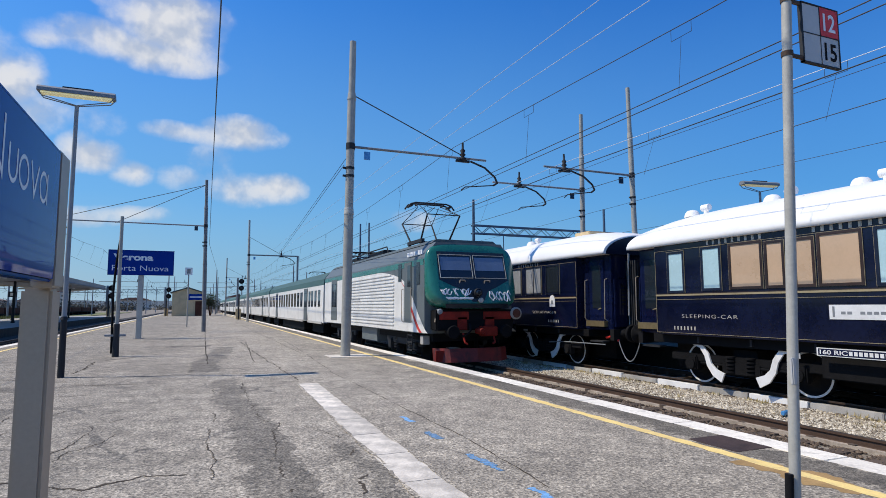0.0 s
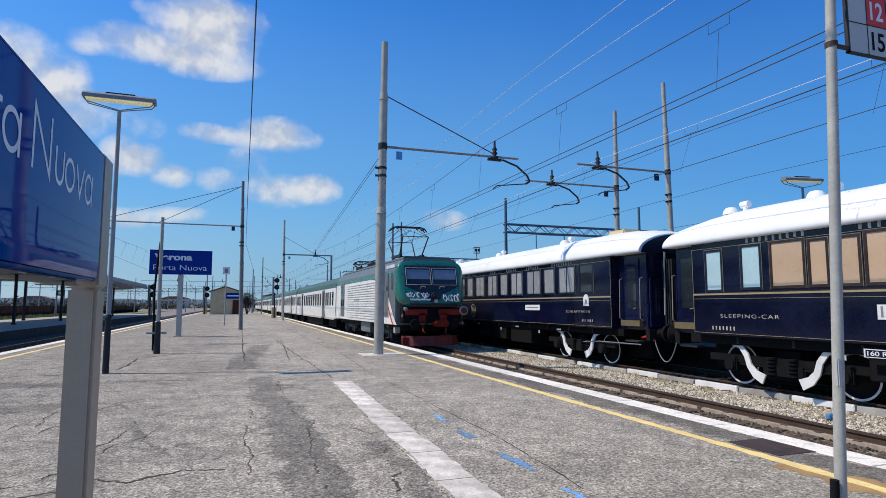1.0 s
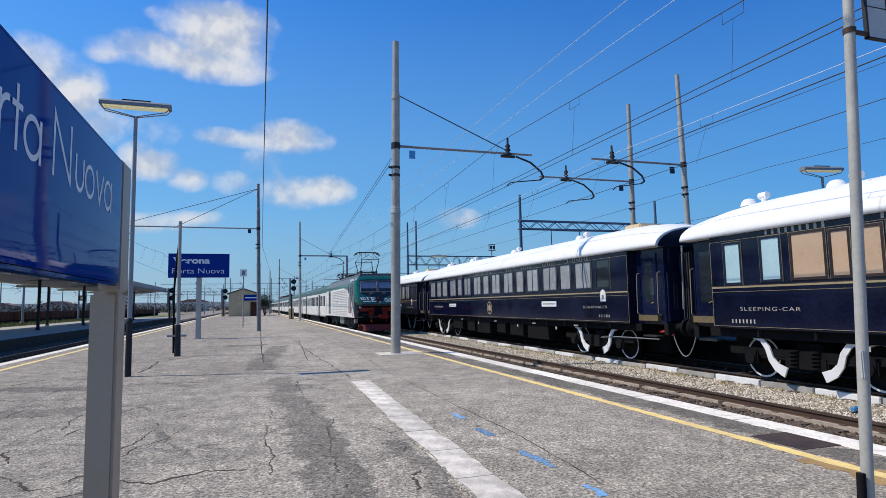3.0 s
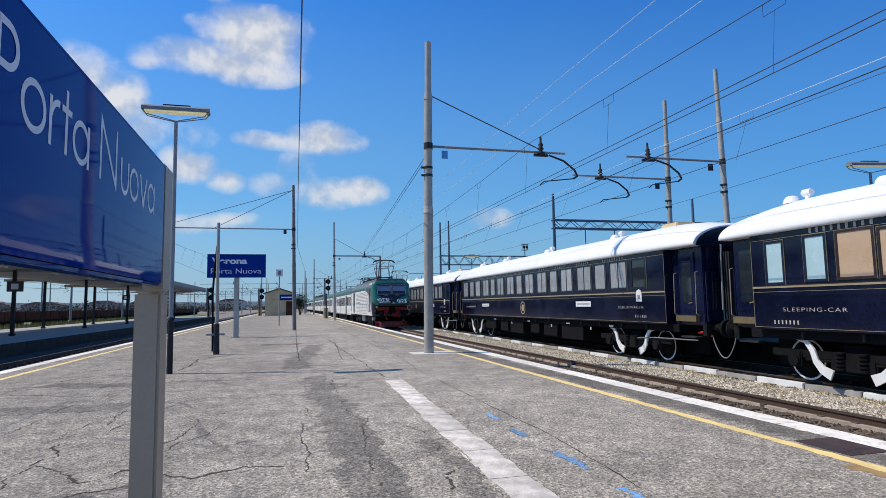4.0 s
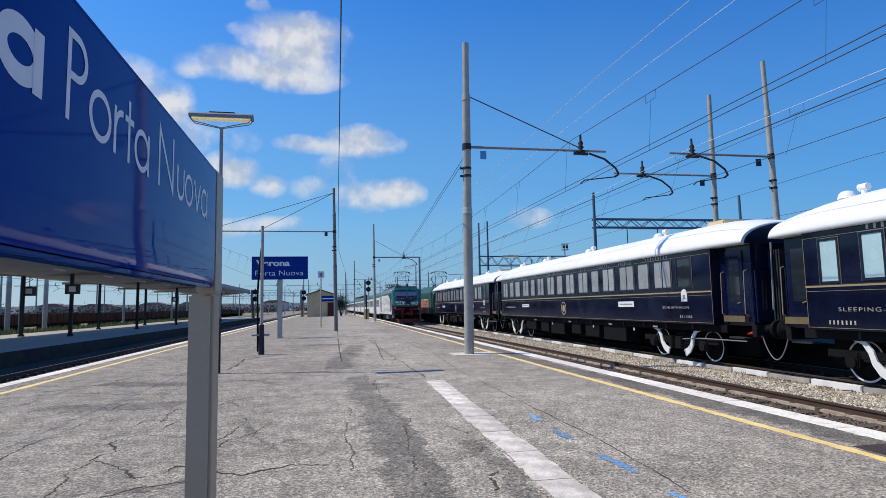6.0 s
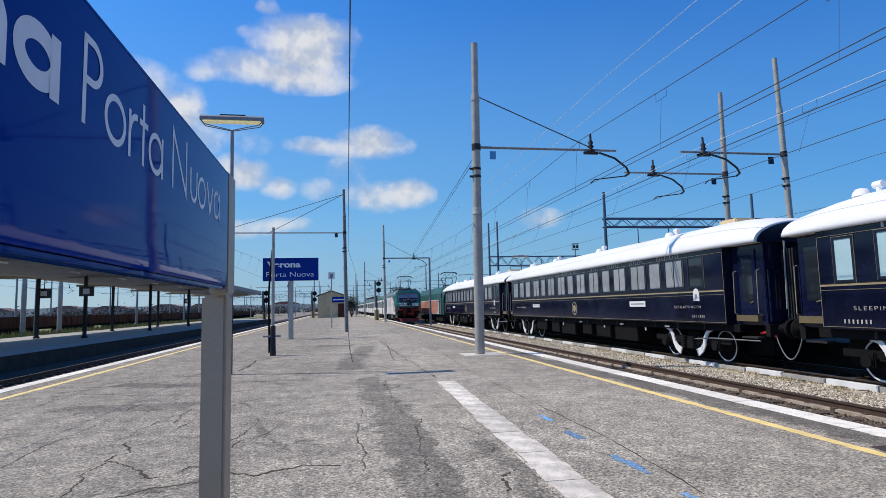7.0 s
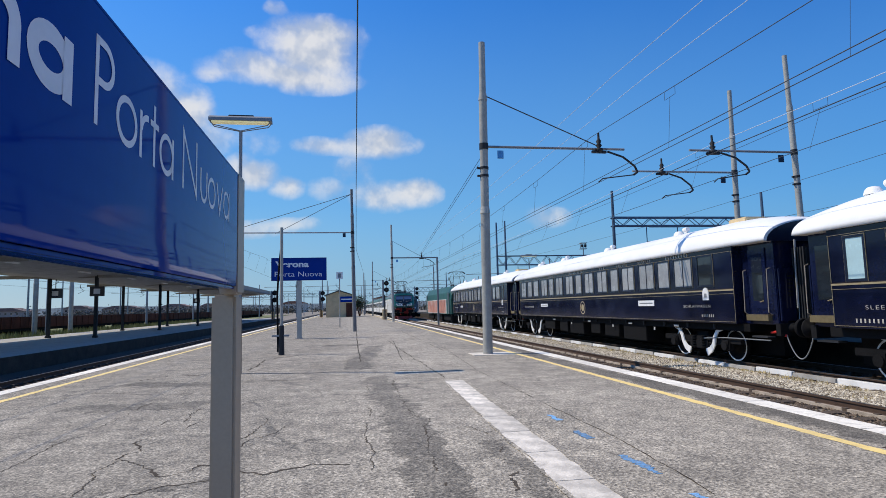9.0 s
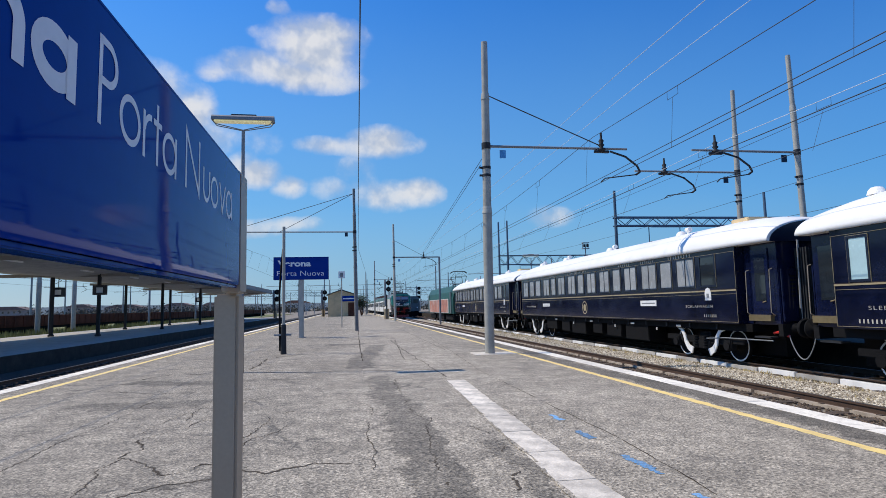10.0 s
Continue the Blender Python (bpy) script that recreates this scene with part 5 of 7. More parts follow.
def distance():
    rnd = random.Random(21)
    for i in range(16):
        w, h, d = rnd.uniform(14, 34), rnd.uniform(6, 15), rnd.uniform(10, 16)
        x, y = -420 + i * 52 + rnd.uniform(-12, 12), 560 + rnd.uniform(-60, 120)
        if i < 6:
            x, y = -190 - i * 55, 240 + i * 35
        t = thing("far_building", (x, y, -0.6), "distant pale building with a low tiled roof", "building", "far buildings")
        part("wall", box(B(), -w / 2, w / 2, -d / 2, d / 2, 0, h), "pale", t)
        part("roof", extrude(B(), [(-w / 2 - 0.6, h), (w / 2 + 0.6, h), (w * 0.2, h + 2.2), (-w * 0.2, h + 2.2)], -d / 2 - 0.6, d / 2 + 0.6), "tile", t)
        for k in range(int(w / 4)):
            for f in range(int(h / 3.2)):
                part("window", box(B(), -w / 2 + 1.6 + k * 4, -w / 2 + 2.9 + k * 4, -d / 2 - 0.04, -d / 2, 1 + f * 3.2, 2.5 + f * 3.2), "glass", t)
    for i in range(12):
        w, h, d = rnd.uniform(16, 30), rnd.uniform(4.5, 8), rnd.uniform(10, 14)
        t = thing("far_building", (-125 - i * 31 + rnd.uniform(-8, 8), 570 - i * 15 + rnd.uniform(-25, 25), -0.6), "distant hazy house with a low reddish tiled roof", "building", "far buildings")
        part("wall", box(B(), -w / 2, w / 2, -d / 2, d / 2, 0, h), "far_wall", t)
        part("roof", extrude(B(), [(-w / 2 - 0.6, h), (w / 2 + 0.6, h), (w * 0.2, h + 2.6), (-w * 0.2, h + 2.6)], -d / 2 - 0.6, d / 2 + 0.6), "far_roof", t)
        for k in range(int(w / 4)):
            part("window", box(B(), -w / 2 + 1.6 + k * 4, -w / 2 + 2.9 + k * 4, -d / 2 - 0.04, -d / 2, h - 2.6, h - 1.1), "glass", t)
    # a far wooded ridge on the skyline, distance haze mixed into its colour, and low bushes at the yard's edge
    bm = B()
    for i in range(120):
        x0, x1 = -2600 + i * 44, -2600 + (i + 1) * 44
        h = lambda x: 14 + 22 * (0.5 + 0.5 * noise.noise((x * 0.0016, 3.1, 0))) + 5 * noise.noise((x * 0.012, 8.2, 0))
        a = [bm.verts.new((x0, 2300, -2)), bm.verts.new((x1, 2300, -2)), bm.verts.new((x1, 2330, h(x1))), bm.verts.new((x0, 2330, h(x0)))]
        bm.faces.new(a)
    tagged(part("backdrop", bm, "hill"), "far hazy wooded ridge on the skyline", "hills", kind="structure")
    verts, faces = [], []
    for _ in range(420):
        x, y, r = rnd.uniform(-170, 120), rnd.uniform(330, 420), rnd.uniform(1.2, 3.4)
        if -30 < x < 45:
            y += 140
        for _ in range(60):
            p = Vector((x, y, -0.5)) + Vector((rnd.gauss(0, r), rnd.gauss(0, r * 0.5), abs(rnd.gauss(0.7, 0.6)) * r))
            k = len(verts)
            s = rnd.uniform(0.4, 1.0)
            for _ in range(3):
                verts.append(p + Vector((rnd.uniform(-s, s), rnd.uniform(-s, s), rnd.uniform(-s, s))))
            faces.append((k, k + 1, k + 2))
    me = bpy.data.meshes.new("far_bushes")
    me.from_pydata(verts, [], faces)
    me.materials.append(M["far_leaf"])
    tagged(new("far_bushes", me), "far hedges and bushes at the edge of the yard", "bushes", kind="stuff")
    verts, faces = [], []
    for _ in range(9000):
        x, y = rnd.uniform(-29, -23.7), 20 + 110 * rnd.random()
        h, k, a = rnd.uniform(0.35, 0.9), len(verts), rnd.uniform(0, 3.14)
        c, s = 0.09 * math.cos(a), 0.09 * math.sin(a)
        verts += [(x - c, y - s, -0.52), (x + c, y + s, -0.52), (x + rnd.uniform(-0.1, 0.1), y + rnd.uniform(-0.1, 0.1), -0.52 + h)]
        faces.append((k, k + 1, k + 2))
    me = bpy.data.meshes.new("weeds")
    me.from_pydata(verts, [], faces)
    me.materials.append(M["grass"])
    tagged(new("weeds", me), "yellow-green weeds along the far track", "weeds", kind="stuff")
    verts, faces = [], []
    for _ in range(230):
        cx, cy = rnd.choice((rnd.gauss(8.95, 0.12), rnd.gauss(10.62, 0.16), rnd.gauss(10.75, 0.12), rnd.gauss(10.1, 0.3))), rnd.uniform(4, 60)
        for _ in range(28):
            x, y = cx + rnd.gauss(0, 0.05), cy + rnd.gauss(0, 0.16)
            h, k, a = rnd.uniform(0.03, 0.11), len(verts), rnd.uniform(0, 3.14)
            c, s = 0.012 * math.cos(a), 0.012 * math.sin(a)
            verts += [(x - c, y - s, -0.47), (x + c, y + s, -0.47), (x + rnd.uniform(-0.05, 0.05), y + rnd.uniform(-0.05, 0.05), -0.47 + h)]
            faces.append((k, k + 1, k + 2))
    me = bpy.data.meshes.new("track_weeds")
    me.from_pydata(verts, [], faces)
    me.materials.append(M["straw"])
    tagged(new("track_weeds", me), "dry weeds growing in the ballast between tracks", "weeds", kind="stuff")


distance()


def shrub():
    """An untidy dark bush behind the shed: bare stems and many small leaves in clumps."""
    rnd = random.Random(77)
    t = thing("bush", (2.2, 113.0, 0), "untidy dark green bush behind the shed", "bush")
    bm = B()
    tips = []
    for i in range(9):
        a, r, h = i * 0.7, rnd.uniform(0.4, 1.1), rnd.uniform(1.8, 3.6)
        tip = Vector((r * math.cos(a), r * math.sin(a), h))
        tube(bm, (0.1 * math.cos(a), 0.1 * math.sin(a), 0), tip, 0.05, 0.015, 6)
        tips += [tip, tip * 0.7]
    part("stems", bm, "brown", t)
    bm = B()
    for tip in tips:
        for _ in range(110):
            p = tip + Vector((rnd.gauss(0, 0.34), rnd.gauss(0, 0.34), rnd.gauss(0, 0.3)))
            q = [bm.verts.new(p + Vector((rnd.uniform(-0.13, 0.13), rnd.uniform(-0.13, 0.13), rnd.uniform(-0.1, 0.1)))) for _ in range(3)]
            bm.faces.new(q)
    part("crown", bm, "leaf", t)


shrub()


def floodlight_mast():
    t = thing("floodlight_mast", (31.7, 75.0, -0.5), "slim grey floodlight mast with a small head cage", "lamp")
    part("pole", tube(B(), (0, 0, 0), (0, 0, 9.6), 0.09, 0.06, 10), "grey_steel", t)
    bm = B()
    for z in (9.3, 10.1):
        box(bm, -0.45, 0.45, -0.3, 0.3, z - 0.04, z + 0.04)
    for x in (-0.4, 0.4):
        box(bm, x - 0.03, x + 0.03, -0.03, 0.03, 9.3, 10.1)
    part("cage", bm, "grey_steel", t)
    for x in (-0.22, 0.22):
        part("floodlight", box(B(), x - 0.14, x + 0.14, -0.36, -0.12, 9.5, 9.9, 0.02), "dark_steel", t)


floodlight_mast()


# ---- the dark blue sleeping cars ----
SIDE = -1.42          # the cars' flank, from their axis
CAR2_WINDOWS = ((33.97, 34.85), (32.83, 33.55), (31.67, 32.48), (30.2, 31.1), (29.22, 29.83), (27.92, 28.8), (26.53, 27.41), (25.51, 26.15), (24.2, 25.07),
                (22.83, 23.72), (21.8, 22.43), (20.5, 21.41), (19.05, 20.04), (18.06, 18.72), (16.75, 17.69), (15.7, 16.4))


def roof_loft(y0, y1):
    """A white clerestory-less roof that dips to rounded ends."""
    bm = B()
    stations = []
    for d, k in ((-0.10, 0.52), (-0.07, 0.57), (0.05, 0.62), (0.4, 0.74), (0.9, 0.87), (1.5, 0.96), (2.2, 1.0)):
        stations.append((y0 + d, k))
    stations += [(y1 - (y - y0), k) for y, k in reversed(stations)]
    rings = []
    for y, k in stations:
        ring = []
        for i in range(25):
            a = math.pi * i / 24
            x, zz = math.cos(a), math.sin(a)
            w = 1.40 + 0.10 * min(1.0, k * 2.2)
            ring.append(bm.verts.new((-w * math.copysign(abs(x) ** 0.95, x), y, 2.99 + (0.25 + 0.61 * k) * zz ** 0.98)))
        rings.append(ring)
    for a, b in zip(rings, rings[1:]):
        for i in range(24):
            bm.faces.new((a[i], a[i + 1], b[i + 1], b[i])).smooth = True
    bm.faces.new(rings[0])
    bm.faces.new(rings[-1][::-1])
    for a, b in zip(rings, rings[1:]):
        bm.faces.new((a[0], b[0], b[24], a[24]))
    return bm


def car_window(t, s, y0, y1, z0, z1, pane, frame_mat="mahogany", gilt=True):
    """One framed window in a car's flank (s: -1 near side, 1 far side)."""
    x = s * 1.42
    bm = B()
    w = 0.055
    for a, b, c, d in ((y0 - w, y1 + w, z1, z1 + w), (y0 - w, y1 + w, z0 - w, z0), (y0 - w, y0, z0, z1), (y1, y1 + w, z0, z1)):
        box(bm, min(x, x + s * 0.022), max(x, x + s * 0.022), a, b, c, d)
    f = part("window_frame", bm, frame_mat, t)
    part("pane", box(B(), min(x, x + s * 0.006), max(x, x + s * 0.006), y0, y1, z0, z1), pane, f)
    if gilt:
        bm = B()
        q = w + 0.007
        for a, b, c, d in ((y0 - q, y1 + q, z1 + w, z1 + q), (y0 - q, y0 - w, z0 - q, z1 + w), (y1 + w, y1 + q, z0 - q, z1 + w)):
            box(bm, min(x, x + s * 0.018), max(x, x + s * 0.018), a, b, c, d)
        part("gilt_line", bm, "gold", f)


def bogie(t, yc):
    fr = B()
    for s in (-1, 1):
        box(fr, s * 1.08 - 0.06, s * 1.08 + 0.06, yc - 2.0, yc + 2.0, 0.22, 0.40, 0.02)
        for d in (-1.34, 1.34):
            box(fr, s * 1.1 - 0.1, s * 1.1 + 0.1, yc + d - 0.17, yc + d + 0.17, 0.02, 0.36, 0.03)
            tube(fr, (s * 1.2, yc + d, 0.17), (s * 1.24, yc + d, 0.17), 0.13, seg=14)
        box(fr, s * 1.08 - 0.08, s * 1.08 + 0.08, yc - 0.5, yc + 0.5, 0.0, 0.3, 0.03)
        for d in (-0.25, 0.25):
            for k in range(5):
                tube(fr, (s * 1.14, yc + d, 0.05 + k * 0.08), (s * 1.14, yc + d, 0.09 + k * 0.08), 0.11, seg=10)
        tube(fr, (s * 1.12, yc - 1.1, 0.2), (s * 1.12, yc + 1.1, 0.2), 0.03, seg=8)
    box(fr, -1.0, 1.0, yc - 0.3, yc + 0.3, 0.2, 0.55)
    b = part("bogie", fr, "black", t, "greasy black bogie")
    for d in (-1.34, 1.34):
        bm = B()
        tube(bm, (-0.8, yc + d, 0.17), (0.8, yc + d, 0.17), 0.09, seg=12)
        for s in (-1, 1):
            lathe(bm, (s * 0.68, yc + d, 0.17), (s, 0, 0), [(0.36, 0.0), (0.45, 0.02), (0.45, 0.14), (0.40, 0.14), (0.37, 0.10), (0.14, 0.07), (0.12, 0.2)], 28)
        w = part("wheelset", bm, "black", b)
        for s in (-1, 1):
            bm = B()
            n = 40
            for i in range(n):
                a0, a1 = 2 * math.pi * i / n, 2 * math.pi * (i + 1) / n
                q = []
                for a, r in ((a0, 0.455), (a1, 0.455), (a1, 0.412), (a0, 0.412)):
                    q.append(bm.verts.new((s * 0.826, yc + d + r * math.cos(a), 0.17 + r * math.sin(a))))
                bm.faces.new(q)
            part("tyre_face", bm, "white", b, "white-painted tyre rim")
        # white sand-pipe guards curving down beside each wheel
        for s in (-1, 1):
            k = 1 if d < 0 else -1
            bm = B()
            pts = [(yc + d + k * 0.10, 0.66), (yc + d + k * 0.32, 0.60), (yc + d + k * 0.47, 0.40), (yc + d + k * 0.54, 0.18), (yc + d + k * 0.68, 0.02), (yc + d + k * 0.90, -0.08)]
            wid = (0.05, 0.06, 0.065, 0.07, 0.09, 0.11)
            prev = None
            for i, ((yy, zz), w) in enumerate(zip(pts, wid)):
                p, q = pts[max(i - 1, 0)], pts[min(i + 1, len(pts) - 1)]
                nv = Vector((-(q[1] - p[1]), q[0] - p[0])).normalized()
                ring = [bm.verts.new((s * 1.18 + a, yy + b0 * nv.x, zz + b0 * nv.y)) for a, b0 in ((-0.02, -w), (0.02, -w), (0.02, w), (-0.02, w))]
                if prev:
                    for i in range(4):
                        bm.faces.new((prev[i], prev[(i + 1) % 4], ring[(i + 1) % 4], ring[i]))
                else:
                    bm.faces.new(ring)
                prev = ring
            bm.faces.new(prev[::-1])
            part("wheel_guard", bm, "white", b, "white-painted curved guard")
    return b


def letter_bars(t, y0, y1, z, h, n, s=-1, mat="pale_gilt", words=None):
    """Gilt letters of a maker's name as plain bars of their size."""
    x = s * 1.4235
    skip = words or ()
    step = (y1 - y0) / n
    src = part("letter_bar", box(B(), min(x, x + s * 0.004), max(x, x + s * 0.004), 0, step * 0.36, z, z + h), mat, t)
    for i in range(n):
        if i in skip:
            continue
        o = src if i == 0 else new("letter_bar", src.data)
        o.parent = t
        o.location = (0, y0 + i * step, 0)


def sleeping_car(name_label, y0, y1, windows, bogies, ventilators, ends=(1.3, 0.84)):
    """A riveted dark blue car: body between y0 and y1, with recessed end vestibules of the lengths in ends."""
    t = thing("sleeping_car", (TRACK_B, 0, 0), name_label, "railway car", "sleeping cars")
    v0, v1 = y0 - ends[0], y1 + ends[1]
    part("body", box(B(), -1.42, 1.42, y0, y1, 0.83, 3.02, 0.012), "navy", t, "glossy navy flank")
    part("roof", roof_loft(v0, v1), "roof_white", t, "clean white-painted curved roof")
    for a, b, e in ((v0, y0, -1), (y1, v1, 1)):
        vest = part("vestibule", box(B(), -1.16, 1.16, a, b, 0.83, 3.02, 0.02), "navy", t)
        mid = (a + b) / 2
        for s in (-1, 1):
            x = s * 1.16
            d = part("door", box(B(), min(x, x + s * 0.03), max(x, x + s * 0.03), mid - 0.33, mid + 0.33, 0.95, 2.85, 0.01), "navy", t)
            part("door_window", box(B(), min(x + s * 0.03, x + s * 0.036), max(x + s * 0.03, x + s * 0.036), mid - 0.20, mid + 0.20, 1.45, 2.70), "glass", d)
            part("sill", box(B(), min(x, x + s * 0.12), max(x, x + s * 0.12), mid - 0.42, mid + 0.42, 0.93, 1.09), "brass", d, "polished brass kick plate")
            part("door_handle", tube(B(), (x + s * 0.04, mid - 0.2, 1.45), (x + s * 0.07, mid - 0.1, 1.42), 0.015, seg=6), "brass", d)
            for yy in (mid - 0.46, mid + 0.46):
                part("handrail", chain(B(), [(x + s * 0.01, yy, 2.3), (x + s * 0.1, yy, 2.27), (x + s * 0.12, yy, 1.15), (x + s * 0.01, yy, 1.08)], 0.013, 8), "alu", t, "bright steel grab rail")
        end = v0 if e < 0 else v1
        bm = B()
        arch = [(-1.42 * math.cos(math.pi * i / 20), 2.98 + 0.56 * math.sin(math.pi * i / 20)) for i in range(21)]
        extrude(bm, arch, min(end + e * 0.085, end + e * 0.115), max(end + e * 0.085, end + e * 0.115))
        part("end_hood", bm, "navy_dark", t, "dark arched end panel")
        part("gangway_bellows", extrude(B(), [(-0.62 + 0.0, 0.85), (0.62, 0.85), (0.62, 2.75), (-0.62, 2.75)], min(end, end + e * 0.46), max(end, end + e * 0.46)), "dark_steel", t, "dark folded gangway bellows")
        for k in range(5):
            yy = end + e * (0.06 + 0.09 * k)
            for x in (-0.64, 0.64):
                part("bellows_fold", box(B(), x - 0.04, x + 0.04, yy - 0.022, yy + 0.022, 0.85, 2.8), "dark_steel", t)
        ya, yb = sorted((end + e * 0.02, end + e * 0.09))
        for s in (-1, 1):
            xa, xb = sorted((s * 1.13, s * 0.70))
            panel = part("end_panel", box(B(), xa, xb, ya, yb, 0.92, 2.28, 0.015), "navy", t, "navy end panel with dark louvres")
            for k in range(6):
                part("louvre", box(B(), s * 0.84 - 0.07, s * 0.84 + 0.07, min(end + e * 0.09, end + e * 0.105), max(end + e * 0.09, end + e * 0.105), 1.55 + k * 0.1, 1.60 + k * 0.1), "black", panel)
            for k, x in enumerate((0.70, 0.76, 0.82)):
                part("gangway_strip", tube(B(), (s * x, end + e * (0.16 + 0.05 * k), 1.25 if k else 0.95), (s * (x - 0.05), end + e * (0.16 + 0.05 * k), 3.0), 0.011, seg=6), "board_grey", t, "pale upright strip of the gangway")
            part("step", box(B(), min(s * 1.0, s * 1.24), max(s * 1.0, s * 1.24), mid - 0.3, mid + 0.3, 0.48, 0.52), "dark_steel", t)
        bm = B()
        for s in (-1, 1):
            lathe(bm, (s * 0.875, end, 0.76), (0, e, 0), [(0.12, 0.0), (0.12, 0.18), (0.08, 0.2), (0.08, 0.42), (0.24, 0.44), (0.25, 0.47), (0.22, 0.50)], 20)
        box(bm, -1.2, 1.2, end - 0.08, end + 0.08, 0.55, 0.86)
        part("buffer_beam", bm, "black", t)
    # gilt lines along both flanks
    for s in (-1, 1):
        for z0, z1, mat in ((1.755, 1.795, "gold"), (1.667, 1.674, "gold"), (0.875, 0.882, "gold"), (2.855, 2.861, "gold"), (1.80, 1.815, "mahogany")):
            x = s * 1.4205
            part("waist_line", box(B(), min(x, x + s * 0.012), max(x, x + s * 0.012), y0 + 0.02, y1 - 0.02, z0, z1), mat, t)
        for yy in (y0 + 0.02, y1 - 0.035):
            x = s * 1.4205
            part("corner_line", box(B(), min(x, x + s * 0.01), max(x, x + s * 0.01), yy, yy + 0.008, 0.885, 2.855), "gold", t)
        for wy0, wy1, z0, z1, pane, fm in windows:
            car_window(t, s, wy0, wy1, z0, z1, pane, fm)
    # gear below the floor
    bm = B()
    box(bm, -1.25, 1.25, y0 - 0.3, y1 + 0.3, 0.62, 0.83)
    # added centre filler, keeps the gap under the car black
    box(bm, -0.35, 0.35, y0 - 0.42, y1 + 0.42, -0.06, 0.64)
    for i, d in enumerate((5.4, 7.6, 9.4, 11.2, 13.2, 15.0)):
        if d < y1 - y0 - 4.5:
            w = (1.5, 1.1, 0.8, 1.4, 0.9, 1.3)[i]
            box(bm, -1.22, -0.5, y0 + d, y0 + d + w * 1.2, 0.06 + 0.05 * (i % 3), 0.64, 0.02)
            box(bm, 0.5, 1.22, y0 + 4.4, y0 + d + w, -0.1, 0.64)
    part("underframe", bm, "black", t, "black boxes below the floor and an added filler box")
    src = part("bracket", box(B(), -1.3, -1.24, 0, 0.05, 0.66, 0.8), "dark_steel", t)
    for i in range(14):
        o = src if i == 0 else new("bracket", src.data)
        o.parent = t
        o.location = (0, y0 + 1.2 + i * (y1 - y0 - 2.4) / 13, 0)
    for i, d in enumerate((3.1, 4.6, 6.3, 7.9, 10.2, 12.4, 14.7, 16.9)):
        if d < y1 - y0 - 1.5:
            part("label_plate", box(B(), -1.31, -1.30, y0 + d, y0 + d + (0.28, 0.09)[i % 2], 0.50 if i % 2 else 0.66, 0.60 if i % 2 else 0.72), "board_grey", t, "small pale plate below the floor")
    part("air_pipe", chain(B(), [(-1.2, y0 - ends[0] + 0.3, 0.42), (-1.2, y0 + 1.0, 0.40), (-1.2, y0 + 1.9, 0.34)], 0.018, 6), "grey_steel", t)
    for yc in bogies:
        bogie(t, yc)
    for yy in ventilators:
        part("ventilator", lathe(B(), (-0.25, yy, 3.80), (0, 0, 1), [(0.2, 0.0), (0.17, 0.1), (0.12, 0.16), (0.05, 0.18)], 16), "roof_white", t)
        bm = tube(B(), (-0.25, yy - 0.45, 3.80), (-0.25, yy - 0.45, 3.95), 0.06, seg=12)
        tube(bm, (-0.25, yy - 0.56, 3.98), (-0.25, yy - 0.34, 3.98), 0.085, seg=14)
        part("cowl", bm, "roof_white", t)
    # a seam across the roof near each end
    bm = B()
    for yy in (y0 + 3.6, y1 - 3.6):
        pts = [(-1.49 * math.copysign(abs(math.cos(math.pi * i / 16)) ** 0.95, math.cos(math.pi * i / 16)), yy, 2.99 + 0.862 * math.sin(math.pi * i / 16) ** 0.98) for i in range(17)]
        chain(bm, pts, 0.004, 5)
    part("roof_seam", bm, "fascia", t, "fine dark seam in the roof")
    bm = tube(B(), (-1.18, y1 - 1.15, 0.66), (-1.18, y1 - 1.15, 0.78), 0.06, 0.02, 10)
    part("tail_lamp_bracket", bm, "brass", t, "small brass fitting")
    return t


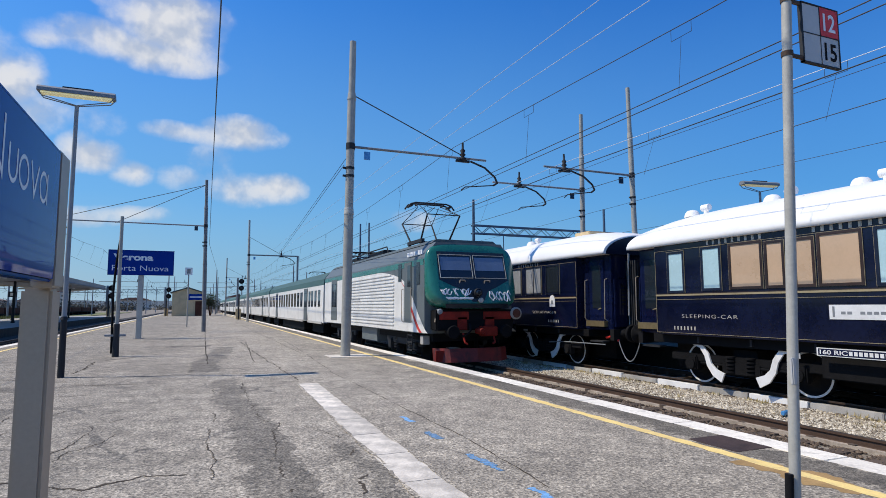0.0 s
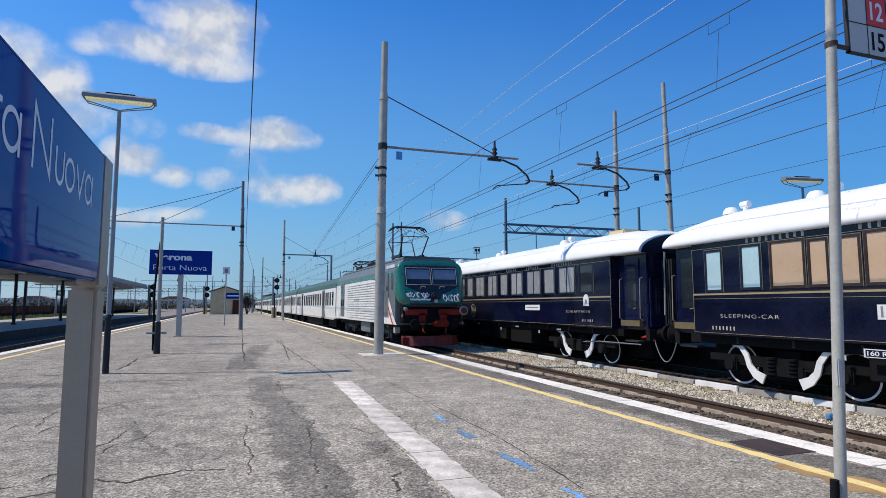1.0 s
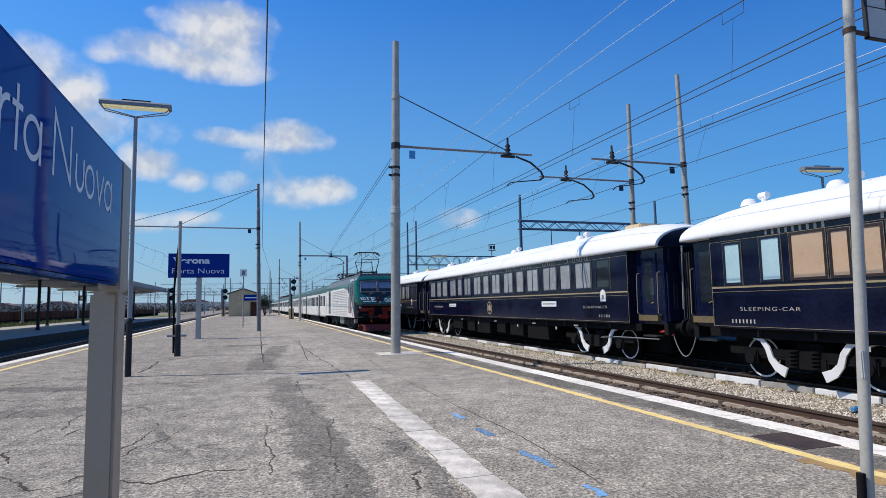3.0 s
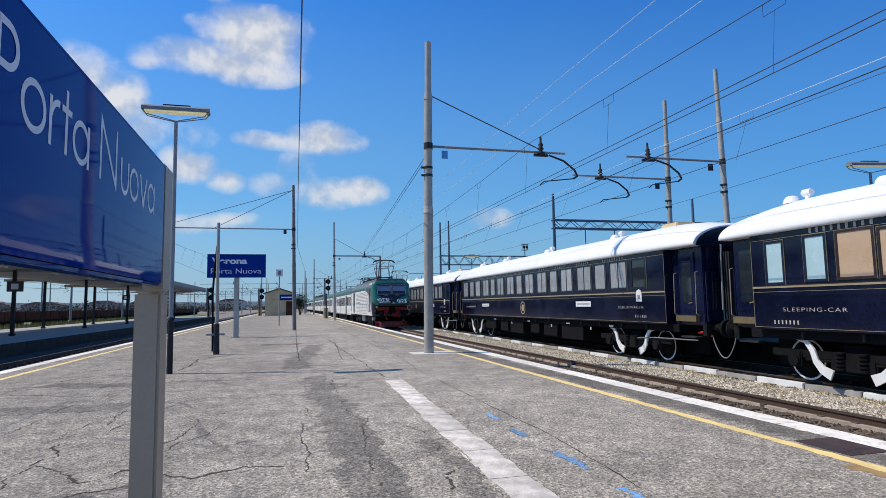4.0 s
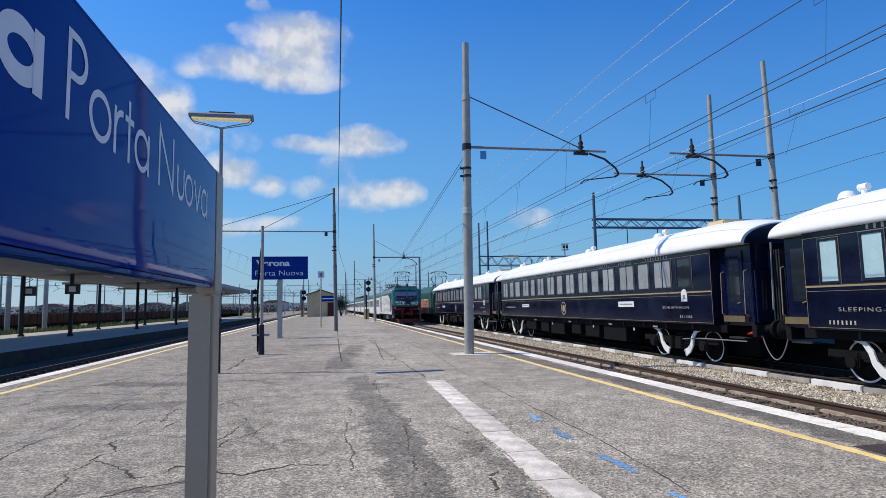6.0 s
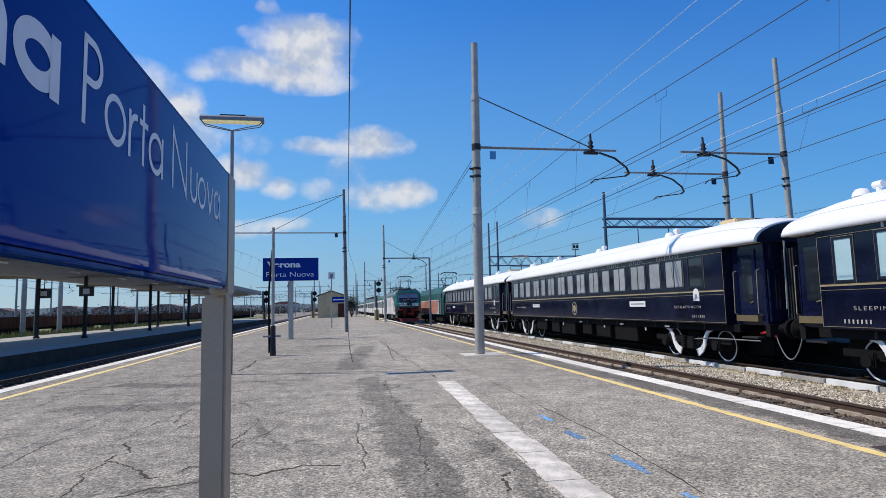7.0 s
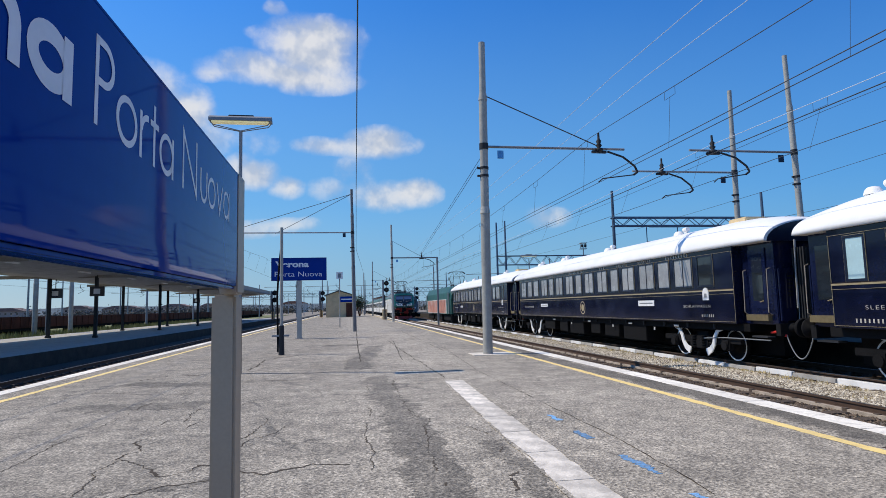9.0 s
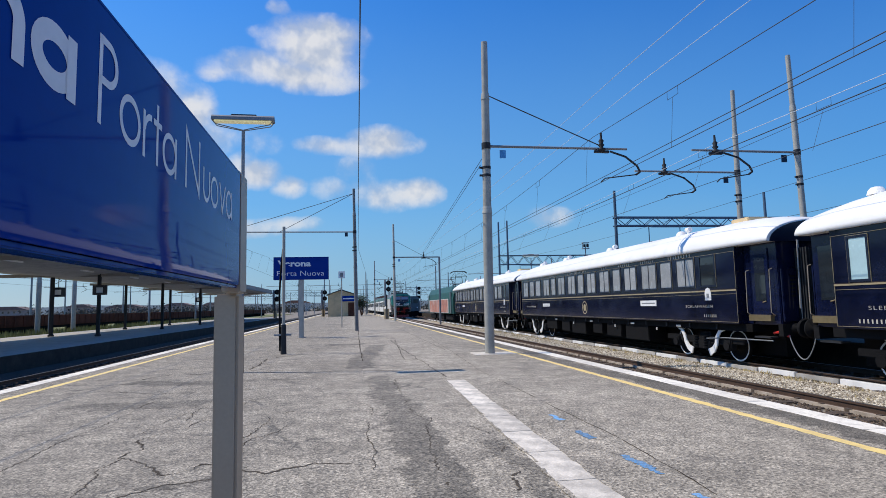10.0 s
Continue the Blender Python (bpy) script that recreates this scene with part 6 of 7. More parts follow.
def first_car():
    P, T_ = "blind", "blind_tan"
    w = [(10.54, 10.97, 1.88, 2.76, P, "navy_dark"), (9.48, 9.93, 1.91, 2.79, P, "navy_dark"), (8.46, 9.17, 1.92, 2.80, T_, "mahogany"), (7.97, 8.30, 1.92, 2.76, T_, "mahogany"), (7.36, 7.68, 1.92, 2.76, T_, "mahogany"),
         (6.5, 7.2, 1.92, 2.80, T_, "mahogany"), (5.6, 6.2, 1.90, 2.8, P, "navy_dark"), (4.4, 5.1, 1.92, 2.8, T_, "mahogany"), (3.3, 4.0, 1.92, 2.8, T_, "mahogany"), (1.9, 2.6, 1.92, 2.8, P, "navy_dark"),
         (0.2, 0.9, 1.92, 2.8, T_, "mahogany"), (-1.6, -0.9, 1.92, 2.8, T_, "mahogany"), (-3.4, -2.7, 1.92, 2.8, P, "navy_dark"), (-5.2, -4.5, 1.92, 2.8, T_, "mahogany"), (-7.4, -6.9, 1.92, 2.8, P, "navy_dark")]
    t = sleeping_car("navy blue sleeping car with tan blinds and white roof", -9.1, 11.46, w, (9.29, -6.93), (11.3, 9.0, 7.1, 4.6, 1.0, -4.0))
    letter_bars(t, 8.41, 9.92, 2.885, 0.10, 9)
    letter_bars(t, 5.1, 7.44, 2.885, 0.10, 14)
    letter_bars(t, -1.0, 3.5, 2.885, 0.10, 24, words=(3, 10, 11))
    lettering("letter", "SLEEPING-CAR", 0.085, on_west(10.62, 1.235, -1.4225), "pale_gilt", t, bold=-0.0015, width=1.55, spacing=1.2)
    letter_bars(t, 10.22, 10.94, 0.955, 0.085, 7)
    plate = part("notice_board", box(B(), -1.435, -1.421, 4.2, 7.1, 1.27, 1.53), "white", t, "long white notice board")
    bm = B()
    for i in range(22):
        if i % 5 != 4:
            box(bm, -1.4375, -1.4355, 4.5 + i * 0.11, 4.58 + i * 0.11, 1.36, 1.41)
    box(bm, -1.4375, -1.4355, 7.0, 7.04, 1.31, 1.5)
    box(bm, -1.4375, -1.4355, 5.6, 5.72, 1.44, 1.5)
    part("letter_bars", bm, "grey_steel", plate, "small grey bars of writing")
    plate = part("data_panel", box(B(), -1.44, -1.42, 4.7, 7.38, 0.60, 0.75), "white", t, "white-edged data panel")
    part("field", box(B(), -1.4425, -1.44, 4.73, 7.35, 0.615, 0.735), "navy", plate)
    bm = B()
    for i in range(24):
        box(bm, -1.445, -1.4425, 4.78 + i * 0.085, 4.84 + i * 0.085, 0.64, 0.71)
    part("letter_bars", bm, "white", plate)
    lettering("letter", "160 RIC", 0.075, on_west(7.32, 0.638, -1.4428), "white", plate, bold=0.002, width=0.5)
    return t


first_car()


def second_car(dy=0.0):
    w = [(a + dy, b + dy, 1.95, 2.80, "curtain" if i < 15 else "glass", "navy_dark") for i, (a, b) in enumerate(CAR2_WINDOWS)]
    t = sleeping_car("navy blue sleeping car with grey curtains and white roof", 14.75 + dy, 35.3 + dy, w, (17.0 + dy, 33.05 + dy), (19.2 + dy, 25.0 + dy, 30.5 + dy, 34.5 + dy))
    for a, b in CAR2_WINDOWS[:15]:
        if b - a > 0.85:
            part("glazing_bar", box(B(), -1.436, -1.426, (a + b) / 2 + dy - 0.02, (a + b) / 2 + dy + 0.02, 1.95, 2.80), "navy_dark", t)
    for y0, y1, n in ((16.9, 18.3, 9), (19.2, 20.2, 7), (21.0, 22.0, 6), (23.0, 23.6, 3), (25.2, 27.5, 14), (29.0, 32.5, 20)):
        letter_bars(t, y0 + dy, y1 + dy, 2.885, 0.09, n)
    lettering("letter", "SCHLAFWAGEN", 0.085, on_west(17.3 + dy, 1.28, -1.4225), "pale_gilt", t, bold=-0.001, width=1.4, spacing=1.2)
    letter_bars(t, 15.75 + dy, 16.4 + dy, 1.0, 0.085, 7)
    letter_bars(t, 32.6 + dy, 34.4 + dy, 1.31, 0.08, 10)
    for a, b, z0, z1 in ((19.1, 20.23, 1.34, 1.54), (30.2, 31.3, 1.35, 1.51)):
        plate = part("notice_plate", box(B(), -1.434, -1.421, a + dy, b + dy, z0, z1), "white", t, "small white notice plate")
        part("letter_bar", box(B(), -1.437, -1.434, a + dy + 0.1, b + dy - 0.1, (z0 + z1) / 2 - 0.02, (z0 + z1) / 2 + 0.02), "grey_steel", plate)
    bm = B()
    vs = [bm.verts.new((-1.424, 16.08 + dy + y, z)) for y, z in ((-0.15, 1.50), (0.15, 1.50), (0.15, 1.74), (0.10, 1.84), (0, 1.88), (-0.10, 1.84), (-0.15, 1.74))]
    f = bm.faces.new(vs)
    r = bmesh.ops.extrude_face_region(bm, geom=[f])
    bmesh.ops.translate(bm, vec=(-0.014, 0, 0), verts=[v for v in r["geom"] if isinstance(v, bmesh.types.BMVert)])
    plate = part("class_plate", bm, "white", t, "round-topped white plate")
    part("mark", box(B(), -1.442, -1.439, 16.02 + dy, 16.14 + dy, 1.58, 1.70), "grey_steel", plate)
    bm = B()
    for k, (ra, rb) in enumerate(((0.30, 0.25), (0.16, 0.0))):
        for i in range(28):
            a0, a1 = 2 * math.pi * i / 28, 2 * math.pi * (i + 1) / 28
            q = [bm.verts.new((-1.424, 25.47 + dy + r * 0.95 * math.cos(a), 1.29 + r * math.sin(a))) for a, r in ((a0, ra), (a1, ra), (a1, max(rb, 0.01)), (a0, max(rb, 0.01)))]
            bm.faces.new(q)
    part("crest", bm, "gold", t, "round gilt wreath emblem")
    part("roof_hatch", box(B(), -0.35, 0.35, 15.5 + dy, 16.3 + dy, 3.74, 3.95, 0.03), "tan_wall", t, "open beige roof hatch")
    return t


second_car()
second_car(23.45)


def hoses():
    for y in (13.0, 36.6):
        t = thing("brake_hose", (TRACK_B - 0.5, y, 0.45), "looped grey brake hose with red cocks between cars", "hose", "brake hoses")
        pts = [(-0.55, -0.5 + 0.85 * i / 24, 0.12 - 0.56 * math.sin(math.pi * i / 24) ** 0.8) for i in range(25)]
        part("hose", chain(B(), pts, 0.014, 8), "grey_steel", t)
        part("cock", chain(B(), [(-0.55, 0.35, 0.1), (-0.6, 0.62, 0.2), (-0.5, 0.95, 0.16)], 0.035, 8), "bright_red", t, "red cock handle")
        part("cock", chain(B(), [(-0.55, -0.5, 0.12), (-0.5, -0.7, 0.2)], 0.03, 8), "bright_red", t, "red cock handle")
        part("coupling", chain(B(), [(0.5, -1.0, 0.35), (0.5, -0.3, 0.2), (0.5, 0.3, 0.2), (0.5, 1.0, 0.35)], 0.05, 8), "black", t)


hoses()


# ---- locomotive at the head of the sleeping cars ----
def green_loco():
    t = thing("electric_locomotive", (TRACK_B, 60.4, 0), "green and white electric locomotive with red graffiti", "locomotive")
    prof = [(-1.45, 0.65), (1.45, 0.65), (1.48, 2.2), (1.40, 2.95), (1.05, 3.62), (-1.05, 3.62), (-1.40, 2.95), (-1.48, 2.2)]
    bm = B()
    rings = []
    for y, k, dz in ((0, 0.90, -0.3), (0.35, 0.97, -0.05), (1.1, 1.0, 0), (18.2, 1.0, 0), (18.95, 0.97, -0.05), (19.3, 0.90, -0.3)):
        rings.append([bm.verts.new((x * k, y, z + (dz if z > 2.5 else 0))) for x, z in prof])
    for a, b in zip(rings, rings[1:]):
        for i in range(8):
            bm.faces.new((a[i], a[(i + 1) % 8], b[(i + 1) % 8], b[i]))
    bm.faces.new(rings[0])
    bm.faces.new(rings[-1])
    part("body", bm, "loco_green_dull", t)
    for s in (-1, 1):
        x0, x1 = sorted((s * 1.462, s * 1.49))
        part("side_panel", box(B(), x0, x1, 2.2, 17.2, 0.72, 2.25), "train_white", t, "white flank panel")
        x0, x1 = sorted((s * 1.49, s * 1.494))
        part("graffiti", box(B(), x0, x1, 2.6, 16.8, 0.76, 2.2), "graffiti_red", t, "red and white spray graffiti")
        for y in (0.9, 17.9):
            part("cab_door", box(B(), min(s * 1.45, s * 1.50), max(s * 1.45, s * 1.50), y - 0.35, y + 0.35, 0.7, 2.9), "train_grey", t)
        for i in range(5):
            bm = box(B(), -0.02, 0.02, 0, 1.2, 0, 0.42)
            o = part("roof_grille", bm, "roof_grey", t)
            o.matrix_basis = pose(s * 1.26, 4.0 + i * 2.4, 3.08, 0, -s * 27, 0)
    for y in (-0.02, 19.3):
        for s in (-1, 1):
            part("windscreen", box(B(), s * 0.62 - 0.5, s * 0.62 + 0.5, y - 0.03, y + 0.05, 2.05, 2.75), "glass", t)
    bm = B()
    for yc in (3.4, 15.9):
        box(bm, -1.2, 1.2, yc - 2.2, yc + 2.2, -0.05, 0.5, 0.05)
        for d in (-1.4, 1.4):
            for s in (-1, 1):
                tube(bm, (s * 0.68, yc + d, 0.2), (s * 0.82, yc + d, 0.2), 0.5, seg=20)
    box(bm, -1.2, 1.2, 7.0, 12.3, -0.05, 0.65, 0.05)
    part("bogies", bm, "black", t)
    bm = B()
    for s in (-1, 1):
        lathe(bm, (s * 0.875, 0, 0.76), (0, -1, 0), [(0.1, 0), (0.1, 0.4), (0.25, 0.44), (0.25, 0.5)], 16)
    part("buffers", bm, "black", t)
    part("plough", box(B(), -1.3, 1.3, -0.1, 0.2, -0.15, 0.6), "black", t)
    return t


def pantograph(t, yc, base, top, up=True, mat="dark_steel"):
    """A diamond pantograph: four lower arms, four thin upper arms and the collector head."""
    bm = B()
    for s in (-0.55, 0.55):
        box(bm, s - 0.06, s + 0.06, yc - 0.75, yc + 0.75, base, base + 0.12)
        for y in (-0.65, 0.65):
            lathe(bm, (s, yc + y, base - 0.2), (0, 0, 1), [(0.09, 0), (0.05, 0.06), (0.09, 0.1), (0.05, 0.16), (0.07, 0.2)], 10)
    box(bm, -0.6, 0.6, yc - 0.06, yc + 0.06, base + 0.02, base + 0.1)
    p = part("pantograph", bm, mat, t, "raised diamond pantograph" if up else "lowered pantograph")
    knee = base + 0.12 + (top - base) * 0.52
    for e in (-1, 1):
        for s in (-0.55, 0.55):
            k = (s * 1.12, yc + e * 1.35, knee)
            part("lower_arm", tube(B(), (s, yc + e * 0.55, base + 0.1), k, 0.035, 0.028, 8), mat, p)
            bm = tube(B(), k, (s * 0.75, yc + e * 0.14, top - 0.12), 0.014, seg=6)
            tube(bm, k, (-s * 0.3, yc + e * 0.14, top - 0.12), 0.01, seg=5)
            part("upper_arm", bm, mat, p)
        part("knee_bar", tube(B(), (-0.62, yc + e * 1.35, knee), (0.62, yc + e * 1.35, knee), 0.02, seg=6), mat, p)
    bm = B()
    for e in (-0.16, 0.16):
        chain(bm, [(-0.92, yc + e, top - 0.22), (-0.8, yc + e, top - 0.06), (-0.6, yc + e, top), (0.6, yc + e, top), (0.8, yc + e, top - 0.06), (0.92, yc + e, top - 0.22)], 0.03, 8)
    for s in (-0.5, 0.5):
        tube(bm, (s, yc - 0.16, top - 0.06), (s, yc + 0.16, top - 0.06), 0.03, seg=6)
        tube(bm, (s * 1.5, yc - 0.16, top - 0.1), (s * 1.5, yc + 0.16, top - 0.1), 0.05, seg=8)
    part("collector_head", bm, mat, p)
    return p


gl = green_loco()
pantograph(gl, 3.6, 3.75, 5.28)


# ---- the departing push-pull train ----
def swoosh_edge(z):
    """Where, along the flank, the white livery panel gives way to grey towards the cab."""
    u = min(max((z - 0.72) / (2.78 - 0.72), 0.0), 1.0)
    return 0.35 + 2.2 * u ** 0.8 + 2.6 * u ** 9


def rear_loco():
    t = thing("electric_locomotive", (TRACK_R, 15.95, 0), "green and white push-pull locomotive with graffiti on its nose", "locomotive", "departing train")
    # body behind the nose
    prof = [(-1.5, 0.70), (1.5, 0.70), (1.5, 2.85), (1.47, 3.05), (1.12, 3.50), (-1.12, 3.50), (-1.47, 3.05), (-1.5, 2.85)]
    part("body", extrude(B(), prof, 0.62, 15.7), "train_grey", t, "grey locomotive body")
    # the rounded green nose
    bm = B()
    n = 44
    def outline(k, grow):
        pts = []
        for i in range(n):
            a = 2 * math.pi * (i + 0.5) / n
            c, s = math.cos(a), math.sin(a)
            w, h, e = 1.5 * k, 1.02 * k, 0.42
            pts.append((w * math.copysign(abs(c) ** e, c), 2.44 + h * math.copysign(abs(s) ** e, s) + grow))
        return pts
    lean = lambda z: 0.60 * max(0.0, z - 1.5) / 2.0
    rings = []
    for k, d in ((0.80, 0.0), (0.86, 0.02), (0.93, 0.08), (0.98, 0.2), (1.0, 0.38), (1.0, 0.68)):
        rings.append([bm.verts.new((x, d + lean(z) * (1 - min(1, d / 0.68)), z)) for x, z in outline(k, 0.0)])
    for a, b in zip(rings, rings[1:]):
        for i in range(n):
            bm.faces.new((a[i], a[(i + 1) % n], b[(i + 1) % n], b[i])).smooth = True
    nose = part("nose_shell", bm, "train_green", t, "rounded dark green cab shell")
    bm = B()
    vs = [bm.verts.new((x, lean(z) + 0.004, z)) for x, z in outline(0.805, 0.0)]
    bm.faces.new(vs)
    part("cab_front", bm, "train_green", nose)
    bm = B()
    hull = ((-1.16, 3.20), (1.16, 3.20), (1.17, 2.32), (0.72, 2.10), (0.42, 1.98), (0.22, 1.66), (-0.16, 1.66), (-0.38, 2.0), (-0.72, 2.12), (-1.17, 2.32))
    a = [bm.verts.new((x, lean(z) - 0.004, z)) for x, z in hull]
    bm.faces.new(a)
    part("cab_mask", bm, "mask", nose, "black cab mask")
    bm = B()
    box(bm, -1.05, 1.05, lean(1.55) - 0.006, lean(1.55) + 0.02, 1.46, 1.60)
    part("lower_mask", bm, "mask", nose)
    tilt = lambda z: lean(z) - 0.012
    for x0, x1 in ((-1.12, -0.04), (0.04, 1.12)):
        bm = B()
        a = [bm.verts.new((x, tilt(z), z)) for x, z in ((x0, 2.40), (x1, 2.40), (x1, 3.08), (x0, 3.08))]
        b = [bm.verts.new((x, tilt(z) + 0.03, z)) for x, z in ((x0, 2.40), (x1, 2.40), (x1, 3.08), (x0, 3.08))]
        bm.faces.new(a[::-1])
        for i in range(4):
            bm.faces.new((a[i], a[(i + 1) % 4], b[(i + 1) % 4], b[i]))
        w = part("windscreen", bm, "glass", nose, "dark windscreen reflecting the sky")
        bm = B()
        bm.faces.new([bm.verts.new((x, tilt(z) - 0.004, z)) for x, z in ((x0 + 0.04, 2.62), (x1 - 0.04, 2.62), (x1 - 0.04, 3.03), (x0 + 0.04, 3.03))])
        part("sun_blind", bm, "cab_blind", w, "pale blue-grey cab blind")
        part("windscreen_frame", chain(B(), [(x, tilt(z) - 0.008, z) for x, z in ((x0, 2.38), (x1, 2.38), (x1, 3.10), (x0, 3.10), (x0, 2.38))], 0.012, 6), "galvanised", w)
    for x in (-0.42, 0.42):
        part("wiper", chain(B(), [(x - 0.1, tilt(2.3) - 0.02, 2.22), (x - 0.08, tilt(2.3) - 0.04, 2.31), (x + 0.08, tilt(2.3) - 0.04, 2.31), (x + 0.1, tilt(2.3) - 0.02, 2.26)], 0.018, 6), "alu", nose)
    lamp = part("head_lamp", lathe(B(), (0.02, 0.06, 1.93), (0, -1, 0), [(0.13, 0.0), (0.13, 0.08), (0.12, 0.10), (0.10, 0.07)], 20), "dark_steel", nose)
    part("lens", lathe(B(), (0.02, 0.03, 1.93), (0, -1, 0), [(0.10, 0.0), (0.10, 0.07), (0.05, 0.09)], 16), "glass", lamp)
    part("emblem", lathe(B(), (0.10, 0.02, 1.70), (0, -1, 0), [(0.08, 0.0), (0.085, 0.04), (0.07, 0.05)], 9), "concrete", nose, "small pale emblem")
    rnd = random.Random(3)
    for x0, x1, zc, hh, k in ((-1.15, -0.86, 1.95, 0.11, 4), (-0.74, -0.62, 1.95, 0.12, 2), (-0.50, -0.22, 1.93, 0.12, 4), (-1.0, -0.12, 1.76, 0.03, 12), (0.45, 0.62, 1.82, 0.2, 2), (0.70, 0.86, 1.84, 0.16, 3), (0.95, 1.16, 1.83, 0.2, 3)):
        pts = []
        for i in range(k * 4):
            u = i / (k * 4 - 1)
            z = zc + hh * math.sin(i * 1.35 + x0) * rnd.uniform(0.6, 1.1)
            x = x0 + (x1 - x0) * u + 0.06 * math.cos(i * 1.7)
            pts.append((x, lean(z) - 0.014 + (0.0 if abs(x) < 1.15 else 0.05), z))
        part("graffiti", chain(B(), pts, 0.017, 5), "sign_white", nose, "pale sprayed scrawl")
    # buffer beam, buffers, coupling and plough
    bm = B()
    box(bm, -1.30, 1.30, 0.16, 0.7, 0.80, 1.42, 0.03)
    beam = part("buffer_beam", bm, "black", t)
    for x0, x1, z0, z1 in ((-1.2, -0.25, 1.12, 1.36), (0.25, 1.2, 1.12, 1.36), (-0.62, -0.3, 0.82, 1.2), (0.3, 0.62, 0.82, 1.2)):
        part("red_beam", box(B(), x0, x1, 0.13, 0.17, z0, z1, 0.01), "red", beam, "dull red beam plate")
    for s in (-1, 1):
        bm = lathe(B(), (s * 0.875, 0.2, 0.76), (0, -1, 0), [(0.13, 0.0), (0.13, 0.12), (0.08, 0.13), (0.08, 0.3), (0.19, 0.32), (0.2, 0.35), (0.18, 0.38)], 22)
        part("buffer", bm, "black", beam)
        part("step_iron", chain(B(), [(s * 0.5, 0.0, 0.72), (s * 0.5, -0.12, 0.45), (s * 0.42, -0.14, 0.4)], 0.03, 6), "red", beam)
    bm = lathe(B(), (0.05, 0.15, 0.78), (0, -1, 0), [(0.10, 0), (0.10, 0.28), (0.07, 0.34)], 14)
    box(bm, 0.05, 0.62, -0.1, 0.12, 0.62, 0.92, 0.03)
    part("coupler", bm, "red", beam, "red coupling hook and socket box")
    part("hose", chain(B(), [(-0.25, 0.05, 1.0), (-0.3, -0.1, 0.8), (-0.45, -0.12, 0.66), (-0.55, 0, 0.62)], 0.03, 6), "black", beam)
    bm = B()
    prev = None
    for x, y in ((-1.22, 0.55), (-0.85, 0.2), (0.0, 0.1), (0.85, 0.2), (1.22, 0.55)):
        ring = [bm.verts.new((x, y, 0.26)), bm.verts.new((x, y - 0.10, -0.14)), bm.verts.new((x, y + 0.06, -0.14)), bm.verts.new((x, y + 0.12, 0.26))]
        if prev:
            for i in range(4):
                bm.faces.new((prev[i], prev[(i + 1) % 4], ring[(i + 1) % 4], ring[i]))
        else:
            bm.faces.new(ring)
        prev = ring
    bm.faces.new(prev[::-1])
    part("plough", bm, "oily_red", beam, "dull red oily snow plough")
    # left end in a brighter red: the light it catches is painted in
    part("plough_end", box(B(), -1.26, -0.80, 0.30, 0.36, -0.12, 0.2, 0.01), "red", beam, "dull red plough end, sunlight put into its colour")
    disc = part("tail_disc", lathe(B(), (1.36, 0.12, 1.30), (0, -1, 0), [(0.19, 0.0), (0.19, 0.05), (0.15, 0.06)], 22), "fascia", t, "round tail disc with a pale rim")
    part("disc_centre", lathe(B(), (1.36, 0.05, 1.30), (0, -1, 0), [(0.14, 0), (0.13, 0.012)], 20), "brown", disc)
    part("tail_lamp", lathe(B(), (-1.18, 0.28, 1.36), (0, -1, 0), [(0.09, 0), (0.09, 0.14), (0.06, 0.16)], 14), "grey_steel", t)
    part("cab_step", chain(B(), [(-1.25, 0.3, 1.3), (-1.32, 0.22, 1.05)], 0.02, 6), "alu", t)
    # the flanks: green upper band, white ribbed panel, red and white sweep, doors
    for s in (-1, 1):
        x = s * 1.5
        part("green_band", box(B(), min(x, x + s * 0.006), max(x, x + s * 0.006), 0.7, 15.65, 2.79, 2.98), "train_green", t)
        bm = B()
        zs = [0.72 + (2.78 - 0.72) * i / 24 for i in range(25)]
        a = [bm.verts.new((x + s * 0.008, swoosh_edge(z), z)) for z in zs]
        b = [bm.verts.new((x + s * 0.008, 15.6, z)) for z in zs]
        for i in range(24):
            bm.faces.new((a[i], b[i], b[i + 1], a[i + 1]))
        panel = part("white_panel", bm, "train_white", t, "white flank panel with a swept end")
        bm = B()
        for i in range(15):
            z = 0.86 + i * 0.125
            ya = max(3.55, swoosh_edge(z) + 0.3)
            box(bm, min(x + s * 0.006, x + s * 0.04), max(x + s * 0.006, x + s * 0.04), ya, 11.6, z, z + 0.05, 0.006)
        part("ribs", bm, "train_white", panel)
        bm = B()
        last = None
        for i in range(21):
            z = 0.72 + (2.35 - 0.72) * i / 20
            y, w = swoosh_edge(z) + 0.30 + 0.15 * (1 - i / 20), 0.04 + 0.20 * (1 - i / 20)
            pair = (bm.verts.new((x + s * 0.013, y, z)), bm.verts.new((x + s * 0.013, y + w, z)))
            if last:
                bm.faces.new((last[0], last[1], pair[1], pair[0]))
            last = pair
        part("red_sweep", bm, "bright_red", panel, "curved red stripe")
        door = part("cab_door", box(B(), min(x, x + s * 0.02), max(x, x + s * 0.02), 1.75, 2.45, 1.0, 2.95, 0.008), "train_grey", t)
        part("door_window", box(B(), min(x + s * 0.02, x + s * 0.026), max(x + s * 0.02, x + s * 0.026), 1.82, 2.12, 2.15, 2.85), "glass", door)
        part("side_window", box(B(), min(x, x + s * 0.014), max(x, x + s * 0.014), 1.0, 1.3, 2.2, 2.9), "mask", t)
        part("side_vent", box(B(), min(x, x + s * 0.014), max(x, x + s * 0.014), 2.75, 3.1, 2.35, 2.95), "mask", t)
        for yy in (1.65, 2.55):
            part("handrail", chain(B(), [(x + s * 0.01, yy, 2.1), (x + s * 0.07, yy, 2.08), (x + s * 0.07, yy, 1.05), (x + s * 0.01, yy, 1.02)], 0.014, 6), "alu", t)
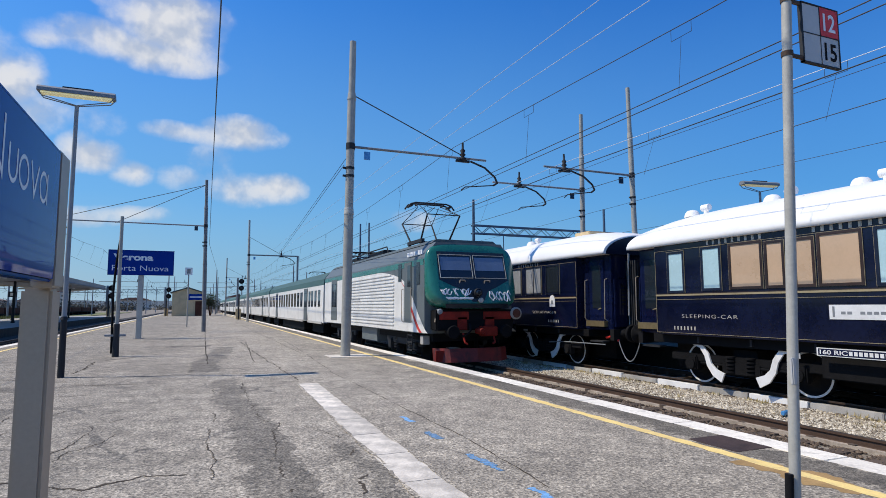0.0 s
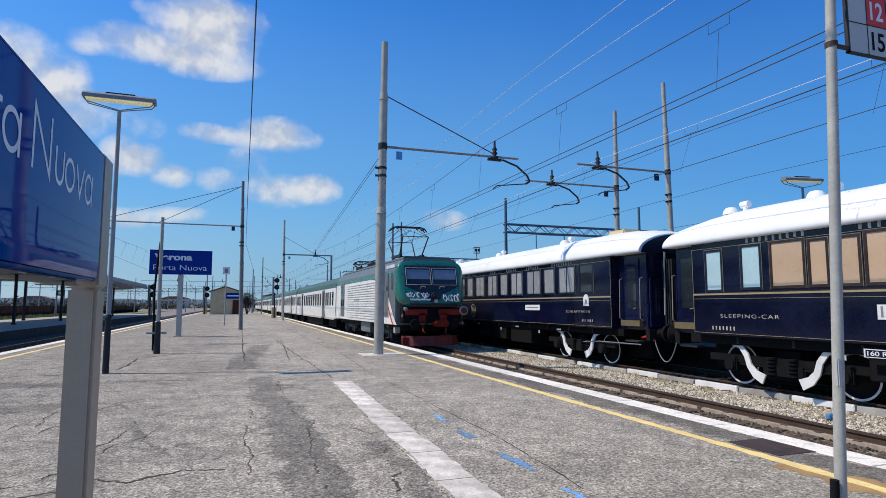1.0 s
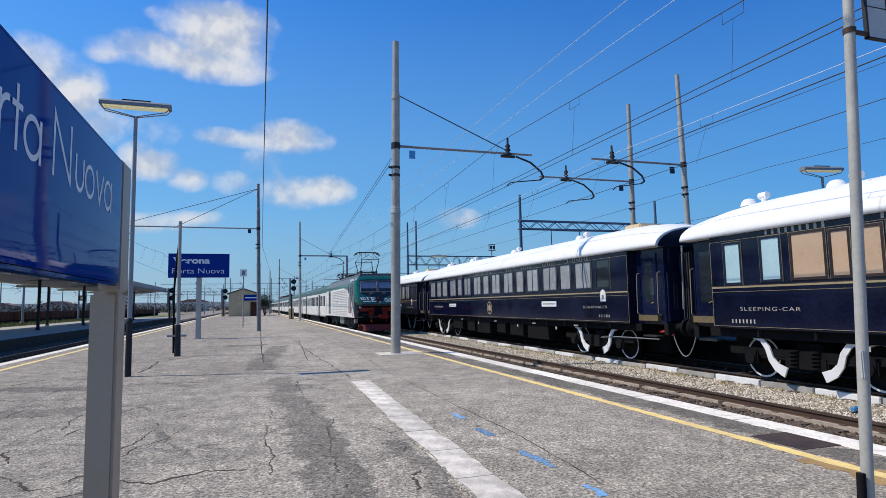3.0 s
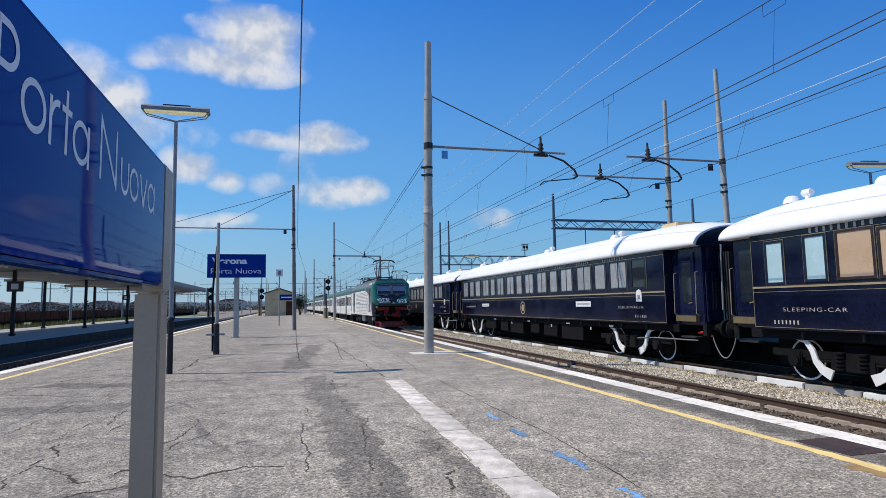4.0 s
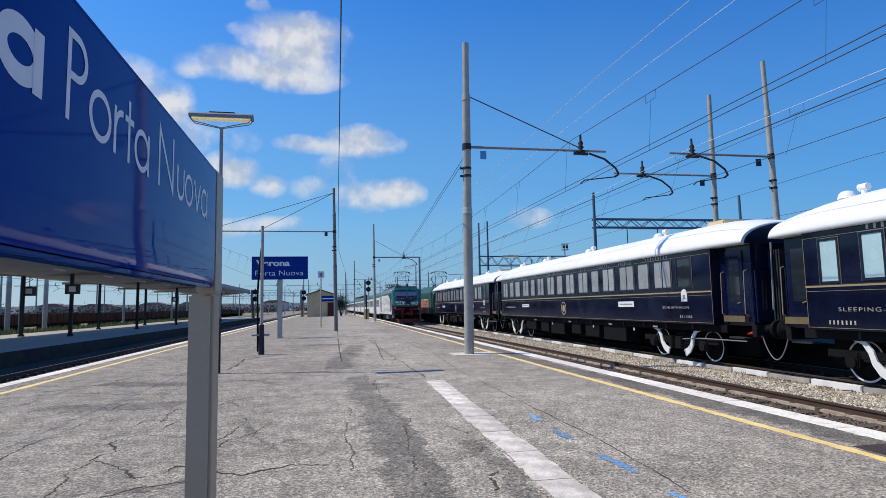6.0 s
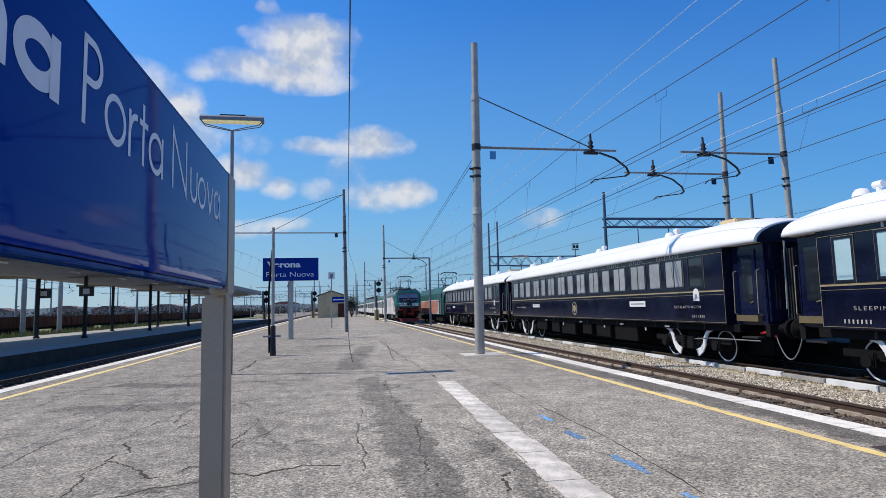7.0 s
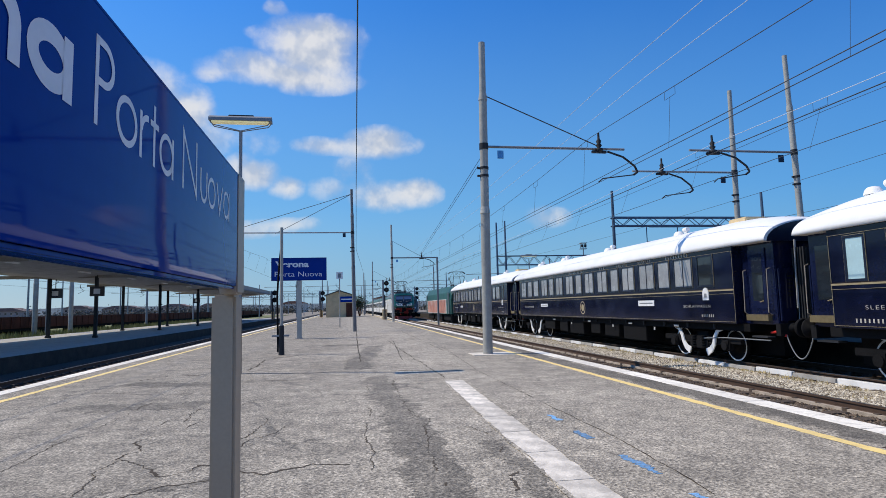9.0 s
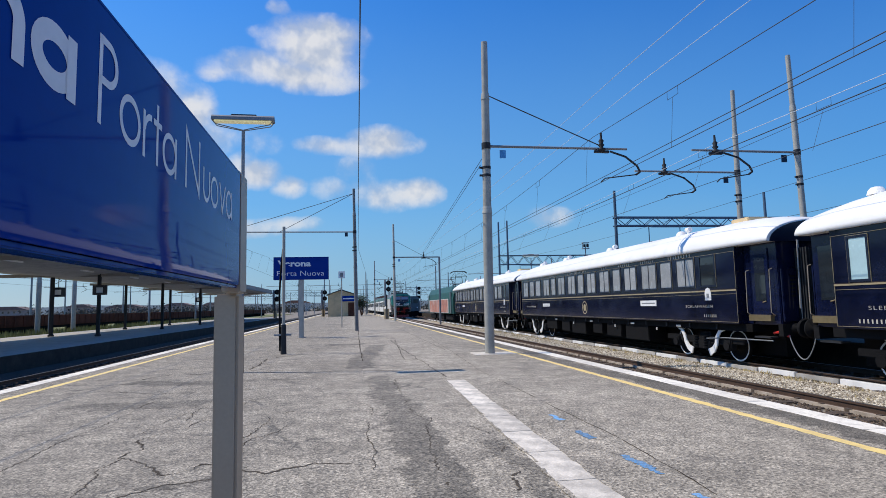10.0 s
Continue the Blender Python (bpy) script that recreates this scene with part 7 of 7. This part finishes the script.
        door = part("vestibule_door", box(B(), min(x, x + s * 0.02), max(x, x + s * 0.02), 12.6, 13.9, 0.85, 2.85, 0.008), "train_grey", t)
        for yy in (12.72, 13.32):
            part("door_window", box(B(), min(x + s * 0.02, x + s * 0.026), max(x + s * 0.02, x + s * 0.026), yy, yy + 0.42, 1.5, 2.65), "glass", door)
        bm = B()
        for i in range(9):
            box(bm, min(x + s * 0.008, x + s * 0.016), max(x + s * 0.008, x + s * 0.016), 8.2 + i * 0.16, 8.3 + i * 0.16, 1.72, 1.84)
        part("letter_bars", bm, "grey_steel", panel, "grey bars of lettering")
    # roof gear
    bm = B()
    for i in range(11):
        box(bm, -1.46, -1.42, 0.95 + i * 0.13, 1.04 + i * 0.13, 3.14, 3.28)
    o = part("roof_letter_bars", bm, "sign_white", t, "pale bars of lettering")
    part("roof_deck", extrude(B(), [(-1.15, 3.50), (1.15, 3.50), (1.0, 3.62), (-1.0, 3.62)], 0.9, 15.4), "roof_grey", t)
    bm = B()
    box(bm, -0.8, 0.8, 7.2, 9.4, 3.6, 3.86, 0.03)
    box(bm, -0.7, 0.7, 10.0, 12.6, 3.6, 3.78, 0.03)
    for yy in (6.6, 9.8, 13.0):
        lathe(bm, (-0.3, yy, 3.6), (0, 0, 1), [(0.09, 0), (0.05, 0.08), (0.09, 0.12), (0.04, 0.24)], 10)
    chain(bm, [(-0.9, 6.2, 3.62), (-0.9, 6.4, 3.9), (-0.9, 13.0, 3.9), (-0.9, 13.2, 3.62)], 0.025, 6)
    part("roof_gear", bm, "dark_steel", t, "dark boxes and rails on the roof")
    pantograph(t, 4.0, 3.80, 5.30)
    pantograph(t, 13.0, 3.80, 4.25, False)
    # running gear
    for yc in (3.6, 12.1):
        bm = B()
        for s in (-1, 1):
            box(bm, s * 1.1 - 0.07, s * 1.1 + 0.07, yc - 1.9, yc + 1.9, 0.22, 0.46, 0.03)
            for d in (-1.32, 1.32):
                box(bm, s * 1.12 - 0.12, s * 1.12 + 0.12, yc + d - 0.2, yc + d + 0.2, 0.0, 0.4, 0.04)
                for k in range(4):
                    tube(bm, (s * 1.12, yc + d * 0.55, 0.06 + k * 0.1), (s * 1.12, yc + d * 0.55, 0.11 + k * 0.1), 0.12, seg=10)
        box(bm, -1.12, 1.12, yc - 0.25, yc + 0.25, 0.25, 0.44)
        b = part("bogie", bm, "dark_steel", t)
        for d in (-1.32, 1.32):
            bm = tube(B(), (-0.8, yc + d, 0.25), (0.8, yc + d, 0.25), 0.1, seg=10)
            for s in (-1, 1):
                tube(bm, (s * 0.69, yc + d, 0.25), (s * 0.82, yc + d, 0.25), 0.55, seg=26)
            part("wheelset", bm, "black", b)
    part("battery_box", box(B(), -1.3, 1.3, 6.3, 8.6, 0.15, 0.68, 0.03), "train_grey", t, "grey equipment box")
    part("underframe", box(B(), -1.2, 1.2, 0.7, 15.4, 0.45, 0.72), "black", t)
    bm = B()
    for z in (0.1, 0.35, 0.58):
        box(bm, -1.45, -1.2, 1.85, 2.35, z, z + 0.03)
    for yy in (1.85, 2.33):
        box(bm, -1.45, -1.42, yy, yy + 0.03, 0.1, 0.9)
    part("steps", bm, "dark_steel", t)
    part("sand_box", box(B(), -1.42, -1.2, 0.95, 1.2, 0.35, 0.62, 0.01), "concrete", t)
    return t


def coach(i):
    t = thing("passenger_coach", (TRACK_R, 0, 0), "white and green passenger coach with grey doors", "railway car", "departing train")
    prof = [(-1.42, 0.62), (1.42, 0.62), (1.46, 1.2), (1.44, 2.72), (-1.44, 2.72), (-1.46, 1.2)]
    part("body", extrude(B(), prof, 0, 25.9), "train_white", t)
    part("roof", extrude(B(), [(-1.45, 2.72), (1.45, 2.72), (1.40, 3.05), (1.10, 3.42), (0.5, 3.58), (-0.5, 3.58), (-1.10, 3.42), (-1.40, 3.05)], 0, 25.9), "green_roof", t, "green-grey coach roof")
    for s in (-1, 1):
        x = s * 1.455
        for yd in (5.0, 19.6):
            d = part("door", box(B(), min(x - s * 0.02, x + s * 0.012), max(x - s * 0.02, x + s * 0.012), yd, yd + 1.3, 0.66, 2.66), "train_grey", t, "grey folding door")
            part("door_window", box(B(), min(x + s * 0.012, x + s * 0.018), max(x + s * 0.012, x + s * 0.018), yd + 0.2, yd + 1.1, 1.5, 2.5), "glass", d)
        ys = [0.9, 2.0, 3.1, 4.0] + [6.9 + 1.38 * k for k in range(9)] + [21.5, 22.6, 23.7, 24.7]
        for k, y in enumerate(ys):
            part("window", box(B(), min(x - s * 0.02, x + s * 0.008), max(x - s * 0.02, x + s * 0.008), y, y + (0.62 if k < 4 or k > 12 else 0.86), 1.52, 2.46), "glass", t)
        bm = B()
        for a, b in ((0.3, 4.7), (6.5, 19.3), (21.1, 25.6)):
            box(bm, s * 1.47 - 0.02, s * 1.47 + 0.02, a, b, 0.56, 0.68)
        part("skirt", bm, "concrete", t)
    bm = B()
    for yc in (3.0, 22.9):
        box(bm, -1.15, 1.15, yc - 1.7, yc + 1.7, 0.0, 0.5, 0.03)
        for d in (-1.25, 1.25):
            for s in (-1, 1):
                tube(bm, (s * 0.7, yc + d, 0.16), (s * 0.82, yc + d, 0.16), 0.46, seg=18)
    box(bm, -1.2, 1.2, 7.5, 18.0, 0.0, 0.62)
    part("running_gear", bm, "black", t)
    part("gangway", box(B(), -0.6, 0.6, 25.9, 26.5, 0.9, 2.9), "black", t)
    return t


M["green_roof"] = material("green_grey_roof", (0.05, 0.115, 0.105), 0.6, 0, 0.15, 1.0, 20.0, 0.05)
LOCO = rear_loco()
COACHES = [coach(0)]
for i in range(1, 6):
    COACHES.append(copy_thing(COACHES[0], pose(TRACK_R, 0, 0)))



def parked_loco():
    t = thing("parked_locomotive", (TRACK_B, 113.0, 0), "dark parked locomotive front far along the yard", "locomotive")
    prof = [(-1.4, 0.6), (1.4, 0.6), (1.42, 2.3), (1.2, 3.2), (0.7, 3.5), (-0.7, 3.5), (-1.2, 3.2), (-1.42, 2.3)]
    part("body", extrude(B(), prof, 0, 17), "train_grey", t)
    for s in (-1, 1):
        part("windscreen", box(B(), s * 0.6 - 0.45, s * 0.6 + 0.45, -0.04, 0.0, 2.2, 2.9), "glass", t)
        part("lamp", lathe(B(), (s * 0.9, 0, 1.3), (0, -1, 0), [(0.14, 0), (0.14, 0.08), (0.08, 0.1)], 12), "white", t)
    part("running_gear", box(B(), -1.2, 1.2, 0.3, 16.7, -0.28, 0.6), "black", t)


parked_loco()

bag = thing("plastic_bottle", (9.6, 7.4, -0.40), "crumpled blue plastic bottle lying on ballast", "litter")
part("bottle", lathe(B(), (0, 0, 0.02), (1, 0.3, 0), [(0.03, 0), (0.045, 0.03), (0.04, 0.12), (0.045, 0.2), (0.015, 0.26)], 10), "clear_blue", bag)


def travelled(t):
    return 15.95 + 7.15 * t + 0.03 * t * t


def motions():
    times = [0.0, 1.0, 2.0, 3.0, 4.0, 5.0, 6.0, 7.0, 8.0, 9.0, 10.0]
    walk(LOCO, [(t, pose(TRACK_R, travelled(t), 0)) for t in times])
    for i, c in enumerate(COACHES):
        walk(c, [(t, pose(TRACK_R, travelled(t) + 16.3 + 26.6 * i, 0)) for t in times])


motions()
